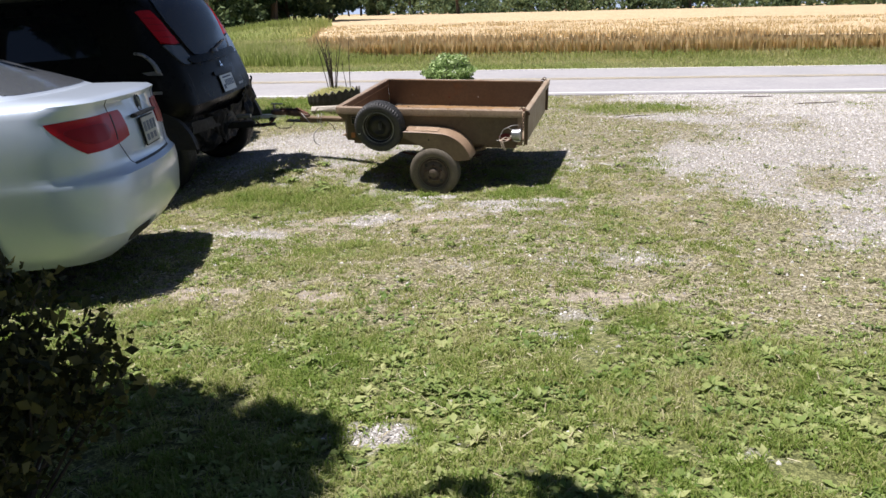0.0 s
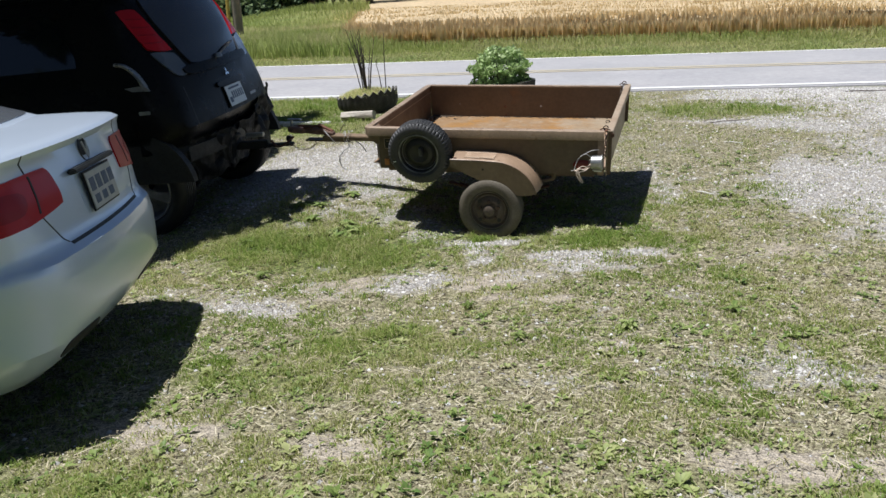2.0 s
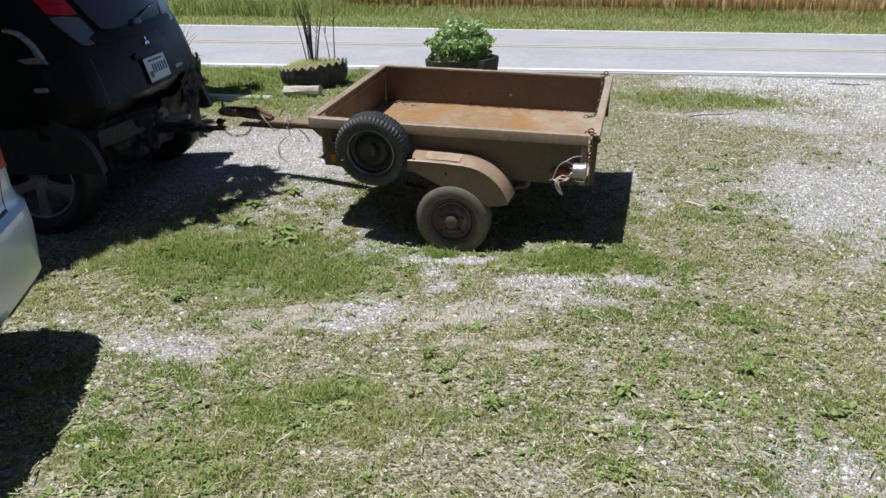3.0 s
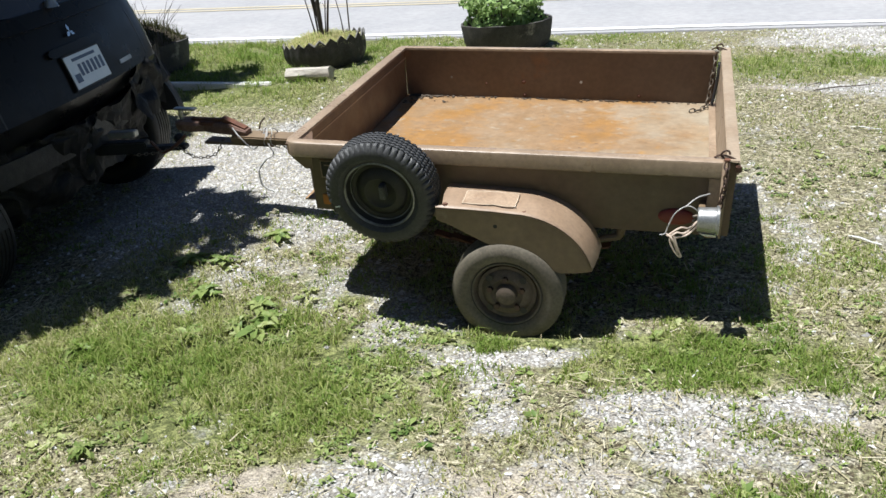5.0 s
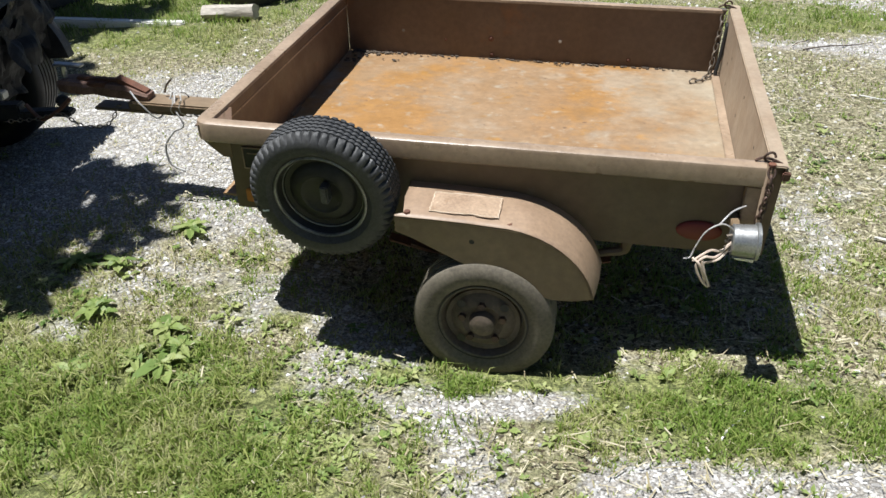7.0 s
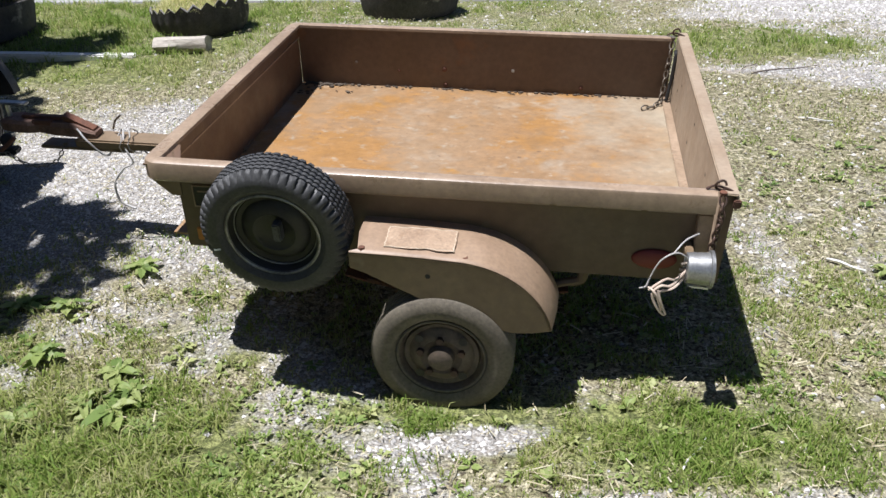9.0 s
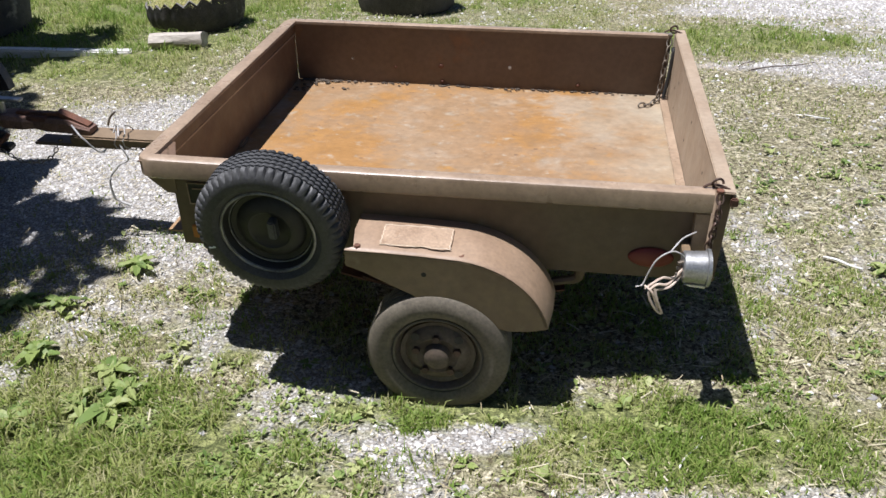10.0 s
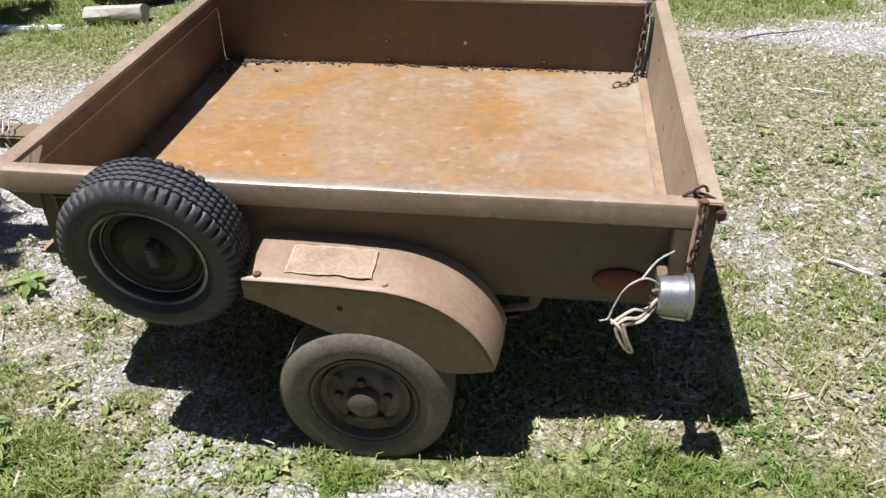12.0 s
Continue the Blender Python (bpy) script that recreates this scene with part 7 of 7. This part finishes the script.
# ---- shrub by the start of the walk, unseen shade trees ----
def shrub(x, y, rx, ry, h, n, leaf, seed, label, tone_add=0.0):
    ob = thing("shrub", pose(x, y, land_z(x, y)), label, "shrub")
    r, q = random.Random(seed), np.random.RandomState(seed)
    bm, tips = B(), []
    for k in range(46):
        a = r.uniform(0, 6.28)
        f = math.sqrt(r.random())
        e = Vector((rx * f * math.cos(a), ry * f * math.sin(a), h * (1.02 - 0.45 * f * f) * r.uniform(0.6, 1.05)))
        tube(bm, spline([(0.1 * e.x, 0.1 * e.y, 0), e * 0.5 + Vector((r.uniform(-.05, .05), r.uniform(-.05, .05), 0.03)), e], 3), 0.007, 5, 0.002)
        tips.append((e * 0.5, e))
    part("twig_frame", bm, M_TWIG, ob)
    pts = []
    for a, b in tips:
        m = n // len(tips)
        t = q.rand(m, 1) ** 0.6
        pts.append(np.array(a) * (1 - t) + np.array(b) * t + q.normal(size=(m, 3)) * 0.035)
    pts = np.concatenate(pts)
    leaf_cloud("leaves", pts, leaf, np.clip(q.rand(len(pts)) ** 2.2 + tone_add, 0, 1), L_SHRUB, ob, "", seed)
    return ob


shrub(-1.36, 1.98, 0.46, 0.42, 0.86, 4600, 0.034, 7, "dark twiggy shrub with small yellowing leaves")


def shade_trees():
    # Unseen trees, set and leaned so that their crowns cast the ground shadows.
    t = tree("yard tree", 91, 4.8, 1.25, 15000, 0.14, 0.5)
    tagged(t, "unseen leafy tree added to shade the grass", "tree")
    t.matrix_basis = Matrix.Translation((-2.28, 1.55, 0.0))
    t = tree("yard tree", 57, 4.9, 1.42, 23000, 0.17, 0.5)
    tagged(t, "unseen leaning tree added for shade between the parked cars", "tree")
    t.matrix_basis = Matrix.Translation((-5.25, 5.60, 0.0)) @ Matrix.Rotation(radians(-3), 4, "X") @ Matrix.Diagonal((1.02, 1.20, 1, 1))
    t = tree("yard tree", 58, 5.2, 1.25, 15000, 0.16, 0.52)
    tagged(t, "unseen leafy tree added for shade beyond the black car", "tree")
    t.matrix_basis = Matrix.Translation((-7.4, 8.75, 0.25)) @ Matrix.Rotation(radians(17), 4, "Y")


shade_trees()


# ---- grass, weeds, straw and stones underfoot ----
def on_asphalt(x, y):
    return y > road_near(x) - 0.02


def blocked(x, y):
    """Where tyres stand."""
    b = np.zeros(len(x), bool)
    for cx, cy, rx, ry in ((-1.37, 6.93, 0.12, 0.07), (-1.37, 8.36, 0.12, 0.07), (PX, PY, 0.36, 0.36), (SX, SY, 0.36, 0.36), (TX3, TY3, 0.37, 0.37)):
        b |= ((x - cx) / rx) ** 2 + ((y - cy) / ry) ** 2 < 1
    return b


rg = np.random.RandomState(2024)


def scatter(n, x0, x1, y0, y1, power=1.0):
    x = x0 + rg.rand(n) * (x1 - x0)
    y = y0 + rg.rand(n) ** power * (y1 - y0)
    return x, y


def lawn():
    x, y = scatter(520000, -5.6, 3.9, 1.7, 12.4, 1.15)
    x2, y2 = scatter(430000, -3.4, 1.0, 2.2, 8.0, 1.0)
    x, y = np.concatenate([x, x2]), np.concatenate([y, y2])
    g, d, l = gravel_at(x, y), dirt_at(x, y), lush_at(x, y)
    tuft = 0.5 * vnoise(x, y, 0.055, 81) + 0.3 * vnoise(x, y, 0.13, 85) + 0.2 * vnoise(x, y, 0.34, 82)
    p = np.clip((0.42 + 0.42 * l) * (1 - 0.95 * g) * (1 - 0.85 * d) * 4.8 * (tuft - 0.39), 0, 1)
    keep = (rg.rand(len(x)) < p) & ~on_asphalt(x, y) & ~blocked(x, y)
    x, y, l, g, tuft = x[keep], y[keep], l[keep], g[keep], tuft[keep]
    h = (0.012 + 0.018 * rg.rand(len(x)) + l * (0.004 + 0.022 * rg.rand(len(x)))) * (0.4 + 1.3 * tuft)
    h *= 0.74 + 0.6 * (rg.rand(len(x)) < 0.04)
    h += 0.055 * tall_at(x, y) * rg.rand(len(x))
    dryness = fnoise(x, y, 0.55, 91)
    tone = np.clip(0.47 - 0.14 * (1 - sstep(y, 3.4, 4.4)) - 0.05 * l - 0.20 * tall_at(x, y) - 0.3 * (tuft - 0.5) + 1.3 * (dryness - 0.5) + 0.5 * (vnoise(x, y, 0.28, 95) - 0.5) + 0.95 * (rg.rand(len(x)) - 0.45), 0, 1)
    w = 0.0034 + 0.0040 * rg.rand(len(x)) ** 2 + 0.0018 * sstep(y, 7, 11)
    plants("lawn_grass", x, y, h, w, 1.2, tone, L_GRASS, "short patchy lawn grass, green and straw-coloured", "grass", seed=15, bend=0.3)
    return len(x)


def rosettes(name, x, y, reach, leaves, lift, tone, material, label, seed):
    """Broad-leaved weeds: leaves spreading from a root, each folded along its middle and drooping to its tip."""
    r = np.random.RandomState(seed)
    n = len(x)
    c = np.repeat(np.arange(n), leaves)
    m = len(c)
    a = r.rand(m) * 2 * math.pi
    size = reach[c] * (0.55 + 0.6 * r.rand(m))
    rise = np.clip(lift[c] * (0.3 + 1.1 * r.rand(m)), 0.03, 1.2)
    out, up = np.stack([np.cos(a), np.sin(a), 0 * a], -1), np.array((0, 0, 1.0))
    side = np.stack([-np.sin(a), np.cos(a), 0 * a], -1)
    root = np.stack([x[c], y[c], land(x[c], y[c]) + 0.004], -1) + out * (0.1 * size)[:, None]
    ca, sa = np.cos(rise)[:, None], np.sin(rise)[:, None]
    d = out * ca + up * sa
    nrm = up * ca - out * sa
    s = size[:, None]
    w = s * (0.20 + 0.12 * r.rand(m))[:, None]
    mid = root + d * s * 0.55 - nrm * s * 0.05
    p1, p2 = root + d * s * 0.55 - side * w + nrm * s * 0.04, root + d * s * 0.55 + side * w + nrm * s * 0.04
    tip = root + d * s - nrm * s * (0.10 + 0.25 * r.rand(m))[:, None]
    tip[:, 2] = np.maximum(tip[:, 2], root[:, 2])
    co = np.stack([root, p1, mid, p2, tip], 1).reshape(-1, 3)
    i = np.arange(m)[:, None] * 5
    fs = np.concatenate([i + [0, 2, 1], i + [0, 3, 2], i + [1, 2, 4], i + [2, 3, 4]])
    tn = np.clip(tone[c] + 0.35 * (r.rand(m) - 0.5), 0, 1)
    me = np_mesh(name, co, fs, np.repeat(tn, 5))
    tagged(link_mesh(name, me, material), label, "weeds", kind="stuff")


def weeds():
    x, y = scatter(60000, -4.6, 2.8, 1.8, 9.0, 1.1)
    l, g, d = lush_at(x, y), gravel_at(x, y), dirt_at(x, y)
    front = 1 - sstep(y, 3.6, 4.6)
    c = np.clip(2.4 * (0.55 * vnoise(x, y, 0.16, 83) + 0.45 * vnoise(x, y, 0.5, 84)) - 0.8, 0, 1)
    keep = (rg.rand(len(x)) < np.clip((0.18 + 0.20 * l + 0.45 * front) * c * (1 - np.clip(1.2 * g, 0, 1)) * (1 - 0.8 * d), 0, 1)) & ~blocked(x, y)
    x, y, front = x[keep], y[keep], front[keep]
    n = len(x)
    reach = (0.012 + 0.030 * rg.rand(n) ** 2.4) * (1 + 0.25 * front)
    tone = np.clip(-0.12 + 0.6 * vnoise(x, y, 0.25, 86) + 0.75 * rg.rand(n) ** 1.3, 0, 1)
    rosettes("plantain_weeds", x, y, reach, 8, 0.25 + 0.6 * rg.rand(n), tone, L_WEED, "broad plantain and dandelion leaves in grass", 16)
    # clover: small round leaves in mats
    x, y = scatter(130000, -4.0, 2.6, 1.8, 7.6, 1.05)
    l, g, d = lush_at(x, y), gravel_at(x, y), dirt_at(x, y)
    c = np.clip(3.2 * (0.5 * vnoise(x, y, 0.11, 87) + 0.5 * vnoise(x, y, 0.38, 88)) - 1.45, 0, 1)
    keep = (rg.rand(len(x)) < np.clip((0.16 + 0.84 * l) * c * (1 - 0.9 * g) * (1 - 0.8 * d), 0, 1)) & ~blocked(x, y)
    x, y, c = x[keep], y[keep], c[keep]
    n = len(x)
    tone = np.clip(0.05 + 0.5 * vnoise(x, y, 0.22, 89) + 0.4 * rg.rand(n), 0, 1)
    rosettes("clover_weeds", x, y, 0.013 + 0.014 * rg.rand(n), 4, 0.4 + 0.7 * rg.rand(n), tone, L_WEED, "low mats of small green clover leaves", 17)


def straw():
    n = 105000
    x, y = scatter(n, -4.0, 3.0, 2.0, 11.8, 1.1)
    keep = (rg.rand(n) < np.clip(0.25 + 0.8 * fnoise(x, y, 0.8, 55) - 0.5 * lush_at(x, y), 0, 1)) & ~on_asphalt(x, y)
    x, y = x[keep], y[keep]
    n = len(x)
    a, l = rg.rand(n) * 6.283, 0.006 + 0.030 * rg.rand(n) ** 4
    w = 0.0009 + 0.0016 * rg.rand(n) ** 2
    z = land(x, y) + 0.008 + 0.016 * rg.rand(n)
    dx, dy = np.cos(a) * l, np.sin(a) * l
    ox, oy = -np.sin(a) * w, np.cos(a) * w
    dz = 0.012 * (rg.rand(n) - 0.4)
    co = np.stack([np.stack([x - dx - ox, y - dy - oy, z], -1), np.stack([x - dx + ox, y - dy + oy, z + 0.001], -1),
                   np.stack([x + dx + ox, y + dy + oy, z + dz], -1), np.stack([x + dx - ox, y + dy - oy, z + dz], -1)], 1).reshape(-1, 3)
    fs = np.arange(n)[:, None] * 4 + np.array([0, 1, 2, 3])
    me = np_mesh("straw", co, fs, np.repeat(rg.rand(n), 4))
    tagged(link_mesh("straw", me, L_STRAW), "scattered dry straw, leaf chips and cut grass", "straw", kind="stuff")


def stones():
    x, y = scatter(260000, -4.6, 3.6, 2.3, 12.3, 1.0)
    g = gravel_at(x, y)
    keep = (rg.rand(len(x)) < np.clip(0.05 * (1 - lush_at(x, y)) + 0.60 * g ** 1.2, 0, 1)) & ~on_asphalt(x, y) & ~blocked(x, y)
    x, y = x[keep], y[keep]
    n = len(x)
    s = 0.0034 + 0.0075 * rg.rand(n) ** 2.6 + 0.002 * sstep(y, 8, 11)
    base = np.array([(1, 0, 0), (0, 1, 0), (-1, 0, 0), (0, -1, 0), (0, 0, 1), (0.5, 0.5, 0.75)])[:5]
    co = np.repeat(base[None], n, 0) * (1 + 0.7 * (rg.rand(n, 5, 3) - 0.5)) + 0.25 * (rg.rand(n, 5, 3) - 0.5)
    a = rg.rand(n) * 6.283
    c, q = np.cos(a)[:, None], np.sin(a)[:, None]
    X, Y, Z = co[..., 0] * 1.25, co[..., 1], co[..., 2]
    co = np.stack([X * c - Y * q, X * q + Y * c, Z * 0.95], -1) * s[:, None, None]
    co += np.stack([x, y, land(x, y) + 0.001], -1)[:, None]
    i = np.arange(n)[:, None] * 5
    fs = np.concatenate([i + f for f in ([0, 1, 4], [1, 2, 4], [2, 3, 4], [3, 0, 4])])
    me = np_mesh("gravel", co.reshape(-1, 3), fs, np.repeat(np.clip(0.5 + 0.33 * rg.normal(size=n), 0, 1), 5))
    tagged(link_mesh("gravel", me, L_STONE), "loose pale grey limestone gravel", "gravel", kind="stuff")
    return n


def outer_lawn():
    x, y = scatter(150000, -10, 8, -5, 12.2)
    keep = ((x < -5.5) | (x > 3.8) | (y < 1.8)) & ~on_asphalt(x, y) & (rg.rand(len(x)) < 0.25 + 0.9 * vnoise(x, y, 0.5, 92))
    x, y = x[keep], y[keep]
    h = (0.025 + 0.05 * rg.rand(len(x))) * (0.6 + 0.8 * vnoise(x, y, 0.35, 93))
    tone = np.clip(0.35 + 1.1 * (fnoise(x, y, 0.9, 94) - 0.5) + 0.5 * (rg.rand(len(x)) - 0.45), 0, 1)
    plants("yard_grass", x, y, h, 0.009, 1.1, tone, L_GRASS, "rough mown yard grass round the parked cars", "grass", seed=18)


lawn()
outer_lawn()
weeds()
straw()
stones()
